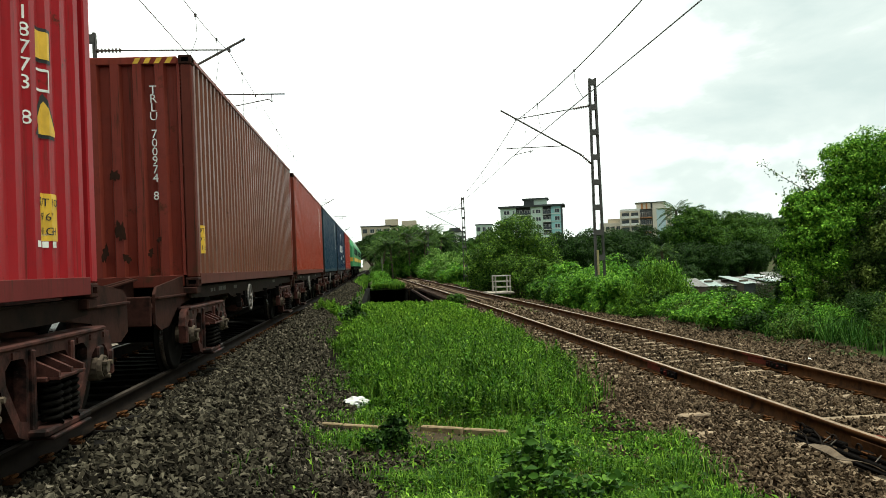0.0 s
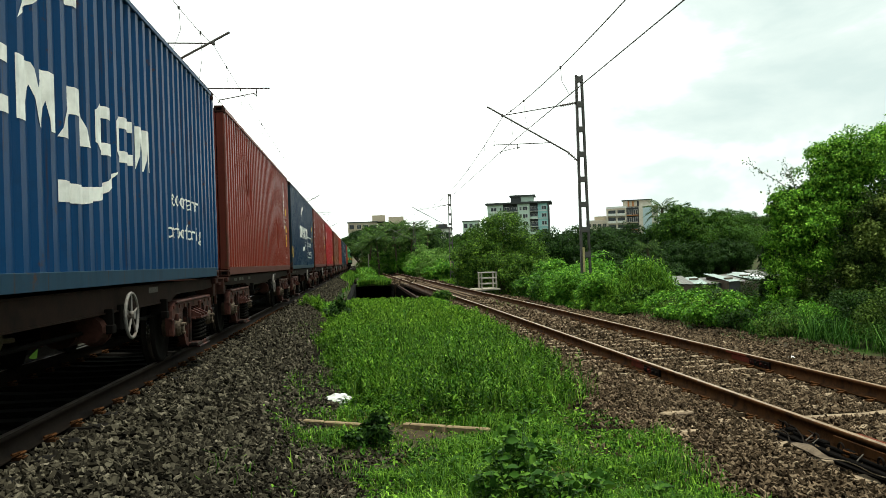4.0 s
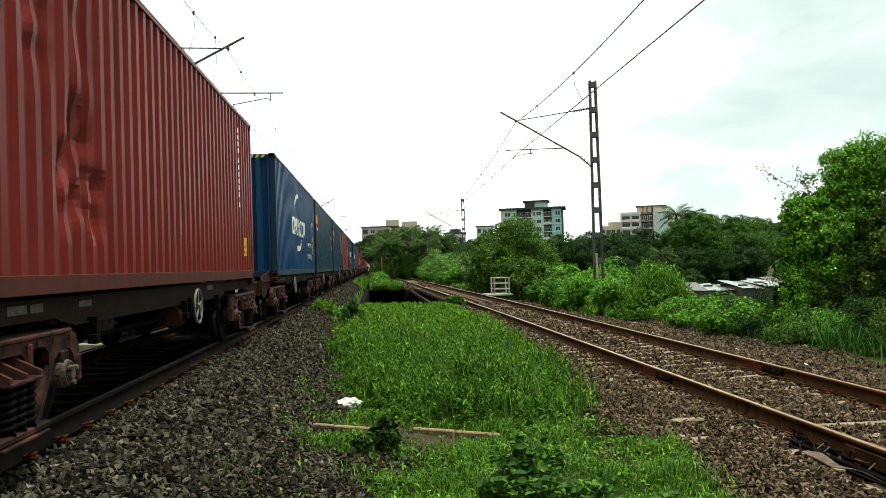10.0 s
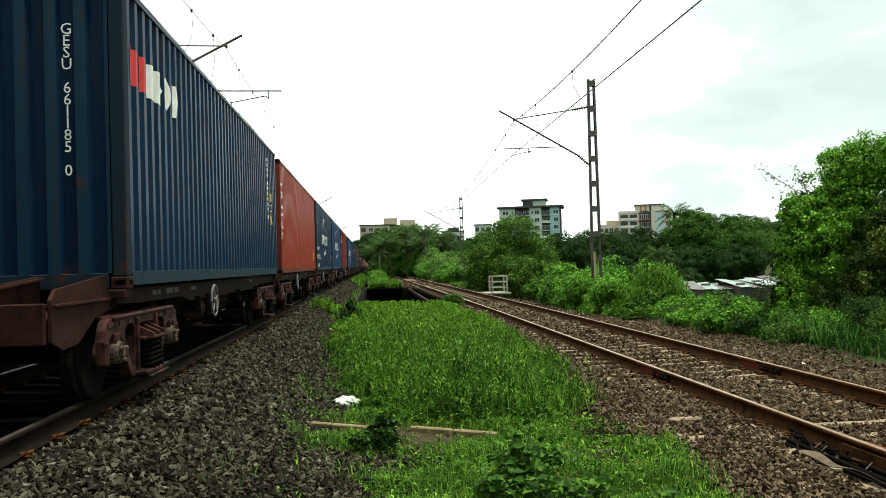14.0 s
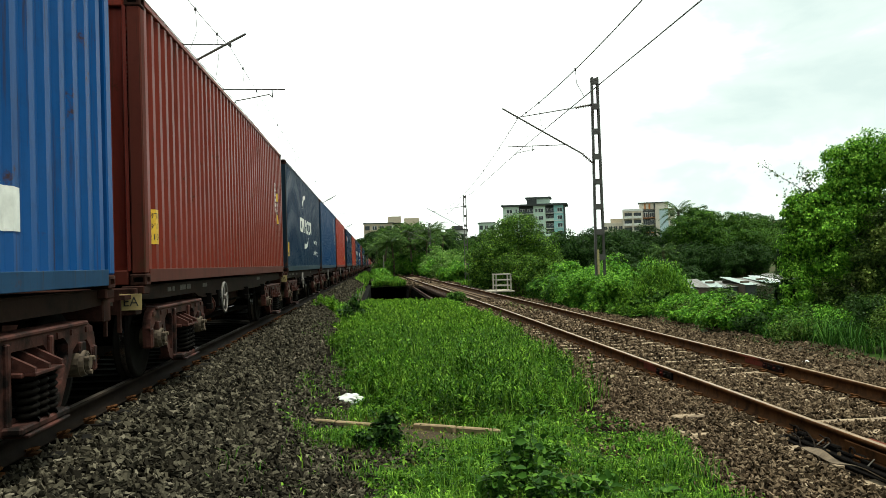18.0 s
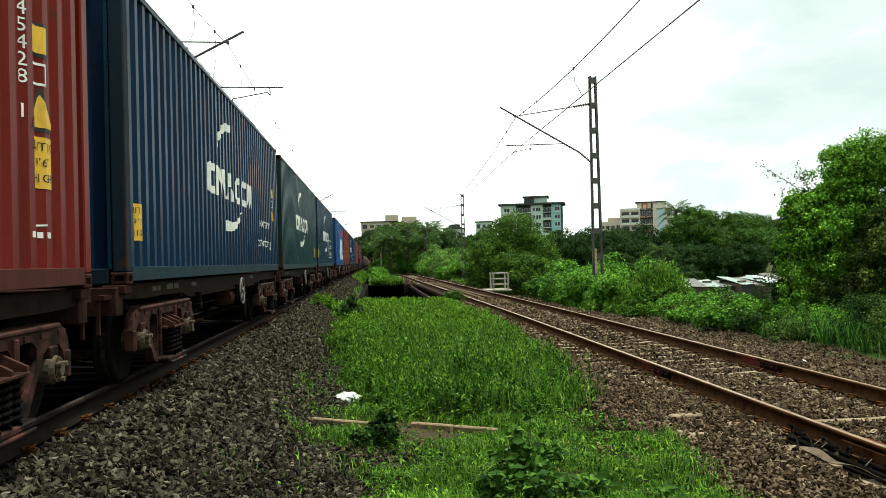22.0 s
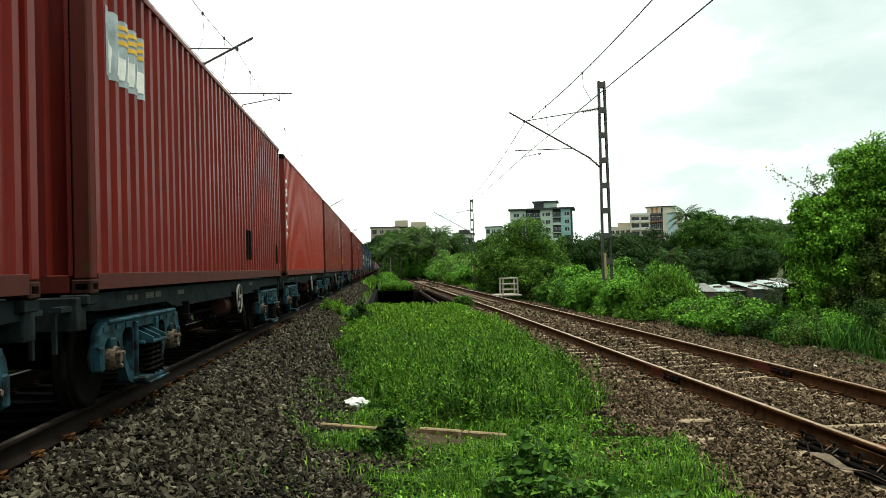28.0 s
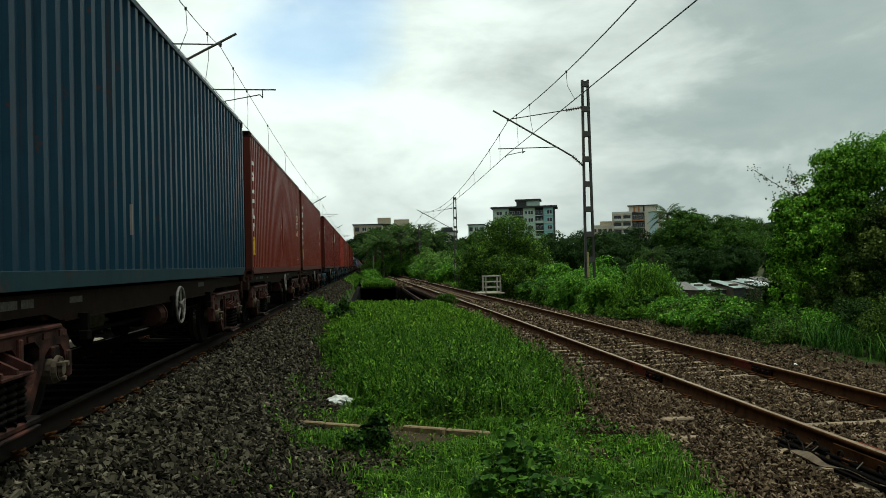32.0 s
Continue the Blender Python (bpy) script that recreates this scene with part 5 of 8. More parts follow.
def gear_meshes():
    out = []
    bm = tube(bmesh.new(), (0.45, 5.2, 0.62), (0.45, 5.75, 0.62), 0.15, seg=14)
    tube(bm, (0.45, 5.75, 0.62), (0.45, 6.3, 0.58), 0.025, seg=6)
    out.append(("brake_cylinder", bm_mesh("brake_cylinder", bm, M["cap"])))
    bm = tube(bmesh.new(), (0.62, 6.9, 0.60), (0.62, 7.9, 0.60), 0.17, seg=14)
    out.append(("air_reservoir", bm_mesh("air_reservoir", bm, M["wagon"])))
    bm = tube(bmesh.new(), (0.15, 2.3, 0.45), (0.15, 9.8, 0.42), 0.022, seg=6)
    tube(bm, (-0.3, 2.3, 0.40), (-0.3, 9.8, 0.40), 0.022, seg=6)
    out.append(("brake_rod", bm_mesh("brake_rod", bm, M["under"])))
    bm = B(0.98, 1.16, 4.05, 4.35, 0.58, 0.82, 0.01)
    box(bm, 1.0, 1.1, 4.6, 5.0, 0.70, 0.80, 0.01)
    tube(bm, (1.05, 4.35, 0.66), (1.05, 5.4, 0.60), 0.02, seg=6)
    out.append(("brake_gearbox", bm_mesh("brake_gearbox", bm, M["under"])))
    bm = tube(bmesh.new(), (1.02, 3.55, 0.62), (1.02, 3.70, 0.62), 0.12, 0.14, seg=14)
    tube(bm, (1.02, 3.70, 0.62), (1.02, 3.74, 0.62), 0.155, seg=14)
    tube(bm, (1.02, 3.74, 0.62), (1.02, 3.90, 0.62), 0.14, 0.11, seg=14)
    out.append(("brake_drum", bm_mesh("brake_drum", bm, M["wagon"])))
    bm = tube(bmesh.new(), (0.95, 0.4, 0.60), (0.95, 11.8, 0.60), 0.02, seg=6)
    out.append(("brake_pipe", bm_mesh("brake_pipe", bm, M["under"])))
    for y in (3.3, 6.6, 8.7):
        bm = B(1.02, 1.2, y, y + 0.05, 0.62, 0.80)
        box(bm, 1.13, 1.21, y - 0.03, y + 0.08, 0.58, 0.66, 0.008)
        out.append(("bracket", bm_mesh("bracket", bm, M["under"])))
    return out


GEAR = gear_meshes()


def sill_mesh(col):
    out = [(0.0, 0.97), (LC, 0.97), (LC, 0.85), (LC - 0.7, 0.83), (LC - 2.6, 0.83), (LC - 2.9, 0.77), (2.9, 0.77), (2.6, 0.83), (0.7, 0.83), (0.0, 0.85)]
    bm = slab(bmesh.new(), out, 1.10, 1.125)
    box(bm, 1.03, 1.13, 0.0, LC, 0.972, 0.984)
    box(bm, 1.06, 1.14, 2.95, LC - 2.95, 0.755, 0.77)
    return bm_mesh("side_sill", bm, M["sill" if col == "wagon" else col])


def outer_end(col):
    """The longer end of the outer wagons: ribs and side plates beyond the container."""
    res = []
    for s in (-1, 1):
        x = s * 1.02
        o = [(0.3, 0.97), (-0.02, 0.97), (-0.05, 1.12), (-1.28, 1.02), (-1.38, 0.94), (-1.38, 0.62), (-1.15, 0.54), (-0.80, 0.56), (-0.35, 0.76), (0.3, 0.82)]
        res.append(("side_plate", bm_mesh("side_plate", slab(bmesh.new(), o, x - 0.015, x + 0.015), M[col])))
        o = [(-0.04, 0.80), (-0.04, 1.12), (-1.22, 1.04), (-1.36, 0.95), (-1.36, 0.60)]
        bm = slab(bmesh.new(), o, s * 0.42 - 0.02, s * 0.42 + 0.02)
        box(bm, s * 0.42 - 0.07, s * 0.42 + 0.07, -1.22, -0.04, 1.09, 1.11)
        bmesh.ops.rotate(bm, verts=bm.verts[-8:], cent=(0, -0.04, 1.12), matrix=Matrix.Rotation(0.068, 3, 'X'))
        res.append(("rib", bm_mesh("rib", bm, M[col])))
        bm = B(x - 0.05, x + 0.05, -1.37, -0.03, 0.885, 0.91, 0.004)
        res.append(("flange", bm_mesh("flange", bm, M[col])))
    res.append(("end_floor", bm_mesh("end_floor", B(-1.0, 1.0, -1.36, -0.02, 0.74, 0.80, 0.01), M[col])))
    res.append(("headstock", bm_mesh("headstock", B(-1.0, 1.0, -1.44, -1.385, 0.60, 0.92, 0.01), M[col])))
    bm = B(-0.16, 0.16, -1.78, -1.44, 0.56, 0.84, 0.02)
    box(bm, -0.24, 0.16, -1.92, -1.72, 0.56, 0.86, 0.03)
    res.append(("coupler", bm_mesh("coupler", bm, M["under"])))
    bm = bmesh.new()
    pts = [(0.45, -1.42, 0.62), (0.48, -1.6, 0.45), (0.45, -1.75, 0.32), (0.40, -1.88, 0.40)]
    for a, b in zip(pts, pts[1:]):
        tube(bm, a, b, 0.03, seg=6)
    res.append(("air_hose", bm_mesh("air_hose", bm, M["under"])))
    return res


def inner_end(col):
    bm = B(-1.14, 1.14, -0.10, 0.10, 0.70, 0.965, 0.01)
    box(bm, -0.2, 0.2, -0.5, -0.1, 0.58, 0.82, 0.02)
    for s in (-1, 1):
        box(bm, s * 1.02, s * 1.10, -0.32, -0.1, 0.86, 0.90)
        box(bm, s * 1.02, s * 1.05, -0.30, -0.26, 0.55, 0.86)
    return [("headstock", bm_mesh("headstock", bm, M[col]))]


def mirror_y(res):
    out = []
    for nm, me in res:
        m2 = me.copy()
        m2.transform(Matrix.Translation((0, LC, 0)) @ Matrix.Rotation(math.pi, 4, "Z"))
        out.append((nm, m2))
    return out


WPARTS = {}
for c in ("wagon", "wagon_grey"):
    o, i = outer_end(c), inner_end(c)
    left = sill_mesh(c)
    right = left.copy()
    right.transform(Matrix.Translation((0, LC, 0)) @ Matrix.Rotation(math.pi, 4, "Z"))
    bearers = [("cross_bearer", bm_mesh("cross_bearer", B(-1.09, 1.09, y - 0.06, y + 0.06, 0.78, 0.95, 0.008), M[c])) for y in (2.7, 4.6, 6.1, 7.6, 9.5)]
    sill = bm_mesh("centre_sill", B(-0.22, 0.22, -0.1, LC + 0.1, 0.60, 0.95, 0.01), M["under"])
    lock = bm_mesh("twistlock", B(0.98, 1.2, -0.11, 0.11, 0.90, 0.983, 0.01), M[c])
    WPARTS[c] = dict(rear_out=o, rear_in=i, front_out=mirror_y(o), front_in=mirror_y(i), body=[("side_sill", left), ("side_sill", right), ("centre_sill", sill)] + bearers, lock=lock)


def lettered_sill():
    """White stencilled marks on the sill, too small to read."""
    out = []
    for y, w, h in ((1.2, 0.16, 0.05), (1.42, 0.12, 0.05), (1.8, 0.3, 0.06), (2.16, 0.22, 0.06), (3.1, 0.3, 0.05), (8.2, 0.4, 0.06)):
        bm = bmesh.new()
        bm.faces.new([bm.verts.new(p) for p in ((1.129, y, 0.89), (1.129, y + w, 0.89), (1.129, y + w, 0.89 + h), (1.129, y, 0.89 + h))])
        out.append(("stencil", bm_mesh("stencil", bm, M["stencil"])))
    return out


M["logo_ochre"] = plain("worn_ochre_plate", (0.34, 0.25, 0.10), 0.7, 0.4, 12.0)
M["stencil"] = plain("worn_white_stencil", (0.10, 0.085, 0.07), 0.9, 0.7, 40.0)
STENCIL = lettered_sill()
BRAKE = brake_mesh()


WHEEL_AT = {n: 7.15 for n in (1, 2, 3, 4, 5, 6, 7, 8, 11)}       # brake handwheel from the container's rear end
WHEEL_AT.update({n: 6.65 for n in (21, 22, 23, *range(26, 36))})


def make_wagon(n):
    grey = 26 <= n <= 30
    col, bog = ("wagon_grey", "bogie_blue") if grey else ("wagon", "bogie")
    q = math.ceil(n / 5)
    j = 5 * q - n
    w = thing("flat_wagon", "dark blue-grey container flat wagon on blue-grey bogies" if grey else "dark red-brown container flat wagon on red-oxide bogies", "wagon", "wagons of the train", pose(XT, rear(n), 0))
    P = WPARTS[col]
    for nm, me in P["body"] + (P["rear_out"] if j == 0 else P["rear_in"]) + (P["front_out"] if j == 4 else P["front_in"]) + GEAR + STENCIL:
        put(nm, me, w, pose(0, WHEEL_AT.get(n, 4.2) - 4.2, 0) if nm in ("brake_gearbox", "brake_drum") else None)
    for y in (0.089, LC - 0.089):
        for r in (0, 180):
            put("twistlock", P["lock"], w, pose(0, y, 0, 0, 0, r))
    put("handwheel", HANDW, w, pose(1.22, WHEEL_AT.get(n, 4.2), 0.71))
    for y in (OUTSET if j == 0 else INSET, LC - (OUTSET if j == 4 else INSET)):
        b = put("bogie", BOLSTERS[bog], w, pose(0, y, 0))
        for s in (-1, 1):
            put("side_frame", FRAMES[bog], b, pose(s * 1.12, 0, 0, 0, 0, 0 if s > 0 else 180))
            for v in (-0.155, 0.0, 0.155):
                put("spring", SPRING, b, pose(s * 1.20, v, 0))
            for a in (-1, 1):
                put("bearing_cap", CAPM, b, pose(s * 1.11, a * 1.0, 0.42, 0, 0, 0 if s > 0 else 180))
        for a in (-1, 1):
            ws = put("wheelset", WHEELSET, b, pose(0, a * 1.0, 0.42))
            put("brake_beam", BRAKE, b, pose(0, a * 0.47, 0))
            spinning.append((ws, a * 1.0, rear(n) + y))
    if n == 20:
        bm = B(1.036, 1.046, -1.25, -0.85, 0.93, 1.06)
        sign = put("sign_plate", bm_mesh("sign_plate", bm, M["wagon"]), w, None, "rusty brown plate lettered AM")
        me = text_mesh("AM", 0.14)
        me.transform(Matrix(((0, 0, 1, 1.049), (1, 0, 0, -1.05), (0, 1, 0, 1.0), (0, 0, 0, 1))))
        me.materials.append(M["logo_red"])
        put("lettering", me, sign)
    if n in (18, 19):
        sign = put("sign_plate", bm_mesh("sign_plate", B(0.99, 1.20, -0.116, -0.106, 0.75, 0.91, 0.003), M["logo_ochre"]), w, None, "worn ochre plate lettered EA")
        me = text_mesh("EA", 0.13)
        me.transform(Matrix(((1, 0, 0, 1.095), (0, 0, -1, -0.1175), (0, 1, 0, 0.83), (0, 0, 0, 1))))
        me.materials.append(M["black"])
        put("lettering", me, sign)
        put("stencil", bm_mesh("stencil", B(0.62, 0.92, -0.108, -0.104, 0.80, 0.88), M["stencil"]), w)
    moving.append((w, rear(n), 0.0))


for n in LOAD:
    make_wagon(n)


def make_loco(y0):
    L = 19.5
    lo = thing("electric_locomotive", "green electric locomotive with a yellow band and grey roof", "locomotive", "locomotives of the train", pose(XT, y0, 0))
    prof = [(-1.5, 1.3), (1.5, 1.3), (1.52, 3.2), (1.25, 3.75), (-1.25, 3.75), (-1.52, 3.2)]
    bm = bmesh.new()
    st = [(0.0, 0.90), (0.5, 1.0), (L - 0.5, 1.0), (L, 0.90)]
    rows = [[bm.verts.new((x * k, y, 1.3 + (z - 1.3) * (0.9 + 0.1 * (k - 0.9) / 0.1))) for x, z in prof] for y, k in st]
    for a, b in zip(rows, rows[1:]):
        for i in range(6):
            bm.faces.new((a[i], a[(i + 1) % 6], b[(i + 1) % 6], b[i]))
    bm.faces.new(rows[0])
    bm.faces.new(rows[-1])
    part("body", bm, M["loco_green"], lo)
    part("band", B(-1.535, 1.535, 0.55, L - 0.55, 1.75, 2.1), M["loco_yellow"], lo)
    part("band", B(-1.42, 1.42, -0.02, 0.02, 1.75, 2.1), M["loco_yellow"], lo)
    part("roof", B(-1.2, 1.2, 0.4, L - 0.4, 3.76, 3.95, 0.05), M["loco_roof"], lo)
    part("underframe", B(-1.45, 1.45, -0.1, L + 0.1, 1.0, 1.29, 0.03), M["under"], lo)
    for x in (-0.72, 0.72):
        part("windscreen", B(x - 0.5, x + 0.5, 0.02, 0.12, 2.4, 3.1, 0.02), M["glass"], lo)
    for y in (1.2, 5.0, 7.5, 10.0, 12.5, L - 1.8):
        part("window", B(1.46, 1.56, y, y + 0.7, 2.4, 3.0, 0.02), M["glass"], lo)
    for y in (4.2, L - 4.2):
        bg = part("bogie", B(-1.2, 1.2, y - 2.6, y + 2.6, 0.45, 0.95, 0.05), M["under"], lo)
        for a in (-1.85, 0, 1.85):
            put("wheelset", WHEELSET, bg, pose(0, y + a, 0.42))
    bm = bmesh.new()
    for y in (4.0, L - 4.0):
        box(bm, -0.7, 0.7, y - 0.7, y + 0.7, 3.98, 4.15, 0.02)
        tube(bm, (-0.5, y, 4.15), (-0.5, y + 0.9, 4.4), 0.03, seg=5)
        tube(bm, (0.5, y, 4.15), (0.5, y + 0.9, 4.4), 0.03, seg=5)
    part("pantograph", bm, M["under"], lo)
    moving.append((lo, y0, 0.0))


front = rear(-4) + LC + 1.95
make_loco(front)
make_loco(front + 20.3)

# ---- overhead line ----
def polyline(pts, r, seg=5):
    bm = bmesh.new()
    for a, b in zip(pts, pts[1:]):
        tube(bm, a, b, r, seg=seg, caps=False)
    return bm


def insulator(bm, a, b, n=7):
    a, b = Vector(a), Vector(b)
    tube(bm, a, b, 0.025, seg=8)
    for i in range(n):
        p = a.lerp(b, (i + 0.5) / n)
        d = (b - a).normalized() * 0.012
        tube(bm, p - d, p + d, 0.06, seg=10)
    return bm


M["plate"] = plain("faded_yellow_plate", (0.42, 0.36, 0.16), 0.6, 0.4, 12.0)


def make_mast(x, y, z0, z1, side, cat, tip, contact, label):
    """A battened steel mast; side -1: the bracket reaches to lower x. cat, tip, contact: (reach, height) over the mast's foot."""
    m = thing("catenary_mast", label, "mast", "overhead line masts", pose(x, y, z0))
    H = z1 - z0
    for s in (-1, 1):
        bm = bmesh.new()
        w0, w1 = 0.20, 0.135
        for a, b, t in ((-0.06, 0.06, 0.012),):
            vs = []
            for z, w in ((0, w0), (H, w1)):
                vs.append([bm.verts.new((s * (w + dx), dy, z)) for dx, dy in ((-0.012, -0.075), (0.0, -0.075), (0.0, 0.075), (-0.012, 0.075))])
            for i in range(4):
                bm.faces.new((vs[0][i], vs[0][(i + 1) % 4], vs[1][(i + 1) % 4], vs[1][i]))
            bm.faces.new(vs[0])
            bm.faces.new(vs[1])
            for dy in (-0.075, 0.068):
                q = []
                for z, w in ((0, w0), (H, w1)):
                    q.append([bm.verts.new((s * (w - dx), dy + e, z)) for dx, e in ((0.0, 0), (0.07, 0), (0.07, 0.008), (0.0, 0.008))])
                for i in range(4):
                    bm.faces.new((q[0][i], q[0][(i + 1) % 4], q[1][(i + 1) % 4], q[1][i]))
        part("upright", bm, M["mast"], m)
    k = int(H / 0.86)
    for i in range(k + 1):
        z = 0.10 + i * (H - 0.25) / k
        w = 0.20 + (0.135 - 0.20) * z / H
        for yy in (-0.083, 0.083):
            part("batten_plate", B(-w + 0.005, w - 0.005, yy - 0.004, yy + 0.004, z - 0.1, z + 0.1), M["mast"], m)
    part("footing", B(-0.35, 0.35, -0.3, 0.3, -0.5, 0.12, 0.03), M["concrete"], m)
    part("number_plate", B(-0.13, -0.05, -0.10, -0.09, 1.3, 2.2, 0.005), M["plate"], m, "faded yellow plate")
    br = part("bracket_tube", tube(bmesh.new(), (side * 0.55, 0, contact[1] - 0.42 + 0.25), (side * tip[0], 0, tip[1]), 0.032, seg=8), M["mast"], m)
    part("insulator", insulator(bmesh.new(), (side * 0.16, 0, contact[1] - 0.52), (side * 0.55, 0, contact[1] - 0.17)), M["insulator"], br)
    st = part("stay_rod", tube(bmesh.new(), (side * 0.75, 0, cat[1] + 0.32 if side < 0 else cat[1] + 0.04), (side * cat[0], 0, cat[1]), 0.018, seg=6), M["mast"], m)
    part("insulator", insulator(bmesh.new(), (side * 0.14, 0, cat[1] + (0.42 if side < 0 else 0.04)), (side * 0.75, 0, cat[1] + (0.32 if side < 0 else 0.04))), M["insulator"], st)
    rg = part("register_tube", tube(bmesh.new(), (side * (contact[0] * 0.38), 0, contact[1] + 0.16), (side * (contact[0] + (0.28 if side < 0 else 1.25)), 0, contact[1] + 0.12), 0.018, seg=6), M["mast"], m)
    c0 = contact[0]
    if side > 0:
        arm = [(c0 + 0.92, 0.12), (c0 + 0.93, -0.08), (c0 + 0.86, 0.0), (c0 + 0.1, -0.14), (c0 + 0.02, -0.15), (c0, -0.24)]
        part("steady_arm", polyline([(x, 0, contact[1] + z) for x, z in arm], 0.014), M["mast"], rg)
    else:
        part("steady_arm", polyline([(side * (c0 - 0.62), 0, contact[1] + 0.13), (side * (c0 - 0.60), 0, contact[1] - 0.05), (side * (c0 - 0.70), 0, contact[1] + 0.02), (side * (c0 - 0.1), 0, contact[1] - 0.10), (side * c0, 0, contact[1] - 0.13), (side * (c0 + 0.02), 0, contact[1] - 0.2)], 0.014), M["mast"], rg)
    part("clamp", B(side * cat[0] - 0.035, side * cat[0] + 0.035, -0.05, 0.05, cat[1] - 0.045, cat[1] + 0.045, 0.008), M["wire"], m)
    return m


grey = "grey riveted steel catenary mast with bracket and insulators"
make_mast(8.08, 29.9, -0.78, 7.70, -1, (2.88, 7.06), (3.42, 7.39), (2.98, 5.88), grey)
make_mast(7.95, 74.5, -0.9, 7.05, -1, (2.88, 6.55), (3.42, 6.88), (2.98, 5.42), grey)
make_mast(7.6, 120.0, -0.6, 6.75, -1, (2.88, 6.10), (3.42, 6.43), (2.98, 5.1), grey)
make_mast(8.1, -1.5, -0.78, 7.7, -1, (2.98, 7.06), (3.42, 7.39), (3.0, 5.88), grey)
for yy in (21.0, 66.0, 112.0, 0.0):
    dz = 0.0 if yy < 30 else -0.35
    make_mast(-6.82, yy, -0.6, 7.15 + dz, 1, (3.34, 7.27 + dz), (3.74, 7.54 + dz), (3.42, 6.02 + dz), "grey steel catenary mast behind the train")


def make_line(label, spans, thick=0.013):
    """spans: (y0, x0, messenger height, contact height, their sags on the way to the next), ... from mast to mast."""
    li = thing("overhead_wire", label, "overhead wire", kind="structure")
    for (ya, xa, ca, wa, sag, low, *sa), (yb, xb, cb, wb, *sb) in zip(spans, spans[1:]):
        ka, kb = (sa or [xa])[0], sb[2] if len(sb) > 2 else xb          # where the contact wire runs, if not under the messenger
        n = 16
        cat, con = [], []
        for i in range(n + 1):
            t = i / n
            cat.append((xa + (xb - xa) * t, ya + (yb - ya) * t, ca + (cb - ca) * t - 4 * sag * t * (1 - t)))
            con.append((ka + (kb - ka) * t, ya + (yb - ya) * t, wa + (wb - wa) * t - 4 * low * t * (1 - t)))
        part("messenger_wire", polyline(cat, thick), M["wire"], li)
        part("contact_wire", polyline(con, thick), M["wire"], li)
        L = yb - ya
        far = [d for d in (2.0, 4.6, 9.9, 16.3, 22.5) if d < L / 2]
        for t in [d / L for d in far] + [1 - d / L for d in far]:
            z = ca + (cb - ca) * t - 4 * sag * t * (1 - t)
            p = (xa + (xb - xa) * t, ya + (yb - ya) * t)
            dr = part("dropper", polyline([(*p, z), (p[0] + 0.02, p[1], (z + wa) / 2), (ka + (kb - ka) * t, p[1], wa + (wb - wa) * t - 4 * low * t * (1 - t))], 0.006, 4), M["wire"], li)
            part("dropper_clamp", B(p[0] - 0.02, p[0] + 0.02, p[1] - 0.03, p[1] + 0.03, z - 0.03, z + 0.03), M["wire"], dr)


make_line("sagging overhead wires above the empty track", [(-60, 5.0, 6.4, 5.05, 0.5, 0), (-1.5, 4.4, 6.3, 5.05, 0.60, 0, 5.03), (29.9, 5.2, 6.22, 5.06, 1.0, 0.10), (74.5, 5.2, 5.85, 4.6, 0.5, 0), (120.0, 4.72, 5.5, 4.4, 0.5, 0), (180, 3.9, 5.5, 4.4)])
make_line("sagging overhead wires above the train", [(-80, -3.4, 6.7, 5.3, 0.5, 0), (0.0, -2.9, 6.66, 5.3, 0.7, 0, -3.5), (21.0, -3.48, 6.62, 5.36, 0.35, 0), (66.0, -3.48, 6.3, 5.05, 0.5, 0), (112.0, -3.48, 6.2, 5.0, 0.5, 0), (220, -3.48, 6.2, 5.0)], 0.008)

# ---- plants ----
def frames_from(d, n):
    """Two axes square to each direction d (n, 3)."""
    r = rng.normal(size=(n, 3))
    a = np.cross(d, r)
    a /= np.linalg.norm(a, axis=1)[:, None] + 1e-9
    return a, np.cross(d, a)


def leaf_mesh(name, P, size, material, up=0.35, long=1.7, out=None, fold=0.18, wild=0.6, hang=0.35):
    """Single leaves at points P: small folded blades. out: the way they face, else any way; hang: how far they point down."""
    n = len(P)
    q = rng.normal(size=(n, 3))
    if out is None:
        nr = q + np.array([0, 0, 0.6 + up])
    else:
        nr = out + q * wild * 0.6 + np.array([0, 0, up])
    nr /= np.linalg.norm(nr, axis=1)[:, None] + 1e-9
    d = rng.normal(size=(n, 3)) * 0.7 + np.array([0, 0, -hang])
    if out is not None:
        d += 0.35 * out
    d -= nr * np.einsum("ij,ij->i", d, nr)[:, None]
    d /= np.linalg.norm(d, axis=1)[:, None] + 1e-9
    a = np.cross(d, nr)
    s = (size * rng.uniform(0.6, 1.3, n))[:, None]
    V = np.stack([P, P + d * s * long * 0.45 + a * s * 0.5 + nr * s * fold, P + d * s * long - nr * s * 0.12, P + d * s * long * 0.45 - a * s * 0.5 + nr * s * fold], 1).reshape(-1, 3)
    return mesh_np(name, V, np.arange(4 * n).reshape(n, 4), (material,))


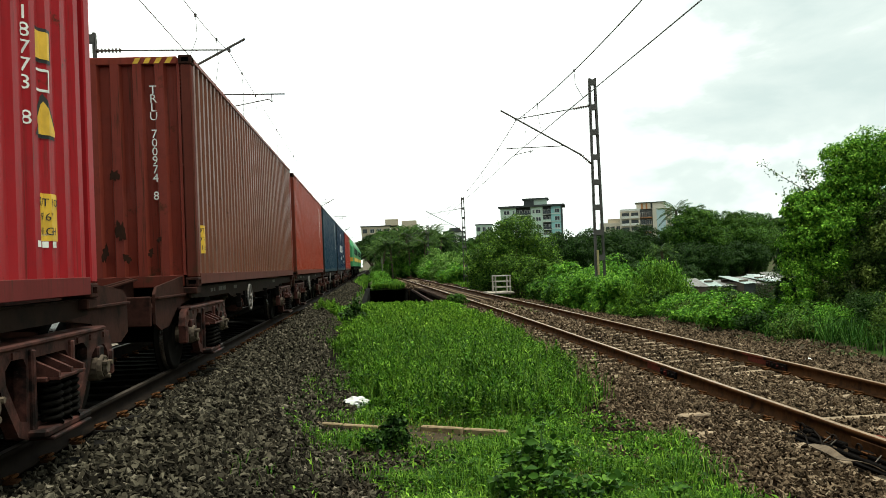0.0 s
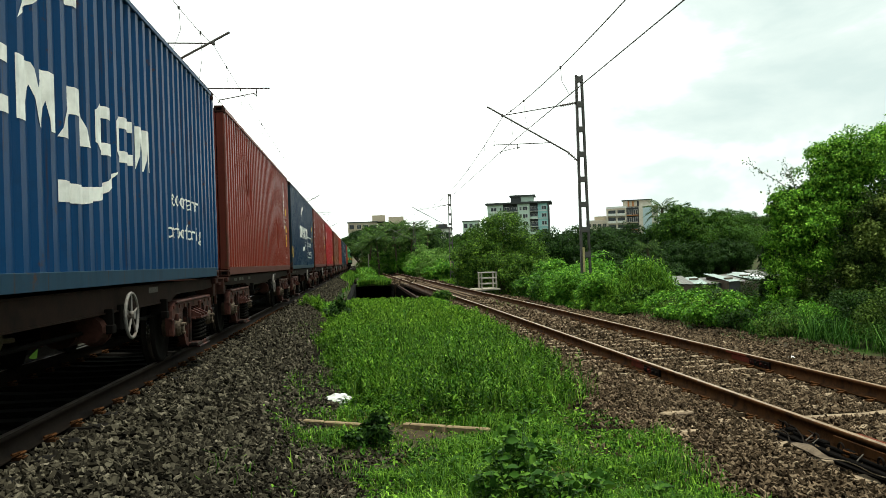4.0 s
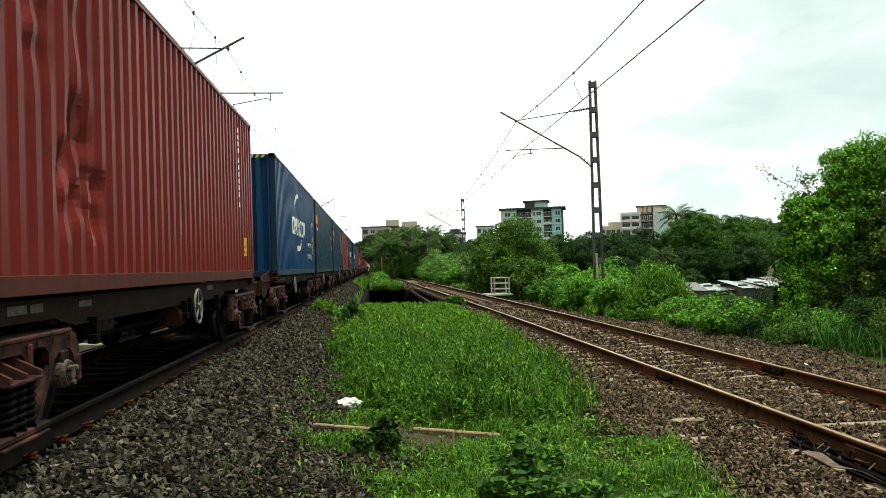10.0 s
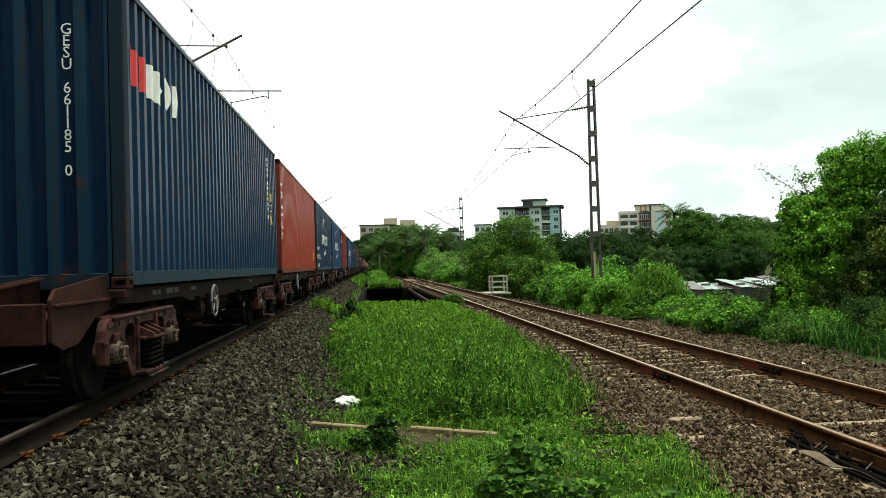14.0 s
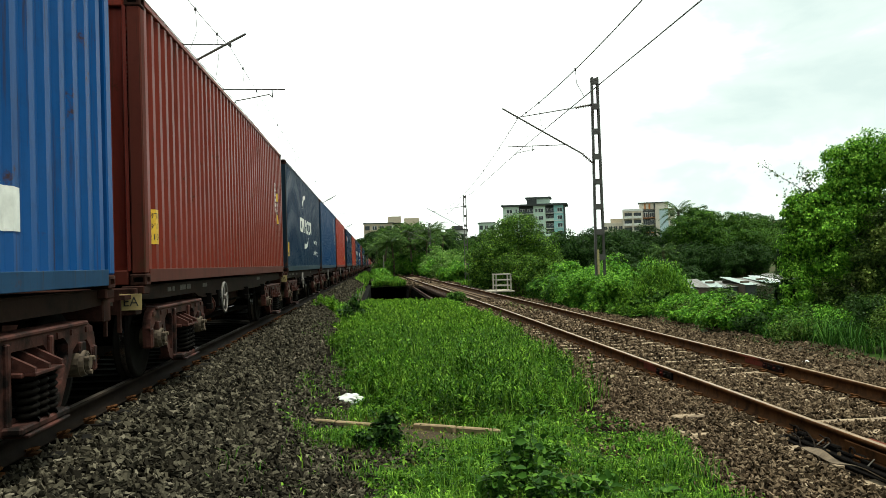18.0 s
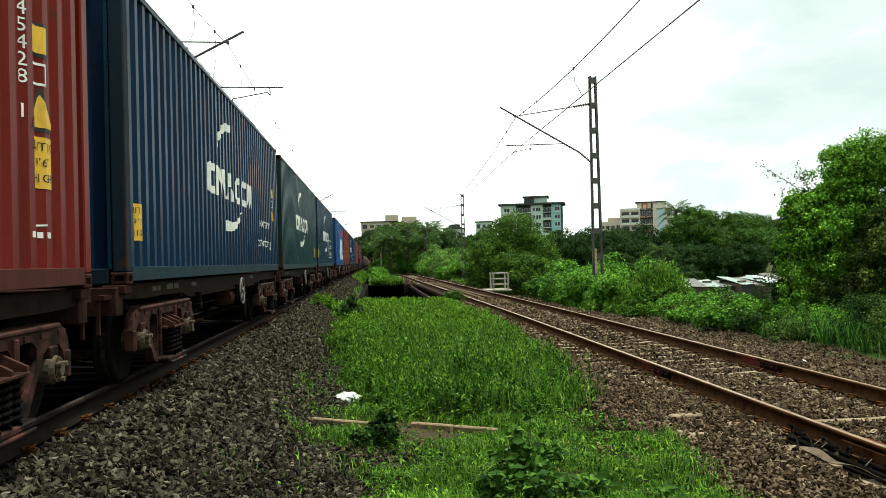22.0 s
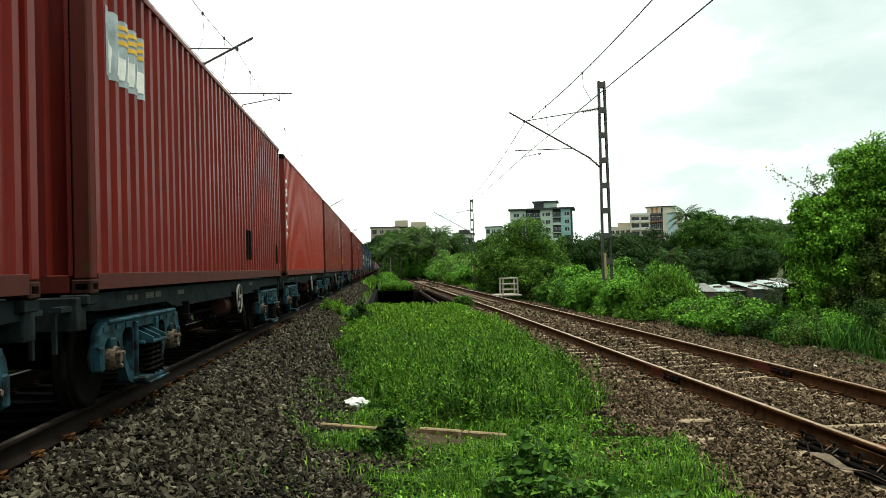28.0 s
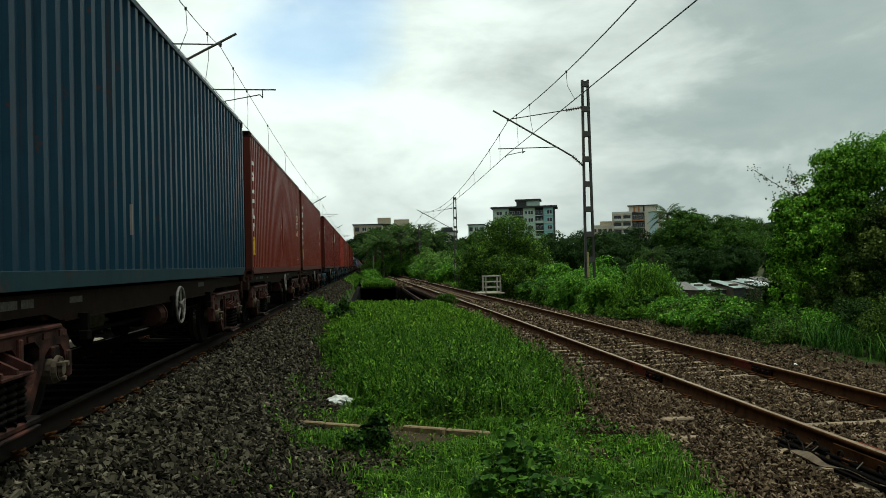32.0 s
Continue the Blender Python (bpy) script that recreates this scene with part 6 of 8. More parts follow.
def cloud(blobs, clumps, per, loose, seed_skin=0.35, lump=0.36, spare=0.10):
    """Leaf points on lumps that lie near the skin of some ellipsoids (x, y, z, rx, ry, rz), with hollows between the lumps."""
    bl = np.array(blobs, float)
    vol = bl[:, 3] * bl[:, 4] + bl[:, 4] * bl[:, 5] + bl[:, 3] * bl[:, 5]
    lumps_n = max(12, clumps // 4)
    pick = rng.choice(len(bl), lumps_n, p=vol / vol.sum())
    d = rng.normal(size=(lumps_n, 3))
    d[:, 2] += 0.2
    d /= np.linalg.norm(d, axis=1)[:, None]
    r = 0.82 - seed_skin * rng.random(lumps_n) ** 1.5 + 0.07 * rng.normal(size=lumps_n)
    c = bl[pick, :3] + d * r[:, None] * bl[pick, 3:]
    rad = lump * np.cbrt(bl[pick, 3:].prod(1)) * rng.uniform(0.45, 1.25, lumps_n)
    k = np.repeat(np.arange(lumps_n), max(4, clumps * per // lumps_n))
    e = rng.normal(size=(len(k), 3)) * 0.8 + d[k] * 0.7 + np.array([0, 0, 0.3])
    e /= np.linalg.norm(e, axis=1)[:, None] + 1e-9
    P = c[k] + e * (rad[k] * (1 - 0.35 * rng.random(len(k)) ** 2))[:, None] * np.array([1.0, 1.0, 0.75]) + rng.normal(size=(len(k), 3)) * loose * 0.35
    m = int(len(k) * spare)
    j = rng.choice(len(bl), m, p=vol / vol.sum())
    f = rng.normal(size=(m, 3))
    f /= np.linalg.norm(f, axis=1)[:, None]
    P = np.concatenate([P, bl[j, :3] + f * bl[j, 3:] * rng.uniform(0.3, 0.8, m)[:, None]])
    return P, np.concatenate([e, f]), c


def branches(base, tips, r0, lean=0.3):
    """A trunk that forks to the given tips."""
    bm = bmesh.new()
    base = Vector(base)
    mid = base.lerp(Vector(tips[0]), 0.4)
    mid.x, mid.y = base.x + lean * 0.3, base.y
    tube(bm, base, mid, r0, r0 * 0.72, 9)
    for t in tips:
        t = Vector(t)
        k = mid.lerp(t, 0.5) + Vector((0, 0, 0.12 * (t - mid).length))
        tube(bm, mid, k, r0 * 0.5, r0 * 0.32, 6)
        tube(bm, k, t, r0 * 0.32, r0 * 0.10, 5)
    return bm


def make_tree(name, label, category, base, blobs, clumps, per, loose, size, mat, r0=0.18, group="", up=0.35, long=1.7, skin=0.35):
    ob = thing(name, label, category, group, pose(*base))
    P, D, c = cloud(blobs, clumps, per, loose, skin)
    b = Vector(base)
    keep = P[:, 2] > -0.15
    me = leaf_mesh("crown", P[keep], size, M[mat], up, long, D[keep])
    put("crown", me, ob)
    tips = [tuple(c[i]) for i in rng.choice(len(c), 7, replace=False)]
    part("trunk", branches((0, 0, -0.3), tips, r0), M["bark"], ob)
    return ob


def far_tree(w, h, kind):
    """Crown shapes for trees in the distance, centred on their foot."""
    b = []
    for i in range(7):
        a = i * 2.4
        b.append((w * 0.28 * math.cos(a), w * 0.28 * math.sin(a), h * (0.48 + 0.26 * ((i * 0.37) % 1)), w * 0.26, w * 0.26, h * 0.24))
    b.append((0, 0, h * 0.8, w * 0.25, w * 0.25, h * 0.2))
    return b


TREES = {}
for i, (w, h, mat) in enumerate(((8, 7, "leaf_dark"), (9, 8, "leaf_deep"), (7, 9, "leaf_deep"), (10, 7, "leaf_autumn"))):
    TREES[i] = make_tree("tree", "dense broadleaf tree with a dark uneven crown", "tree", (60 + i * 9, 150, 0.5), far_tree(w, h, 0), 1500, 26, 0.22, 0.115, mat, 0.25, "trees in the background")


def near_z(x, y):
    return float(top_of(x, y))


def plant_far(i, x, y, top, turn=0.0, wide=1.0):
    """A copy of a background tree whose top reaches the height top."""
    z = near_z(x, y) - 0.1
    h = (7, 8, 9, 7)[i]
    k = (top - z) / h
    t = copy_thing(TREES[i], Matrix.Translation((x, y, z)) @ Matrix.Rotation(turn, 4, "Z") @ Matrix.Diagonal((wide * k, wide * k, k, 1)))
    return t


far_rows = [
    # behind the settlement
    (0, 19, 84, 3.9), (0, 23.5, 88, 4.2), (0, 27, 92, 4.2), (0, 31, 96, 4.6), (2, 35.3, 90, 6.6), (2, 38.7, 100, 7.0), (2, 42.0, 96, 6.2), (1, 46.5, 104, 5.7), (1, 51, 108, 5.6), (0, 56, 106, 5.0), (1, 61, 112, 5.6),
    (1, 66, 100, 4.8), (0, 22, 74, 1.4), (0, 26, 72, 1.0), (0, 30, 78, 2.3), (0, 36, 80, 2.2), (0, 42, 78, 1.8), (3, 47, 82, 3.0), (0, 52, 84, 3.2),
    (0, 15, 95, 3.4), (2, 12, 110, 4.2), (0, 17, 125, 4.4), (1, 70, 120, 6.4),
]
rise_rows = [
    # beyond the grassy rise
    (2, 1.8, 165, 8.6), (0, -0.2, 158, 7.3), (0, 3.4, 152, 7.4), (0, 5.6, 146, 6.6), (0, 9.4, 150, 6.9), (0, 12.6, 150, 6.2), (0, 6.5, 158, 7.9), (2, 10.5, 150, 7.2), (1, 4.0, 178, 8.4), (0, 14, 160, 7.0), (0, 20, 165, 6.4), (1, 27, 170, 5.8), (2, -12, 260, 8.5), (0, -20, 300, 9.5), (2, 8, 250, 9.0), (0, 18, 260, 9.0), (1, 30, 250, 7.0), (0, 42, 240, 5.6), (0, 54, 230, 5.4), (2, 64, 230, 6.0), (1, 80, 240, 7.0), (0, 95, 230, 7.4), (2, 110, 240, 8.5), (0, 125, 240, 10.0), (1, 140, 240, 10.5),
    (1, -9.5, 180, 6.5), (0, -14, 150, 6.0), (2, -18, 210, 8.0),
]
for k, (i, x, y, top) in enumerate(far_rows + rise_rows):
    plant_far(i, x, y, top, k * 1.3, 0.9 + 0.25 * ((k * 0.61) % 1))


def make_palm(label, x, y, top, lean, fr=2.6, nf=24):
    z0 = near_z(x, y)
    ob = thing("palm_tree", label, "palm tree", "coconut palms", pose(x, y, z0))
    h = top - z0 - fr * 0.35
    bm = bmesh.new()
    pts = [(lean * (k / 6) ** 2, 0, -0.3 + (h + 0.3) * k / 6) for k in range(7)]
    for a, b in zip(pts, pts[1:]):
        tube(bm, a, b, 0.17 - 0.012 * a[2] / max(h, 1) * 6, 0.15, 7)
    part("trunk", bm, M["bark"], ob)
    head = np.array(pts[-1])
    for f in range(nf):
        az = f * 2.399
        el = 1.15 - 1.7 * (f / nf)
        V, F = [], []
        n = 25
        for k in range(n):
            t = k / (n - 1)
            r = fr * t
            c = head + np.array([math.cos(az) * r * math.cos(el * (1 - 0.2 * t)), math.sin(az) * r * math.cos(el * (1 - 0.2 * t)), r * math.sin(el) - 0.42 * fr * t * t])
            sd = np.array([-math.sin(az), math.cos(az), 0])
            ll = fr * 0.30 * math.sin(math.pi * (0.12 + 0.83 * t))
            for s in (-1, 1):
                b = len(V)
                tip = c + sd * s * ll * 0.8 + np.array([math.cos(az), math.sin(az), 0]) * ll * 0.45 + np.array([0, 0, -ll * 0.5])
                w = np.array([math.cos(az), math.sin(az), 0]) * fr * 0.011
                V += [c - w, c + w, tip + w * 0.3, tip - w * 0.3]
                F.append((b, b + 1, b + 2, b + 3))
        put("frond", mesh_np("frond", V, F, (M["leaf_palm"],)), ob)


M["leaf_palm"] = leaf("palm_fronds", (0.014, 0.030, 0.011), (0.048, 0.088, 0.028), (0.15, 0.20, 0.08))
for x, y, top, ln in ((6.2, 132, 7.4, -0.6), (8.4, 128, 7.0, -0.5), (1.4, 140, 6.4, 0.4), (10.4, 136, 6.5, 0.5), (6.8, 142, 7.7, -0.6), (1.0, 126, 5.0, 0.6), (0.2, 134, 4.6, -0.3), (3.6, 130, 7.0, 0.3), (4.9, 137, 7.5, 0.5), (2.5, 126, 5.6, -0.3), (9.7, 143, 7.8, 0.3), (7.3, 125, 5.4, 0.2), (5.2, 126, 5.0, -0.2), (33.6, 92, 7.0, 0.4), (36.5, 96, 6.0, -0.4), (25.4, 72, 2.1, -0.3)):
    make_palm("tall coconut palm with drooping feathery fronds" if top > 2 else "young coconut palm with spreading fronds", x, y, top, ln, 2.9 if y > 100 else 2.3 if y > 80 else 1.5)

# the round tree beside the bridge
make_tree("tree", "broad olive-green tree with a rounded crown beside the railway bridge", "tree", (10.2, 61, -3.3),
          [(0.1, 0, 6.35, 2.1, 2.2, 1.45), (-1.3, 0.2, 5.5, 1.7, 1.9, 1.3), (-2.75, -0.2, 4.2, 1.2, 1.5, 1.3), (1.75, 0.3, 5.3, 1.55, 2.0, 1.35), (-1.75, -0.4, 4.75, 1.55, 2.0, 1.35), (2.35, 0.4, 3.6, 1.5, 1.9, 1.4), (-2.3, 0, 3.2, 1.35, 1.6, 1.3), (0.0, -1.2, 3.5, 2.6, 2.2, 1.5), (2.9, 0.5, 2.2, 1.1, 1.5, 1.3), (-2.6, 0, 1.9, 1.1, 1.5, 1.2), (0.4, 0.2, 1.9, 2.4, 1.8, 1.3)],
          2600, 30, 0.2, 0.078, "leaf_round", 0.24)



def bush(label, x, y, w, h, n, size, mat, deep=1.0, cat="bush", group="bushes along the line"):
    bl = [(0, 0, h * 0.45, w * 0.5, w * 0.5 * deep, h * 0.5), (-w * 0.28, 0.1, h * 0.3, w * 0.3, w * 0.35 * deep, h * 0.33), (w * 0.3, -0.1, h * 0.32, w * 0.3, w * 0.35 * deep, h * 0.36), (w * 0.05, -w * 0.2, h * 0.66, w * 0.24, w * 0.24, h * 0.28)]
    return make_tree("bush", label, cat, (x, y, near_z(x, y)), bl, int(n * 2.2) // 18, 18, 0.10 * (w ** 0.5), size * 0.64, mat, 0.05, group, 0.4, 1.6, 0.5)


fresh = "leafy fresh green bush at the edge of the ballast"
bank_bushes = ((8.3, 36.5, 2.2, 1.9, 3000, 0.12, "leaf_bush"), (9.6, 34.0, 2.4, 2.2, 3200, 0.12, "leaf_bush"), (8.0, 39.0, 2.0, 1.3, 2000, 0.12, "leaf_mid"), (10.6, 31.5, 2.4, 2.3, 2800, 0.11, "leaf_bush"),
                              (9.0, 26.4, 1.7, 0.8, 2400, 0.095, "leaf_deep"), (9.2, 22.8, 1.9, 0.7, 2600, 0.085, "leaf_bush"), (10.3, 24.6, 2.2, 0.9, 2600, 0.09, "leaf_deep"), (8.9, 19.8, 1.7, 0.8, 2400, 0.075, "leaf_bush"))
slope_bushes = ((12.3, 27.6, 2.4, 1.25, 2600, 0.12, "leaf_bush"), (14.0, 30.5, 2.8, 2.2, 2600, 0.13, "leaf_mid"), (12.0, 35.0, 3.0, 2.4, 2400, 0.14, "leaf_bush"), (16.5, 36.0, 3.4, 1.3, 2200, 0.16, "leaf_bush"), (19.0, 43.0, 3.6, 1.1, 2200, 0.18, "leaf_bush"), (22.5, 47.0, 3.6, 1.0, 2000, 0.18, "leaf_mid"), (15.0, 42.0, 3.4, 3.3, 2200, 0.18, "leaf_mid"),
                              (10.9, 20.6, 1.8, 1.4, 2200, 0.085, "leaf_olive"), (9.6, 17.4, 1.4, 0.7, 1800, 0.07, "leaf_bush"), (8.35, 32.6, 2.9, 1.65, 6000, 0.085, "leaf_bush"), (8.7, 29.6, 1.5, 0.75, 2400, 0.08, "leaf_deep"), (7.95, 28.4, 1.6, 1.45, 3600, 0.085, "leaf_bush"), (7.65, 30.8, 1.5, 1.45, 3600, 0.085, "leaf_bush"), (7.45, 33.4, 1.5, 1.3, 3000, 0.09, "leaf_mid"), (3.55, 37.4, 0.9, 0.5, 1500, 0.07, "leaf_deep"))
for x, y, w, h, n, sz, mt in bank_bushes + slope_bushes:
    bush(fresh if mt == "leaf_bush" else "tangled dark green bush on the bank", x, y, w, h, n, sz, mt)
for k in range(5, 26):
    y = 13.5 + 0.62 * k
    x = 9.15 + 0.45 * math.sin(k * 2.7) + 0.02 * k
    w, h = 1.1 + 0.5 * ((k * 0.43) % 1), 0.38 + 0.45 * ((k * 0.71) % 1)
    bush("low creeper heaped over the edge of the bank", x, y, w, h, 1500, 0.045 + 0.0012 * k + 0.01 * (k % 3), ("leaf_bush", "leaf_olive", "leaf_deep", "leaf_bush", "leaf_dark")[k % 5], 1.2)
for x, y, w, h, mt in ((9.9, 13.4, 1.3, 0.9, "leaf_dark"), (10.0, 14.8, 1.4, 1.2, "leaf_olive"), (9.9, 16.3, 1.3, 1.1, "leaf_dark"), (10.9, 15.4, 2.0, 1.5, "leaf_dark"), (12.2, 15.0, 2.2, 2.0, "leaf_dark"), (10.8, 13.9, 1.8, 1.3, "leaf_dark"), (10.4, 17.2, 1.4, 1.0, "leaf_olive"), (11.2, 22.2, 1.8, 1.5, "leaf_dark"), (10.0, 19.2, 1.3, 0.9, "leaf_olive")):
    bush("tangled dull shrub at the foot of the thicket", x, y, w, h, 4200, 0.045, mt)
for k in range(16):
    x, y = 6.7 + (k * 0.77) % 3.4 + max(0, k - 6) * 0.12, 76 + k * 3.1
    bush("creeper-covered shrub on the cutting side", x + 1.3 + bend(y), y, 4.2, 2.0 + (k * 0.53) % 1.5 + k * 0.06, 1900, 0.22, ("leaf_bush", "leaf_far", "leaf_far")[k % 3])
for k in range(22):
    y = 100 + (k * 7.3) % 34
    x = 0.9 + 0.42 * k + 0.4 * math.sin(k * 3.3)
    if x < 7.4 and y < 126:
        y = 127 + 0.3 * k
    bush("creeper-covered shrub under the palms", x, y, 4.0, 2.2 + 2.2 * ((k * 0.37) % 1), 1700, 0.24, ("leaf_far", "leaf_bush", "leaf_far", "leaf_mid")[k % 4])
for k in range(7):
    y = 76.5 + k * 6.0
    bush("low shrub on the grassy rise between the tracks", 0.4 + 0.25 * math.sin(k * 2.2), y, 1.9, 0.45 + 0.06 * k, 900, 0.13, "leaf_bush")

# vine-covered thicket beside the empty track
vine = thing("vine_thicket", "tall thicket overgrown with bright green vines", "thicket", "", pose(12.86, 18.5, -1.40))
VB = [(-1.0, 0.3, 4.55, 0.85, 0.9, 0.85), (-1.75, 0.3, 4.35, 0.55, 0.8, 0.75), (-2.1, 0.4, 3.65, 0.55, 0.7, 0.75), (-2.6, 0.5, 3.3, 0.5, 0.6, 0.7), (-2.95, 0.5, 3.4, 0.32, 0.5, 0.45), (-2.85, 0.5, 2.5, 0.5, 0.6, 0.95), (-3.05, 0.5, 1.5, 0.45, 0.6, 0.85), (-2.3, 0.1, 2.6, 0.55, 0.6, 1.1), (-1.55, 0.0, 3.5, 0.65, 0.6, 0.7), (-3.25, 0.5, 0.8, 0.4, 0.5, 0.6), (0.6, 0.3, 4.9, 1.3, 1.2, 0.9), (2.6, 0.3, 5.0, 1.6, 1.5, 1.2)]
P, D, C = cloud(VB, 2900, 36, 0.10, 0.3, 0.30)
put("vine_leaves", leaf_mesh("vine_leaves", P, 0.042, M["leaf_vine"], 0.15, 1.45, D, 0.22, 0.7, 0.9), vine, None, "broad bright vine leaves")
# olive shrub low on the thicket, its leaf colour darkened for shade
VO = [(-1.15, -0.5, 2.9, 0.75, 0.7, 0.95), (-1.7, -0.5, 2.0, 0.65, 0.6, 1.05), (-1.1, -0.7, 1.6, 0.75, 0.6, 1.15), (-2.25, -0.3, 1.2, 0.55, 0.6, 0.85), (-1.5, -0.7, 0.7, 0.85, 0.6, 0.65), (-2.75, -0.1, 0.8, 0.55, 0.5, 0.65), (-0.2, -0.6, 2.4, 1.1, 0.8, 1.7), (1.5, -0.6, 2.6, 1.5, 1.1, 2.0)]
P, D, C = cloud(VO, 2400, 32, 0.10, 0.4, 0.30)
ok = P[:, 2] > 0
put("shrub_leaves", leaf_mesh("shrub_leaves", P[ok], 0.036, M["leaf_thicket"], 0.3, 1.6, D[ok], 0.18, 0.9), vine, None, "small dull olive leaves, darkened for shade")
# paler leaves in small patches, in place of sunlight
VS = [(-1.15, -1.05, 3.3, 0.42, 0.28, 0.35), (-1.6, -0.95, 2.7, 0.35, 0.28, 0.42), (-2.0, -0.75, 1.8, 0.3, 0.28, 0.42), (-1.2, -1.2, 2.2, 0.3, 0.2, 0.35)]
P, D, C3 = cloud(VS, 260, 18, 0.10, 0.6, 0.5)
put("pale_leaves", leaf_mesh("pale_leaves", P, 0.042, M["leaf_pale"], 0.3, 1.6, D, 0.18, 0.9), vine, None, "pale yellowish leaves with sunlight put into their colour")
# inner leaves coloured dark, in place of the shade inside
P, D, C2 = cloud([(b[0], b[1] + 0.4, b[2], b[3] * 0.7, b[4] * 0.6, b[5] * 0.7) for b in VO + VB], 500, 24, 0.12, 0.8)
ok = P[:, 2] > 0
put("inner_leaves", leaf_mesh("inner_leaves", P[ok], 0.10, M["leaf_dark"], 0.3, 1.6, D[ok]), vine, None, "dark inner leaves that stand for shade in the thicket")
tw = []
for k in range(16):
    base = np.array([-2.3, 0.6, 3.25]) + rng.normal(size=3) * 0.25
    tip = np.array([-2.7, 0.7, 3.9]) + rng.normal(size=3) * np.array([0.28, 0.3, 0.35])
    tw.append((base, tip))
PT = np.concatenate([b + (t - b) * rng.uniform(0.15, 1.05, 80)[:, None] + rng.normal(size=(80, 3)) * 0.07 for b, t in tw])
put("twig_leaves", leaf_mesh("twig_leaves", PT, 0.045, M["leaf_olive"], 0.3, 1.6), vine)
bm = bmesh.new()
for b, t in tw:
    tube(bm, b, t, 0.012, 0.005, 4)
part("twig_tangle", bm, M["bark"], vine)
tips = [tuple(C[i]) for i in rng.choice(len(C), 10, replace=False)]
part("stem", branches((0.4, 0.3, -0.2), tips, 0.11), M["bark"], vine)
# trees behind the thicket, in dark leaves that hold their shade
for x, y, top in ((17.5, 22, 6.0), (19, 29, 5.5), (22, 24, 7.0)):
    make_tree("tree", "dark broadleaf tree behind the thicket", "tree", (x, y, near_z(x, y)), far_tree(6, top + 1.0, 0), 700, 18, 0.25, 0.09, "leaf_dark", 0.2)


def blades(name, P, h, w, material, label, lean=0.35, cat="grass"):
    """Grass: bent tapering blades, one joined sward."""
    n = len(P)
    az = rng.uniform(0, 2 * math.pi, n)
    hh = h * rng.uniform(0.5, 1.25, n)
    d = np.stack([np.cos(az), np.sin(az), np.zeros(n)], 1)
    s = np.stack([-np.sin(az), np.cos(az), np.zeros(n)], 1) * (w * rng.uniform(0.6, 1.3, n))[:, None]
    le = (lean * rng.uniform(0.1, 1.2, n) * hh)[:, None]
    b = np.column_stack([P, top_of(P[:, 0], P[:, 1]) - 0.02])
    m = b + d * le * 0.35 + np.array([0, 0, 1]) * (hh * 0.6)[:, None]
    t = b + d * le * 1.1 + np.array([0, 0, 1]) * (hh * np.clip(1.0 - 0.5 * le[:, 0] / hh, 0.4, 1))[:, None]
    V = np.stack([b - s, b + s, m + s * 0.8, m - s * 0.8, t + s * 0.12, t - s * 0.12], 1).reshape(-1, 3)
    i = 6 * np.arange(n)[:, None]
    F = np.concatenate([i + np.array([0, 1, 2, 3]), i + np.array([3, 2, 4, 5])], 0)
    tagged(new(name, mesh_np(name, V, F, (material,))), label, cat, kind="stuff")


def area(x0, x1, y0, y1, d, edge=0.0):
    n = int((x1 - x0) * (y1 - y0) * d)
    P = np.stack([rng.uniform(x0, x1, n), rng.uniform(y0, y1, n)], 1)
    wob = 0.22 * np.sin(P[:, 1] * 0.9) + 0.16 * np.sin(P[:, 1] * 2.3 + 1) + 0.12 * rng.normal(size=n)
    ok = (P[:, 0] > x0 + 0.12 + edge * wob) & (P[:, 0] < x1 - 0.15 + edge * wob * 1.2)
    return P[ok]


def weed_stand(name, P, h, k, size, material, label, wide=0.2):
    """Upright leafy weeds: every plant a thin stem with k narrow drooping leaves round it."""
    n = len(P)
    h = h * rng.uniform(0.65, 1.2, n)
    size = np.broadcast_to(size, (n,))
    base = np.column_stack([P, top_of(P[:, 0], P[:, 1]) - 0.02])
    lean = rng.normal(size=(n, 3)) * 0.16
    lean[:, 2] = 1.0
    tip = base + lean * h[:, None]
    i = np.repeat(np.arange(n), k)
    u = np.tile(np.linspace(0.22, 1.0, k), n) + rng.uniform(-0.03, 0.03, n * k)
    az = np.tile(np.arange(k) * 2.4, n) + np.repeat(rng.uniform(0, 6.28, n), k)
    rise = 0.45 + 0.6 * u + rng.normal(size=n * k) * 0.2
    d = np.stack([np.cos(az) * np.cos(rise), np.sin(az) * np.cos(rise), np.sin(rise)], 1)
    a = np.stack([-np.sin(az), np.cos(az), rng.normal(size=n * k) * 0.25], 1)
    l = (size[i] * rng.uniform(0.7, 1.3, n * k) * (1.25 - 0.5 * u))[:, None]
    q = base[i] + (tip - base)[i] * u[:, None]
    down = np.array([0, 0, -1.0])
    V = np.stack([q, q + d * l * 0.5 + a * l * wide, q + d * l + down * l * 0.30, q + d * l * 0.5 - a * l * wide], 1).reshape(-1, 3)
    F = np.arange(4 * n * k).reshape(-1, 4)
    sd = np.stack([np.cos(az[::k]), np.sin(az[::k]), np.zeros(n)], 1) * 0.004
    S = np.stack([base - sd, base + sd, tip + sd * 0.5, tip - sd * 0.5], 1).reshape(-1, 3)
    V, F = np.concatenate([V, S]), np.concatenate([F, 4 * n * k + np.arange(4 * n).reshape(-1, 4)])
    tagged(new(name, mesh_np(name, V, F, (material,))), label, "weeds", kind="stuff")


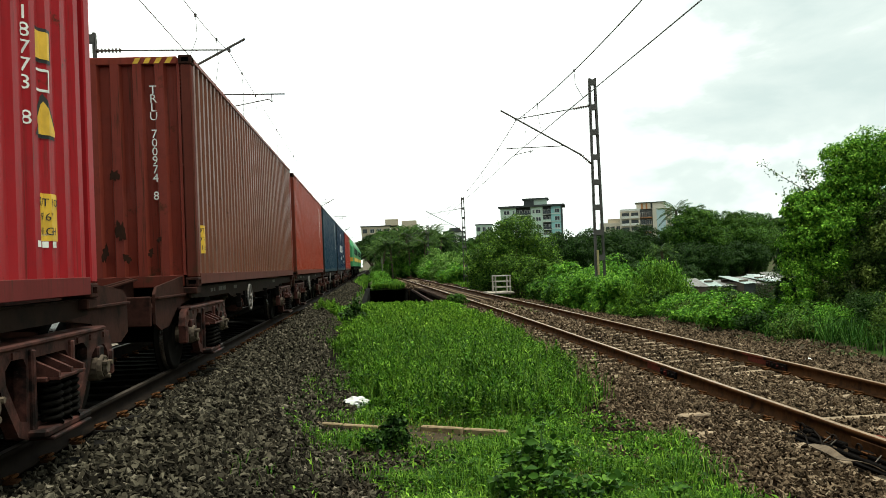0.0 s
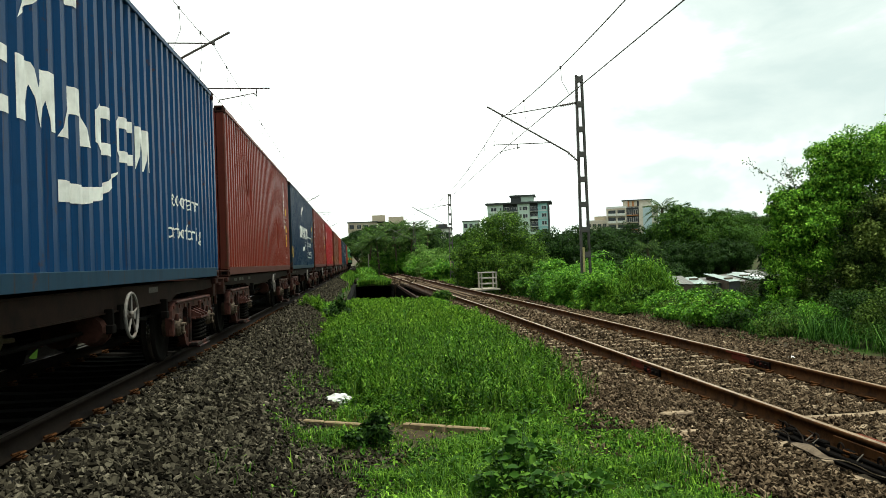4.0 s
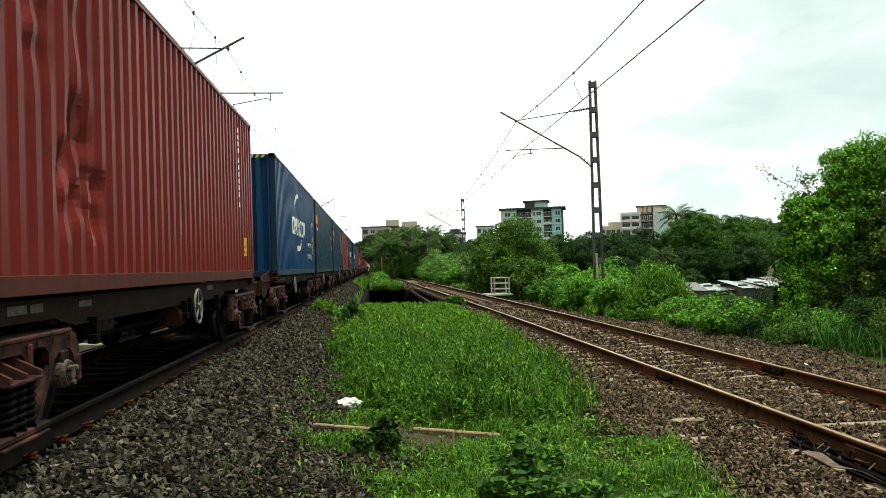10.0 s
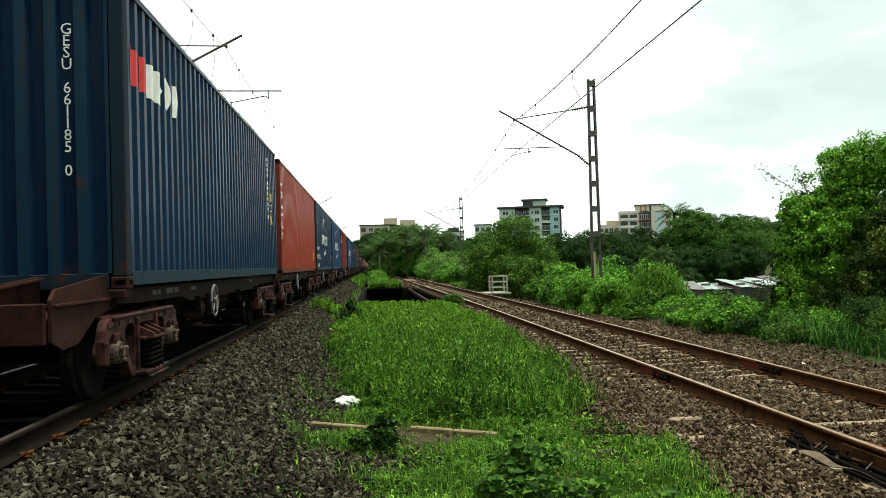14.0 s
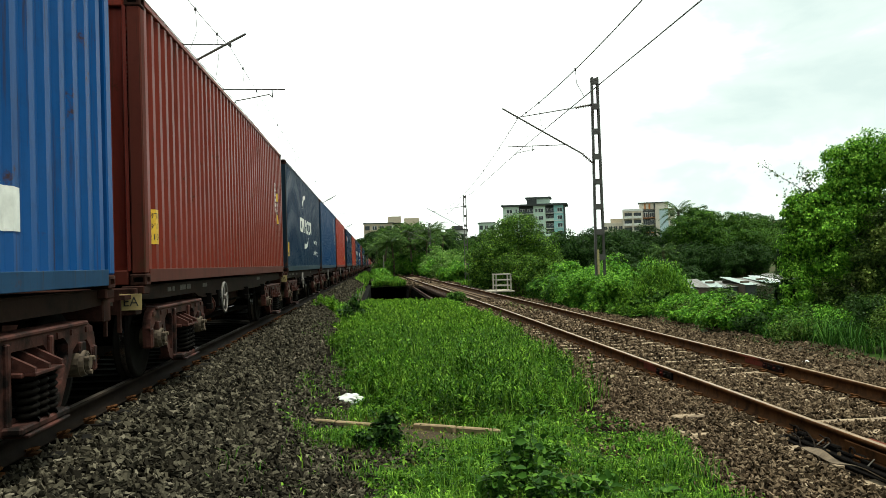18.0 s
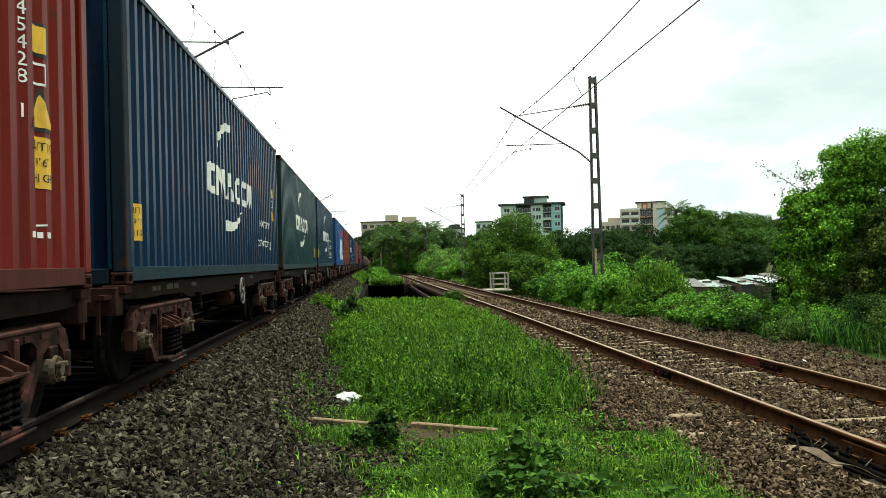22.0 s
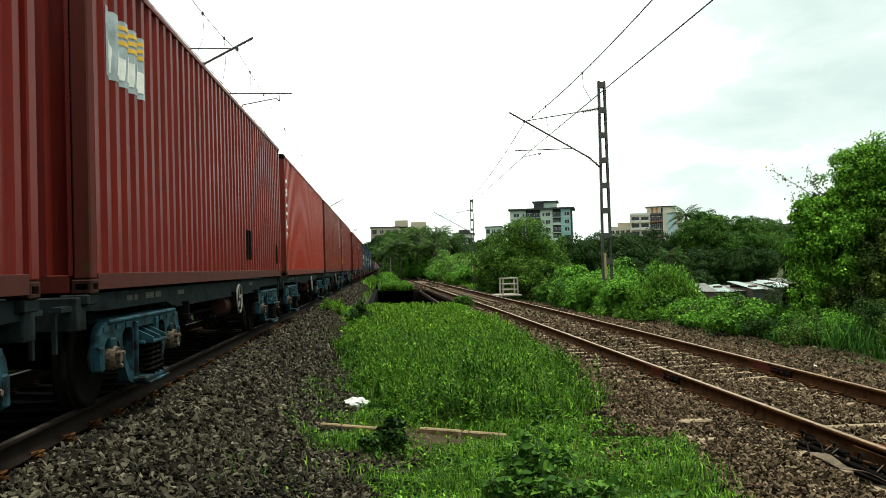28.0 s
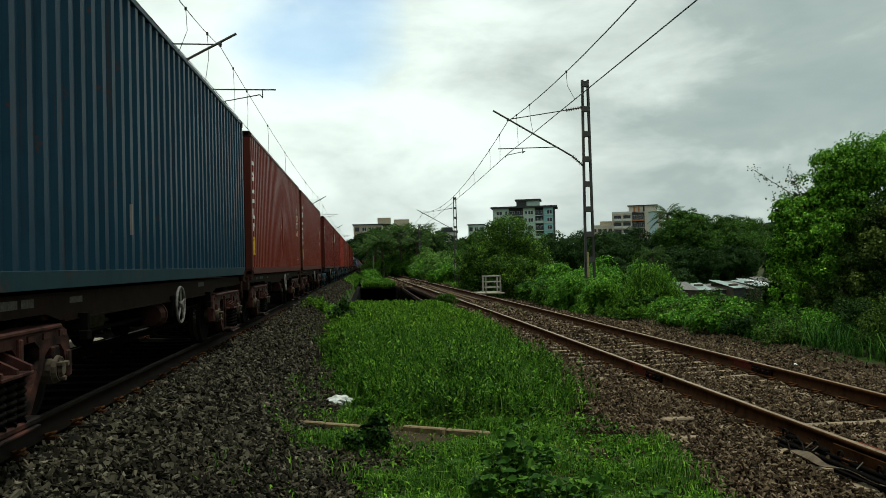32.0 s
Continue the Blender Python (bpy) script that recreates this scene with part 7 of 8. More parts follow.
def sward(zones):
    """Spots of the weed stand, a ragged patch that narrows to the front: (y0, y1, plants per square metre)."""
    out = []
    for y0, y1, d in zones:
        n = int(5.6 * (y1 - y0) * d)
        P = np.stack([rng.uniform(-1.9, 3.7, n), rng.uniform(y0, y1, n)], 1)
        wob = 0.16 * np.sin(P[:, 1] * 1.9) + 0.10 * np.sin(P[:, 1] * 4.7 + 1) + 0.07 * rng.normal(size=n)
        lo = np.interp(P[:, 1], [9.6, 10.2, 11.5, 13, 18, 27, 39], [0.55, 0.05, -0.15, -0.45, -0.95, -1.1, -1.0]) + wob
        hi = np.interp(P[:, 1], [9.6, 10.0, 11.3, 13.5, 18, 26, 39], [2.0, 2.35, 2.75, 2.95, 3.1, 3.3, 3.3]) + wob * 1.2
        front = 9.72 + 0.10 * np.sin(P[:, 0] * 3.7) + 0.12 * np.sin(P[:, 0] * 8.1 + 2)
        out.append(P[(P[:, 0] > lo) & (P[:, 0] < hi) & (P[:, 1] > front)])
    return np.concatenate(out)


def stand_height(P):
    """How tall the weeds grow: in mounds, lower at the edges and far off."""
    mound = 0.82 + 0.28 * np.sin(P[:, 0] * 2.3 + P[:, 1] * 0.9) * np.sin(P[:, 1] * 1.35 - P[:, 0]) + 0.14 * np.sin(P[:, 0] * 5.1 + P[:, 1] * 3.3)
    left = np.interp(P[:, 1], [9.6, 10.2, 11.5, 13, 18, 27, 39], [0.55, 0.05, -0.15, -0.45, -0.95, -1.1, -1.0])
    return np.interp(P[:, 1], [9.6, 10.5, 14, 24, 32, 39], [0.44, 0.58, 0.62, 0.54, 0.38, 0.22]) * mound * np.clip(0.35 + (P[:, 0] - left) / 0.8, 0.35, 1) * np.clip(0.5 + (3.25 - P[:, 0]) / 1.0, 0.4, 1)


close = sward(((9.6, 14.0, 60), (14.0, 19.0, 46)))
weed_stand("tall_weeds", close, stand_height(close), 30, 0.105, M["weed"], "dense leafy fresh green weeds between the tracks", 0.12)
beyond = sward(((19.0, 27.0, 30), (27.0, 39.7, 20)))
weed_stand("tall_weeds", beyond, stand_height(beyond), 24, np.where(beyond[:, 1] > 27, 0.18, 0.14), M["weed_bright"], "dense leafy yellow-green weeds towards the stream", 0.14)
clump = np.stack([rng.normal(-1.35, 0.28, 60), rng.normal(27.4, 0.9, 60)], 1)
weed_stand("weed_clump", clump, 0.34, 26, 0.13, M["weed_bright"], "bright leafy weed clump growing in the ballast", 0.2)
tall = np.concatenate([sward(((9.8, 14, 330), (14, 20, 240), (20, 28, 120), (28, 39.7, 80)))])
blades("tall_grass", tall, stand_height(tall) * 1.12, np.where(tall[:, 1] > 20, 0.010, 0.0055), M["grass_dull"], "thin tall grass blades among the weeds", 0.6)
edge = np.concatenate([area(-1.15, -0.3, 11.5, 19, 130, 1.6), area(-1.55, -0.9, 17, 28, 110, 1.6), area(2.6, 3.3, 12, 24, 90, 1.6), area(5.2, 5.75, 29.0, 35.0, 150, 1.6), area(2.7, 3.5, 24, 38, 120, 1.6)])
blades("grass_fringe", edge, 0.16, 0.005, M["grass_dull"], "sparse grass creeping into the ballast", 0.9)
low = np.concatenate([area(-0.15, 2.95, 5.6, 8.3, 2300, 1), area(0.15, 2.8, 8.3, 10.0, 1500, 1), area(-1.25, 0.1, 8.7, 10.9, 1100, 1.3), area(-0.75, 0.3, 8.0, 9.6, 900, 1.3), area(-1.2, -0.2, 11.2, 13, 500, 1.6), area(-0.5, 0.4, 10.4, 13.2, 900), area(-0.2, 2.6, 8.4, 9.9, 700), area(-0.4, 0.5, 7.4, 8.7, 700, 1.5), area(-1.3, 0.3, 5.5, 9, 50, 1), area(2.0, 2.7, 8, 14, 260, 1)])
def off_beam(Q):
    """Leaves the concrete beam in the grass uncovered."""
    a, b = np.array([-1.0, 10.35]), np.array([1.28, 8.95])
    u = (b - a) / np.linalg.norm(b - a)
    side = (Q - a) @ np.array([u[1], -u[0]])
    along = (Q - a) @ u
    return Q[~((side > -0.10) & (side < 0.32) & (along > -0.2) & (along < 2.8) & (rng.random(len(Q)) < 0.8))]


low = off_beam(low)
blades("short_grass", low, np.where(low[:, 1] < 8.3, 0.17, 0.13) * (0.8 + 0.6 * np.sin(low[:, 0] * 3.1 + low[:, 1] * 1.7) * np.sin(low[:, 1] * 2.9)), 0.0055, M["grass"], "short patchy grass in front of the concrete strip", 0.8)
dry = np.concatenate([area(-0.7, 1.0, 9.2, 10.6, 240), area(0.1, 2.4, 5.8, 9.6, 90)])
blades("dry_grass", dry, 0.10, 0.004, M["straw"], "dry straw-coloured grass stalks", 0.9)
n = 5200
sel = low[rng.choice(len(low), n)]
tagged(new("ground_weeds", leaf_mesh("ground_weeds", np.column_stack([sel, height(sel[:, 0], sel[:, 1]) + rng.uniform(0.02, 0.14, n)]), 0.022, M["weed"], 0.7, 2.4)), "low broad-leaved weeds in short grass", "weeds", kind="stuff")
side = np.concatenate([area(8.2, 9.8, 20, 30, 110, 1), area(7.9, 10, 30, 39.5, 160, 1), area(8.6, 10.4, 12.0, 19, 40, 1.5)])
blades("tall_grass", side, np.where(side[:, 1] < 19, 0.30, 0.32) * (0.75 + 0.5 * np.sin(side[:, 1] * 2.1 + side[:, 0] * 3)), 0.007, M["grass_shade"], "ragged grass along the far side of the empty track", 0.95)
heart = np.stack([rng.uniform(8.75, 10.2, 30), rng.uniform(12.4, 19.0, 30)], 1)
many = np.repeat(heart, 60, 0) + rng.normal(size=(30 * 60, 2)) * 0.09
blades("arching_grass", many, np.repeat(rng.uniform(0.45, 0.95, 30), 60), 0.0065, M["grass_shade"], "tufts of long arching grass at the foot of the thicket", 1.15)
tuft = np.stack([rng.normal(9.3, 0.75, 900), rng.normal(27.2, 0.8, 900)], 1)
cone = np.clip(1.75 - 0.85 * np.hypot(tuft[:, 0] - 9.35, tuft[:, 1] - 27.3), 0.35, 2)
weed_stand("reed_clump", tuft, cone, 34, 0.26, M["grass"], "tall feathery clump of arching stalks on the bank", 0.07)
tuft = np.stack([rng.normal(10.6, 0.8, 1500), rng.normal(16.6, 0.5, 1500)], 1)
blades("tall_grass", tuft, 0.7, 0.007, M["grass_shade"], "long arching grass under the vine thicket", 0.9)
farg = np.concatenate([area(-0.55, 2.6, 73.1, 74.2, 900), area(-0.5, 2.6, 73.3, 100, 130), area(-1.25, -0.92, 36, 73, 60, 1.5), area(-1.9, -0.9, 69, 130, 60, 1.5), area(-1.2, 2.2, 95, 150, 45), area(6.6, 12, 67.5, 110, 40)])
blades("tall_grass", farg, 0.42, 0.03, M["grass"], "rank grass on the rise beyond the stream", 0.5)

# ---- buildings ----
M["wall_mint"] = steel("pale_mint_render", (0.537, 0.659, 0.561), (0.36, 0.42, 0.36), 0.9, 0.3)
M["wall_teal"] = steel("pale_teal_render", (0.317, 0.561, 0.561), (0.26, 0.36, 0.36), 0.9, 0.3)
M["wall_cream"] = steel("stained_cream_render", (0.659, 0.598, 0.5), (0.36, 0.31, 0.25), 0.9, 0.4)
M["wall_ochre"] = steel("stained_ochre_render", (0.512, 0.439, 0.329), (0.28, 0.23, 0.17), 0.9, 0.4)
M["wall_pink"] = steel("faded_pink_render", (0.549, 0.378, 0.342), (0.34, 0.24, 0.20), 0.9, 0.4)
M["wall_dark"] = steel("dark_grey_render", (0.06, 0.065, 0.065), (0.04, 0.04, 0.04), 0.9, 0.3)
M["wall_white"] = steel("whitewashed_wall", (0.756, 0.756, 0.708), (0.42, 0.40, 0.36), 0.9, 0.35)
M["wall_rust"] = plain("rust_coloured_panel", (0.488, 0.207, 0.0732), 0.8)
M["tin"] = steel("corrugated_tin_sheet", (0.20, 0.20, 0.19), (0.09, 0.065, 0.05), 0.6, 0.55, 0.3)
M["teal_sheet"] = steel("teal_plastic_sheet", (0.30, 0.37, 0.35), (0.22, 0.22, 0.2), 0.6, 0.5)
M["white_sheet"] = plain("dirty_white_sheet", (0.68, 0.70, 0.70), 0.5, 0.4, 2.5)
M["tarp"] = plain("pale_plastic_sheet", (0.42, 0.46, 0.47), 0.5, 0.6, 1.5)
M["plank_wall"] = steel("grimy_shack_wall", (0.12, 0.095, 0.075), (0.06, 0.045, 0.035), 0.95, 0.5)


def window_part(parent, x, y, z, w, h, frame_mat="wall_white"):
    fr = part("window", B(x - w / 2, x + w / 2, y - 0.12, y + 0.05, z, z + h), M[frame_mat], parent)
    bm = bmesh.new()
    for s in (-1, 1):
        box(bm, x + s * w * 0.24 - w * 0.21, x + s * w * 0.24 + w * 0.21, y - 0.15, y - 0.122, z + 0.1, z + h - 0.1)
    part("pane", bm, M["glass"], fr)
    return fr


def make_tower():
    """Seven storeys over the trees: mint walls, dark recessed balconies, flat overhanging roof."""
    x0, x1, y, top = 51.1, 75.6, 335.0, 22.6
    b = thing("apartment_building", "tall pale mint apartment block with dark balconies and flat roof", "apartment building", "", Matrix.Translation((x0, y, 0)) @ Matrix.Rotation(radians(-14.5), 4, "Z") @ Matrix.Translation((-x0, -y, 0)))
    base = -1.0
    cols = [(x0, x0 + 6.3, "wall_mint"), (x0 + 6.3, x0 + 12.2, "wall_dark"), (x0 + 12.2, x0 + 17.0, "wall_mint"), (x0 + 17.0, x0 + 20.3, "wall_dark"), (x0 + 20.3, x1, "wall_teal")]
    for a, c, m in cols:
        rec = 1.2 if m == "wall_dark" else 0.0
        part("wall", B(a, c, y + rec, y + 14, base, top), M[m], b)
    part("wall", B(x1 - 0.35, x1 + 0.05, y - 0.15, y + 14, base, top), M["wall_dark"], b)
    part("roof", B(x0 - 0.8, x1 + 1.2, y - 1.2, y + 15, top, top + 0.7), M["wall_dark"], b)
    part("penthouse", B(x0 + 9.5, x0 + 18.5, y + 2, y + 10, top + 0.7, top + 3.0), M["wall_mint"], b)
    part("penthouse", B(x0 + 9.5, x0 + 13.5, y + 1.4, y + 2, top + 0.7, top + 2.8), M["wall_dark"], b)
    part("roof", B(x0 + 8.9, x0 + 19.2, y + 1, y + 11, top + 3.0, top + 3.6), M["wall_dark"], b)
    for f in range(6):
        z = top - 2.9 - f * 3.05
        for a, c in ((cols[1][0], cols[1][1]), (cols[3][0], cols[3][1])):
            bal = part("balcony", B(a + 0.05, c - 0.05, y - 0.3, y + 1.15, z - 0.35, z - 0.15), M["wall_white"], b)
            part("parapet", B(a + 0.06, c - 0.06, y - 0.3, y - 0.2, z - 0.14, z + 0.65), M["wall_mint"] if f % 2 else M["glass"], bal)
            for k in range(2):
                w = (c - a) / 2
                window_part(b, a + w * (k + 0.5), y + 1.2, z + 0.1, w * 0.7, 1.7)
        for xx, w in ((x0 + 2.6, 2.4), (x0 + 13.4, 0.8), (x0 + 15.2, 2.0), (x1 - 1.8, 2.0), (x0 + 5.4, 0.7)):
            window_part(b, xx, y, z + 0.2, w, 1.6)
        part("ledge", B(x0, cols[0][1], y - 0.25, y - 0.003, z - 0.3, z - 0.1), M["wall_white"], b)
        part("ledge", B(x1 - 4.0, x1 - 0.4, y - 0.25, y - 0.003, z - 0.3, z - 0.1), M["wall_white"], b)


def make_block(label, x0, x1, y, base, top, mat, bays, floors, extras=(), roof="wall_dark", cat="apartment building"):
    b = thing("apartment_building" if floors > 2 else "house", label, cat if floors > 2 else "house")
    mid = (x0 + x1) / 2
    b.matrix_basis = Matrix.Translation((mid, y, 0)) @ Matrix.Rotation(-math.atan2(mid, y) - 0.02, 4, "Z") @ Matrix.Translation((-mid, -y, 0))
    part("wall", B(x0, x1, y, y + 12, base, top), M[mat], b)
    part("roof", B(x0 - 0.4, x1 + 0.4, y - 0.5, y + 12.4, top, top + 0.35), M[roof], b)
    bw = (x1 - x0) / bays
    for f in range(floors):
        z = top - 2.7 - f * 3.0
        part("ledge", B(x0, x1, y - 0.35, y - 0.003, z - 0.3, z - 0.12), M[mat], b)
        for k in range(bays):
            window_part(b, x0 + (k + 0.5) * bw, y, z + 0.15, bw * 0.62, 1.65, "wall_white" if (k + f) % 3 else "wall_dark")
    for a, c, z0, z1, m in extras:
        part("rooftop_room", B(a, c, y + 1.0, y + 8, z0, z1), M[m], b)
    return b


make_tower()
def make_cream():
    """A stepped cream block: pillared balconies, a dark recess, a blue-grey panel, a rooftop room with rust stripes."""
    b = thing("apartment_building", "cream apartment block with pillared balconies and rust-striped rooftop room", "apartment building", "", Matrix.Translation((111, 335, 0)) @ Matrix.Rotation(radians(-18.6), 4, "Z"))
    part("wall", B(-10.2, -2.3, 0.9, 12, 0, 20.0), M["wall_cream"], b)
    # the recess takes a dark wall that stands for its shade
    part("wall", B(-2.3, 2.8, 1.8, 12, 0, 20.0), M["wall_dark"], b, "recess wall coloured dark in place of shade")
    part("pillar", B(2.8, 4.4, -0.4, 12, 0, 20.4), M["wall_cream"], b)
    part("wall", B(4.4, 7.9, 0.2, 12, 0, 20.0), M["wall_panel"], b, "pale blue-grey wall panel")
    part("wall", B(7.9, 10.4, 0.4, 12, 0, 19.4), M["wall_cream"], b)
    part("parapet", B(7.8, 10.5, 0.2, 0.4, 19.4, 20.4), M["wall_ochre"], b)
    for f in range(5):
        z = 17.0 - 3.0 * f
        for k, (a, c) in enumerate(((-9.6, -6.5), (-5.9, -2.7))):
            bal = part("balcony", B(a - 0.3, c + 0.3, -0.5, 0.88, z - 0.35, z - 0.12), M["wall_cream"], b)
            part("parapet", B(a - 0.1, c + 0.1, -0.5, -0.4, z - 0.115, z + 0.75), M["wall_white"], bal)
            window_part(b, (a + c) / 2, 0.9, z + 0.2, 2.9, 1.9, "wall_dark")
        part("balcony", B(-2.2, 2.7, 0.2, 1.78, z - 0.35, z - 0.12), M["wall_ochre"] if f % 2 else M["wall_rust"], b)
        window_part(b, -1.1, 1.8, z + 0.1, 1.8, 2.0)
        window_part(b, 1.4, 1.8, z + 0.1, 1.8, 2.0)
        window_part(b, 9.1, 0.4, z, 1.2, 1.5)
    for x in (-10.0, -6.2, -2.5):
        part("pillar", B(x - 0.28, x + 0.28, -0.6, 0.88, 0, 20.3), M["wall_cream"], b)
    part("parapet", B(-10.2, -2.2, -0.65, -0.3, 19.8, 20.6), M["wall_white"], b)
    room = part("rooftop_room", B(-3.5, 8.0, 2.0, 9, 20.4, 22.9), M["wall_cream"], b)
    for x in (-1.6, 0.2, 2.2):
        part("stripe", B(x, x + 0.7, 1.88, 1.995, 20.5, 22.7), M["wall_rust"] if x < 2 else M["wall_dark"], room)
    part("roof", B(-4.0, 8.2, 1.2, 9.6, 22.9, 23.2), M["wall_dark"], b)
    part("wing", B(-19.0, -10.25, 6, 16, 0, 15.6), M["wall_cream"], b)
    part("wing", B(-15.6, -10.25, 7, 16, 15.65, 17.2), M["wall_ochre"], b)
    for k in range(4):
        for f in range(3):
            window_part(b, -17.8 + 2.15 * k, 6, 12.6 - 3.0 * f, 1.5, 1.5, "wall_ochre")


M["wall_panel"] = steel("blue_grey_wall_panel", (0.488, 0.61, 0.659), (0.33, 0.38, 0.40), 0.8, 0.3)
make_cream()
make_block("ochre apartment block with water tank rooms on the roof", -5.0, 6.5, 335, 0, 17.2, "wall_ochre", 4, 4, ((4.6, 9.9, 17.5, 20.0, "wall_ochre"), (11.2, 17.2, 16.5, 19.2, "wall_ochre")))
make_block("ochre apartment wing above the palms", 6.7, 16.5, 338, 0, 17.0, "wall_ochre", 4, 4)
make_block("pale mint building half hidden by trees", 41, 47.5, 335, 0, 16.3, "wall_mint", 3, 3)
make_block("grey apartment block with flat roof", 132, 137.6, 335, 0, 18.5, "wall_ochre", 3, 4)
make_block("white apartment block with wide windows", 137.9, 143.4, 338, 0, 16.5, "wall_white", 3, 4)
make_block("faded pink apartment block", 163.5, 171, 335, 0, 14.2, "wall_pink", 3, 4)
make_block("white concrete house with shaded porch", 95.4, 99.5, 240, 0, 7.9, "wall_white", 2, 2)
make_block("dark-roofed house beyond the railway", 18.9, 24.2, 225, 0, 9.6, "wall_white", 3, 2, ((20.2, 23.2, 9.95, 10.9, "wall_dark"),))


COVERS = ("white_sheet", "tin", "tarp", "tin", "teal_sheet", "tin", "teal_sheet")


def make_shed(x, y, w, z, tilt, cover, label):
    z0 = near_z(x, y)
    s = thing("shanty_hut", label, "hut", "huts in the settlement", pose(x, y, 0, 0, 0, tilt))
    n = max(3, int(w / 0.9))
    for k in range(n):
        a = -w / 2 + k * w / n
        part("wall_panel", B(a + 0.02, a + w / n - 0.02, -1.52 - 0.03 * (k % 2), -1.45, z0, z - 0.35 - 0.05 * (k % 3)), M["plank_wall"] if k % 3 else M["wall_dark"], s)
    part("wall_panel", B(-w / 2, w / 2, 1.45, 1.52, z0, z - 0.1), M["plank_wall"], s)
    for k in (-1, 1):
        part("wall_panel", B(k * (w / 2 - 0.06), k * w / 2, -1.44, 1.44, z0, z - 0.3), M["plank_wall"], s)
    for k in range(n):
        a = -w / 2 - 0.1 + k * (w + 0.2) / n
        bm = bmesh.new()
        rows = []
        for i in range(9):
            xx = a + (w / n + 0.1) * i / 8
            rows.append([bm.verts.new((xx, yy, zz + 0.025 * (i % 2) + 0.07 * math.sin(k * 2.3 + x) + 0.05 * math.sin(k * 5 + yy + i * 0.2))) for yy, zz in ((-1.75, z - 0.38), (1.75, z + 0.05))])
        for p, q in zip(rows, rows[1:]):
            bm.faces.new((p[0], q[0], q[1], p[1]))
        part("roof_sheet", bm, M[COVERS[(k + cover * 2) % 7]], s)
        if k % 2 == 0:
            xx = a + w / n * 0.5
            part("roof_weight", B(xx - 0.35, xx + 0.3, -1.0 + 0.5 * (k % 3), -0.8 + 0.5 * (k % 3), z - 0.24 + 0.06 * (k % 3), z - 0.10 + 0.06 * (k % 3), 0.02), M["plank_wall"], s)


make_shed(20.0, 58, 2.6, -0.80, 4, 0, "low shack with a white plastic sheet roof")
make_shed(23.9, 60, 4.0, -0.88, -6, 1, "low shack with patched grey tin roof")
make_shed(27.4, 59, 3.6, -0.74, 8, 2, "low shack with rusty tin roof sheets")
make_shed(31.0, 62, 4.0, -0.7, -3, 1, "low shack with patched tin roof")
post = thing("lamp_pipe", "thin white bent pipe above a hut roof", "pipe", "", pose(20.7, 57.2, near_z(20.7, 57.2)))
part("pipe", polyline([(0, 0, 0), (0, 0, 3.2), (-0.08, 0, 3.35), (-0.25, 0, 3.33)], 0.028), M["white_paint"], post)
for x, y, t in ((0.9, 118, 2.4), (3.4, 128, 2.6), (7.0, 76, 0.7)):
    p = thing("concrete_post", "old pale concrete lineside post", "post", "lineside posts", pose(x, y, near_z(x, y)))
    part("shaft", B(-0.065, 0.065, -0.065, 0.065, -0.2, t - near_z(x, y), 0.02), M["old_concrete"], p)
tw = thing("signal_tower", "thin grey lattice antenna mast beyond the train", "antenna mast", "", pose(-9.0, 190, near_z(-9, 190)))
part("pole", tube(bmesh.new(), (0, 0, -0.2), (0, 0, 11.5), 0.12, 0.08), M["mast"], tw)
for z in (9.8, 10.4, 11.0):
    part("antenna", B(-0.7, 0.7, -0.1, 0.1, z, z + 0.42, 0.03), M["mast"], tw)
# unseen bank and foliage, added to keep sky light from under the train
bank = bush("unseen dark bush added behind the train to block light", -11.4, 24, 5.0, 2.4, 200, 0.2, "leaf_dark")
hedge = thing("hedge", "unseen dark screen added along the far side to block light", "hedge", kind="structure")
P = np.stack([rng.normal(-8.6, 0.6, 9000), rng.uniform(-40, 90, 9000), rng.uniform(-0.7, 4.0, 9000)], 1)
put("foliage", leaf_mesh("foliage", P, 0.32, M["leaf_dark"], 0.3, 1.6), hedge)
part("light_block", B(-10.0, -9.0, -60, 92, -1.2, 3.6, 0.2), M["bed_shade"], hedge)

# ---- small things ----
def make_bag():
    z = near_z(-0.42, 11.6)
    bm = bmesh.new()
    bmesh.ops.create_icosphere(bm, subdivisions=3, radius=1.0)
    for v in bm.verts:
        k = 1 + 0.35 * noise.noise(v.co * 2.1) + 0.18 * noise.noise(v.co * 5.5)
        v.co = Vector((v.co.x * 0.17 * k, v.co.y * 0.13 * k, max(-0.02, v.co.z * 0.085 * k + 0.045)))
    part("sheet", bm, M["bag"], thing("plastic_bag", "crumpled white plastic bag lying in the grass", "plastic bag", "", pose(-0.42, 11.6, z)))


make_bag()


def make_strip():
    s = thing("concrete_beam", "half-buried pale concrete beam lying in the grass", "concrete beam", "", pose(0, 0, 0))
    a, b = Vector((-1.0, 10.35)), Vector((1.28, 8.95))
    d = (b - a) / 5
    for k in range(5):
        p = a + d * (k + 0.5)
        if k == 2:
            continue
        z = near_z(p.x, p.y)
        bm = B(-d.length / 2 + 0.01, d.length / 2 - 0.01, -0.04, 0.04, -0.08, 0.062, 0.012)
        bm.transform(Matrix.Translation((p.x, p.y, z)) @ Matrix.Rotation(math.atan2(d.y, d.x), 4, "Z"))
        part("segment", bm, M["strip"], s)


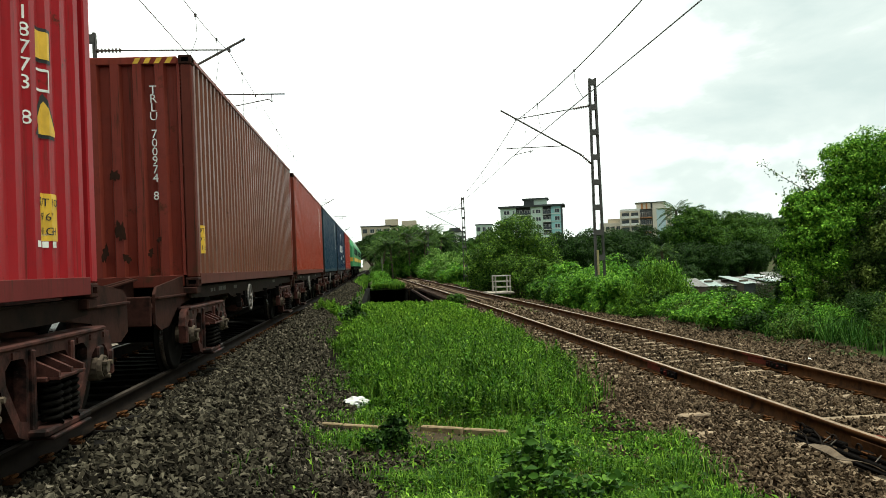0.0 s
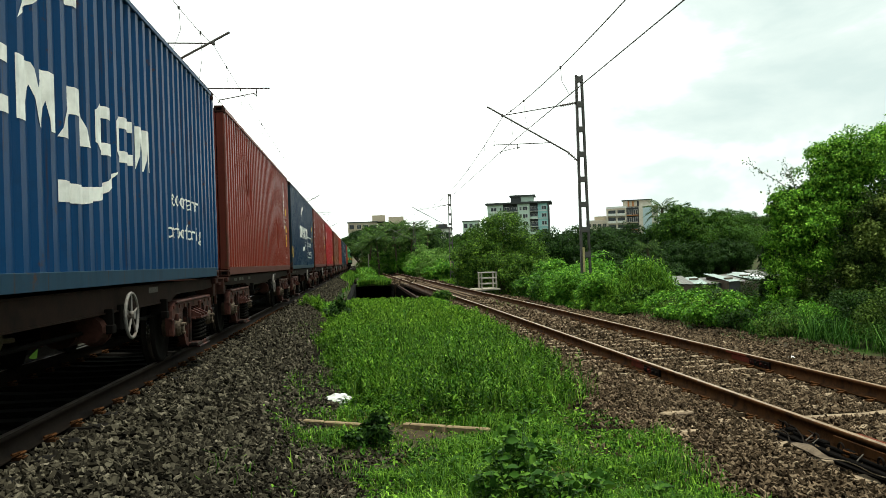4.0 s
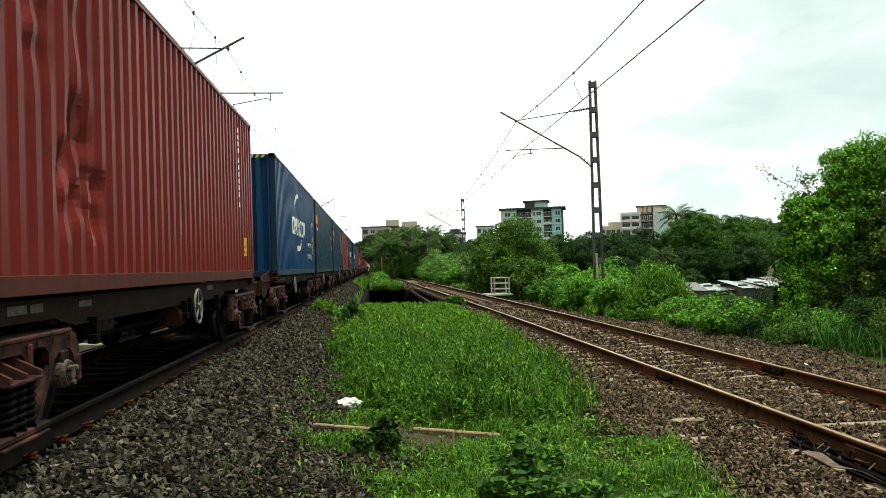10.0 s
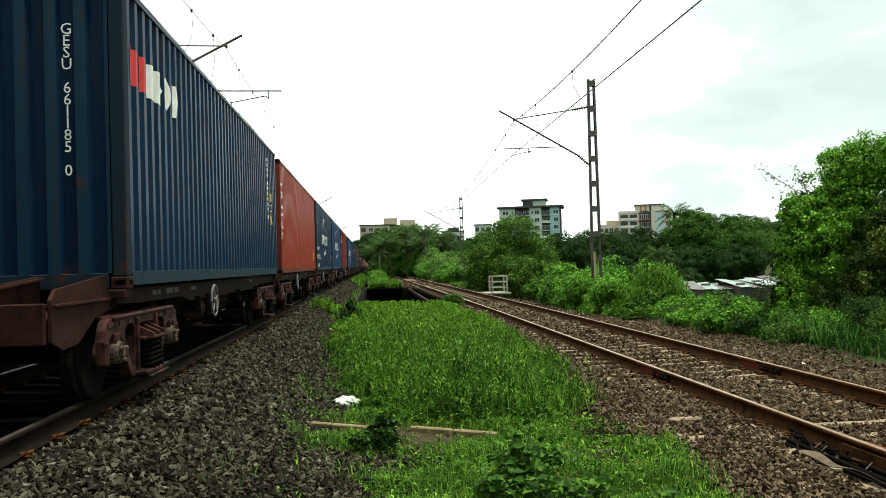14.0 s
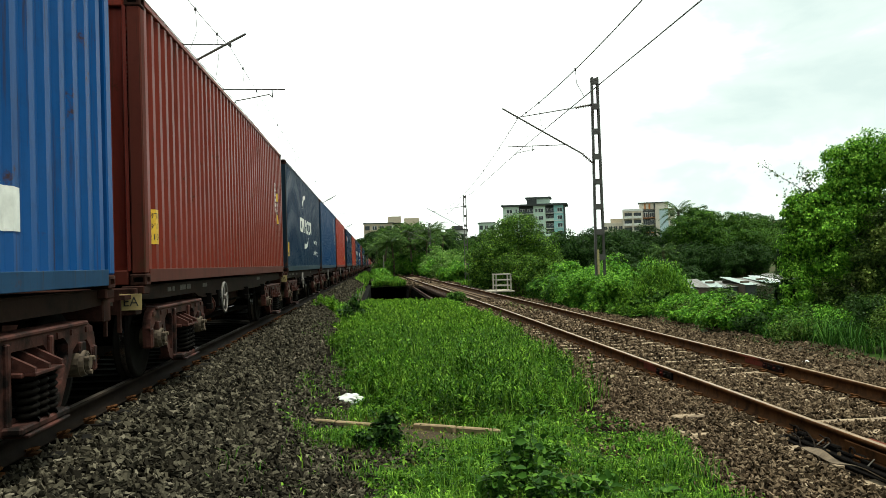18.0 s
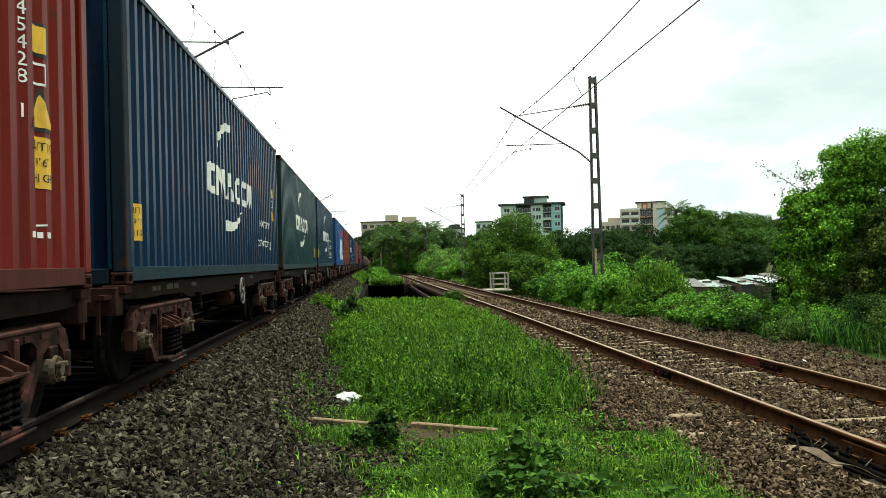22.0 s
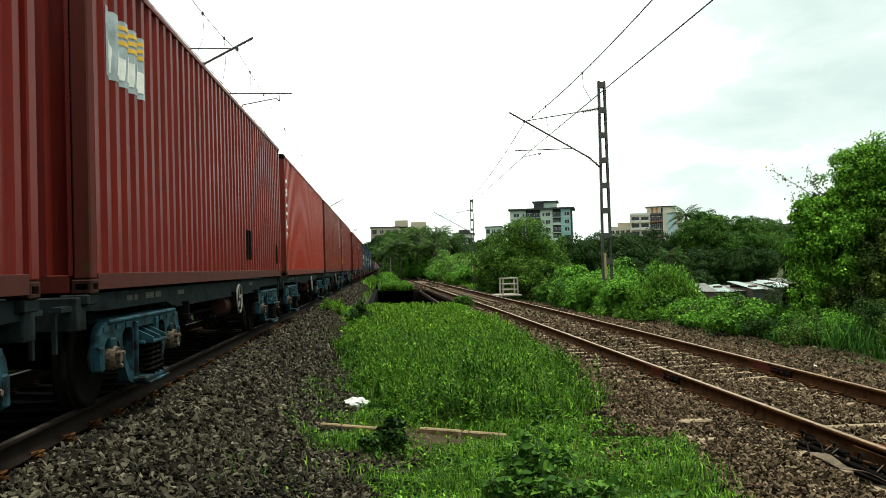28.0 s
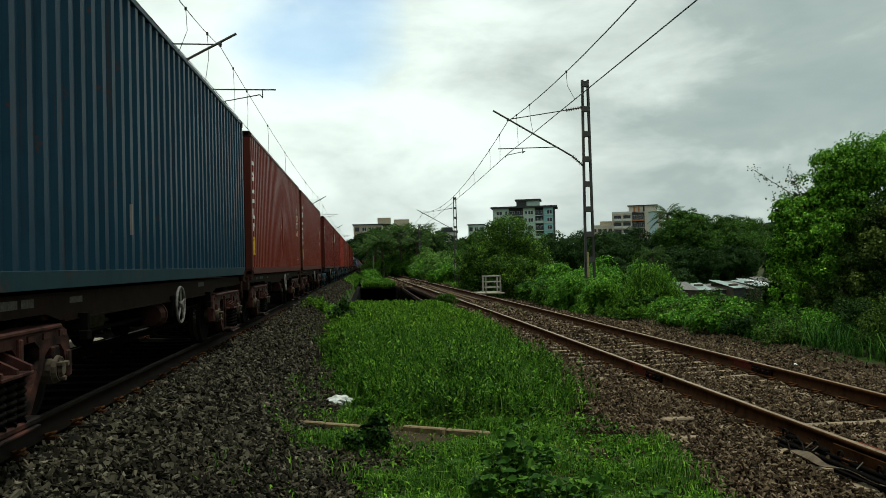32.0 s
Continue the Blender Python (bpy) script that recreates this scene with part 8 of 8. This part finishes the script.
M["strip"] = steel("sandy_concrete", (0.25, 0.185, 0.11), (0.09, 0.068, 0.04), 0.9, 0.4)
make_strip()
make_tree("bush", "small dark leafy bush by the concrete beam", "bush", (0.02, 8.75, near_z(0.02, 8.75)), [(0, 0, 0.16, 0.20, 0.18, 0.16), (0.06, 0, 0.30, 0.12, 0.12, 0.12), (-0.14, 0, 0.10, 0.14, 0.14, 0.10)], 70, 14, 0.035, 0.035, "leaf_dark", 0.012, "", 0.4, 1.6, 0.6)
bush("bright leafy weeds on the ballast shoulder", -1.35, 27.5, 1.0, 0.3, 1500, 0.07, "leaf_vine", 2.6)
bush("bright low weeds at the edge of the grass", 2.9, 29.0, 1.0, 0.22, 1500, 0.06, "leaf_vine", 2.4)
bush("bright low weeds at the edge of the grass", 2.9, 34.5, 1.0, 0.25, 1300, 0.07, "leaf_vine", 2.0)
make_tree("bush", "dark leafy bush rising above the grass", "bush", (-0.82, 26.0, near_z(-0.82, 26)), [(0, 0, 0.35, 0.36, 0.5, 0.32), (0.14, 0, 0.75, 0.14, 0.3, 0.30), (-0.25, -0.2, 0.25, 0.3, 0.4, 0.22), (0.3, 0.3, 0.3, 0.3, 0.4, 0.3)], 150, 14, 0.11, 0.07, "leaf_dark", 0.02, "", 0.4, 1.6, 0.6)


def broad_leaves(P, size, material):
    """Rounded, slightly cupped leaves that face upwards, each with seven corners."""
    n = len(P)
    nr = rng.normal(size=(n, 3)) * 0.45 + np.array([0, 0, 1.0])
    nr /= np.linalg.norm(nr, axis=1)[:, None]
    d, a = frames_from(nr, n)
    s = size * rng.uniform(0.5, 1.2, n)
    ring_pts = [(0.0, 0.0, 0.0), (0.35, 0.42, 0.10), (0.80, 0.50, 0.12), (1.25, 0.30, 0.02), (1.6, 0.0, -0.16), (1.25, -0.30, 0.02), (0.80, -0.50, 0.12), (0.35, -0.42, 0.10)]
    V = np.stack([P + (d * u + a * v + nr * w) * s[:, None] for u, v, w in ring_pts], 1)
    V = np.concatenate([V, (P + (d * 0.85 - nr * 0.04) * s[:, None])[:, None]], 1).reshape(-1, 3)
    i = 9 * np.arange(n)[:, None]
    F = np.concatenate([i + np.array([k, (k + 1) % 8, 8]) for k in range(8)], 0)
    return mesh_np("leaves", V, F, (material,))


def make_weed(label, x, y, h, n, size, mat):
    z = near_z(x, y)
    w = thing("weed_plant", label, "weed", "tall weeds", pose(x, y, z))
    stems = bmesh.new()
    pts = []
    for k in range(n):
        a = k * 2.4
        top = Vector((0.10 * math.cos(a) * (0.5 + k / n), 0.10 * math.sin(a), h * (0.6 + 0.4 * ((k * 0.37) % 1))))
        tube(stems, (0.02 * math.cos(a), 0.02 * math.sin(a), -0.03), top, 0.006, 0.003, 5)
        for j in range(16):
            t = 0.25 + 0.75 * j / 15
            pts.append(tuple(top * t))
    part("stem", stems, M["leaf_stem"], w)
    put("leaves", broad_leaves(np.array(pts) + rng.normal(size=(len(pts), 3)) * 0.035, size, M[mat]), w)


M["leaf_weed"] = leaf("soft_weed_leaves", (0.016, 0.042, 0.012), (0.052, 0.112, 0.024), (0.14, 0.23, 0.055))
M["leaf_stem"] = plain("green_stem", (0.06, 0.12, 0.03), 0.6)
for x, y, h, n, sz in ((1.12, 6.65, 0.62, 9, 0.055), (0.98, 6.45, 0.46, 8, 0.055), (1.28, 6.5, 0.40, 8, 0.05), (0.85, 6.2, 0.30, 8, 0.05), (1.45, 6.3, 0.26, 7, 0.05), (1.15, 6.1, 0.34, 8, 0.055), (1.75, 6.6, 0.24, 5, 0.06), (2.2, 6.3, 0.2, 5, 0.05), (0.7, 7.2, 0.22, 5, 0.05), (1.6, 7.6, 0.22, 5, 0.05)):
    make_weed("broad-leaved green weed standing above the short grass", x, y, h, n, sz, "leaf_weed")
for x, y, h in ((0.4, 14.5, 0.62), (1.2, 12.4, 0.6), (0.0, 18.0, 0.65), (1.7, 16.2, 0.58), (0.9, 21.0, 0.7), (1.4, 26.0, 0.7)):
    make_weed("slender weed above the tall grass", x, y, h, 6, 0.045, "leaf_bush")


def make_rodding():
    """Black bars and plates beside the rail near the camera."""
    x0 = XR - GAUGE / 2
    g = thing("point_rodding", "black greasy steel rods and plates under the rail", "point rodding", "", pose(x0, 6.6, ZR - 0.19))
    part("plate", B(-0.30, -0.075, -1.6, 1.45, -0.01, 0.022, 0.005), M["under"], g)
    for x in (-0.26, -0.13):
        part("rod", tube(bmesh.new(), (x, -1.6, 0.045), (x + 0.02, 1.3, 0.04), 0.017, seg=8), M["under"], g)
    for y in (-0.9, -0.35, 0.22, 0.62, 1.2):
        ch = part("chair", B(-0.13, -0.07, y, y + 0.13, 0.012, 0.075, 0.012), M["under"], g)
        part("spring_clip", ring(bmesh.new(), (-0.10, y + 0.19, 0.07), 0.040, 0.011, "X", 14, 5), M["rail_dark"], ch)
    for y in (0.74, 0.62, -0.06):
        part("tie_bar", tube(bmesh.new(), (-0.245, y, 0.068), (-0.085, y + 0.17, 0.075), 0.006, seg=6), M["old_rod"], g, "thin grey steel tie bar")
    part("cable", polyline([(0.10 - 0.12, 1.68, 0.07), (-0.05, 1.28, 0.07), (-0.16, 0.95, 0.06), (-0.28, 0.70, 0.05), (-0.14, 0.78, 0.06), (-0.02 - 0.05, 0.88, 0.08), (-0.07, 1.0, 0.1)], 0.008, 6), M["rail_dark"], g)
    part("cable", polyline([(-0.10, 1.5, 0.03), (-0.20, 1.15, 0.05), (-0.36, 0.8, 0.04), (-0.33, 0.65, 0.04)], 0.008, 6), M["rail_dark"], g)
    rows = []
    bm = bmesh.new()
    for k in range(19):
        t = k / 18
        x = -0.36 - 0.035 * math.sin(t * 3.3) + 0.05 * step(t, 0.45, 0.6)
        w, turn = 0.034 + 0.006 * math.sin(t * 9), 0.5 * math.sin(t * 6.0)
        z = 0.052 + 0.02 * math.sin(t * 7) ** 2
        rows.append([bm.verts.new((x + o * math.cos(turn), 0.74 - 1.3 * t, z + lift + o * math.sin(turn))) for o, lift in ((-w, 0), (w, 0), (w, 0.006), (-w, 0.006))])
    for p, q in zip(rows, rows[1:]):
        for i in range(4):
            bm.faces.new((p[i], p[(i + 1) % 4], q[(i + 1) % 4], q[i]))
    bm.faces.new(rows[0][::-1])
    bm.faces.new(rows[-1])
    part("strap", bm, M["strap"], g, "worn flat grey-brown strap curling along the rods")
    part("rail_plate", B(-0.05, -0.037, -0.4, 0.62, 0.045, 0.135, 0.005), M["rail"], g, "rusted fishplate on the rail web")
    part("rail_plate", B(0.036, 0.075, -0.3, 0.40, 0.10, 0.185, 0.005), M["rust_plate"], g, "red-rusted plate on the far side of the rail")


M["rust_plate"] = steel("red_rusted_plate", (0.13, 0.028, 0.014), (0.05, 0.02, 0.012), 0.8, 0.5)
M["old_rod"] = steel("grey_steel_rod", (0.075, 0.066, 0.055), (0.03, 0.024, 0.02), 0.7, 0.4)
M["strap"] = steel("worn_grey_strap", (0.15, 0.112, 0.078), (0.05, 0.038, 0.028), 0.85, 0.5)
make_rodding()
for x, y, s, r in ((3.42, 9.15, 0.0, 6), (3.3, 8.28, -0.02, -4)):
    sl = thing("concrete_slab", "dusty concrete slab end lying in the ballast", "concrete slab", "loose slabs", pose(x, y, near_z(x, y), 0, 0, r))
    part("slab", B(-0.17, 0.2, -0.07, 0.07, -0.06, 0.045 + s, 0.015), M["sleeper"], sl)
st = thing("white_stone", "single white stone on the ballast shoulder", "stone", "", pose(7.05, 13.4, near_z(7.05, 13.4)))
bm = bmesh.new()
bmesh.ops.create_icosphere(bm, subdivisions=2, radius=0.06)
for v in bm.verts:
    v.co *= 1 + 0.3 * noise.noise(v.co * 20)
    v.co.z = v.co.z * 0.7 + 0.03
part("stone", bm, M["bag"], st)


# ---- what moves ----
def motions():
    ts = [i * 0.5 for i in range(65)]
    for ob, y0, z in moving:
        walk(ob, [(t, pose(XT, y0 + run(t), z)) for t in ts])
    for ws, a, y0 in spinning:
        near = [k / FPS for k in range(0, 32 * FPS + 1) if -9.0 < y0 + run(k / FPS) < 34.0]
        if not near:
            continue
        if near[0] > 0:
            near = [0.0] + near
        if near[-1] < 32.0:
            near = near + [32.0]
        rows = []
        for t in near:
            tt = min(max(t, near[1] if near[0] == 0.0 and len(near) > 1 and near[1] > 0.05 else near[0]), near[-2] if near[-1] == 32.0 and len(near) > 1 else near[-1])
            rows.append((t, pose(0, a, 0.42, -math.degrees(run(tt) / 0.42) % 360)))
        walk(ws, rows)


motions()
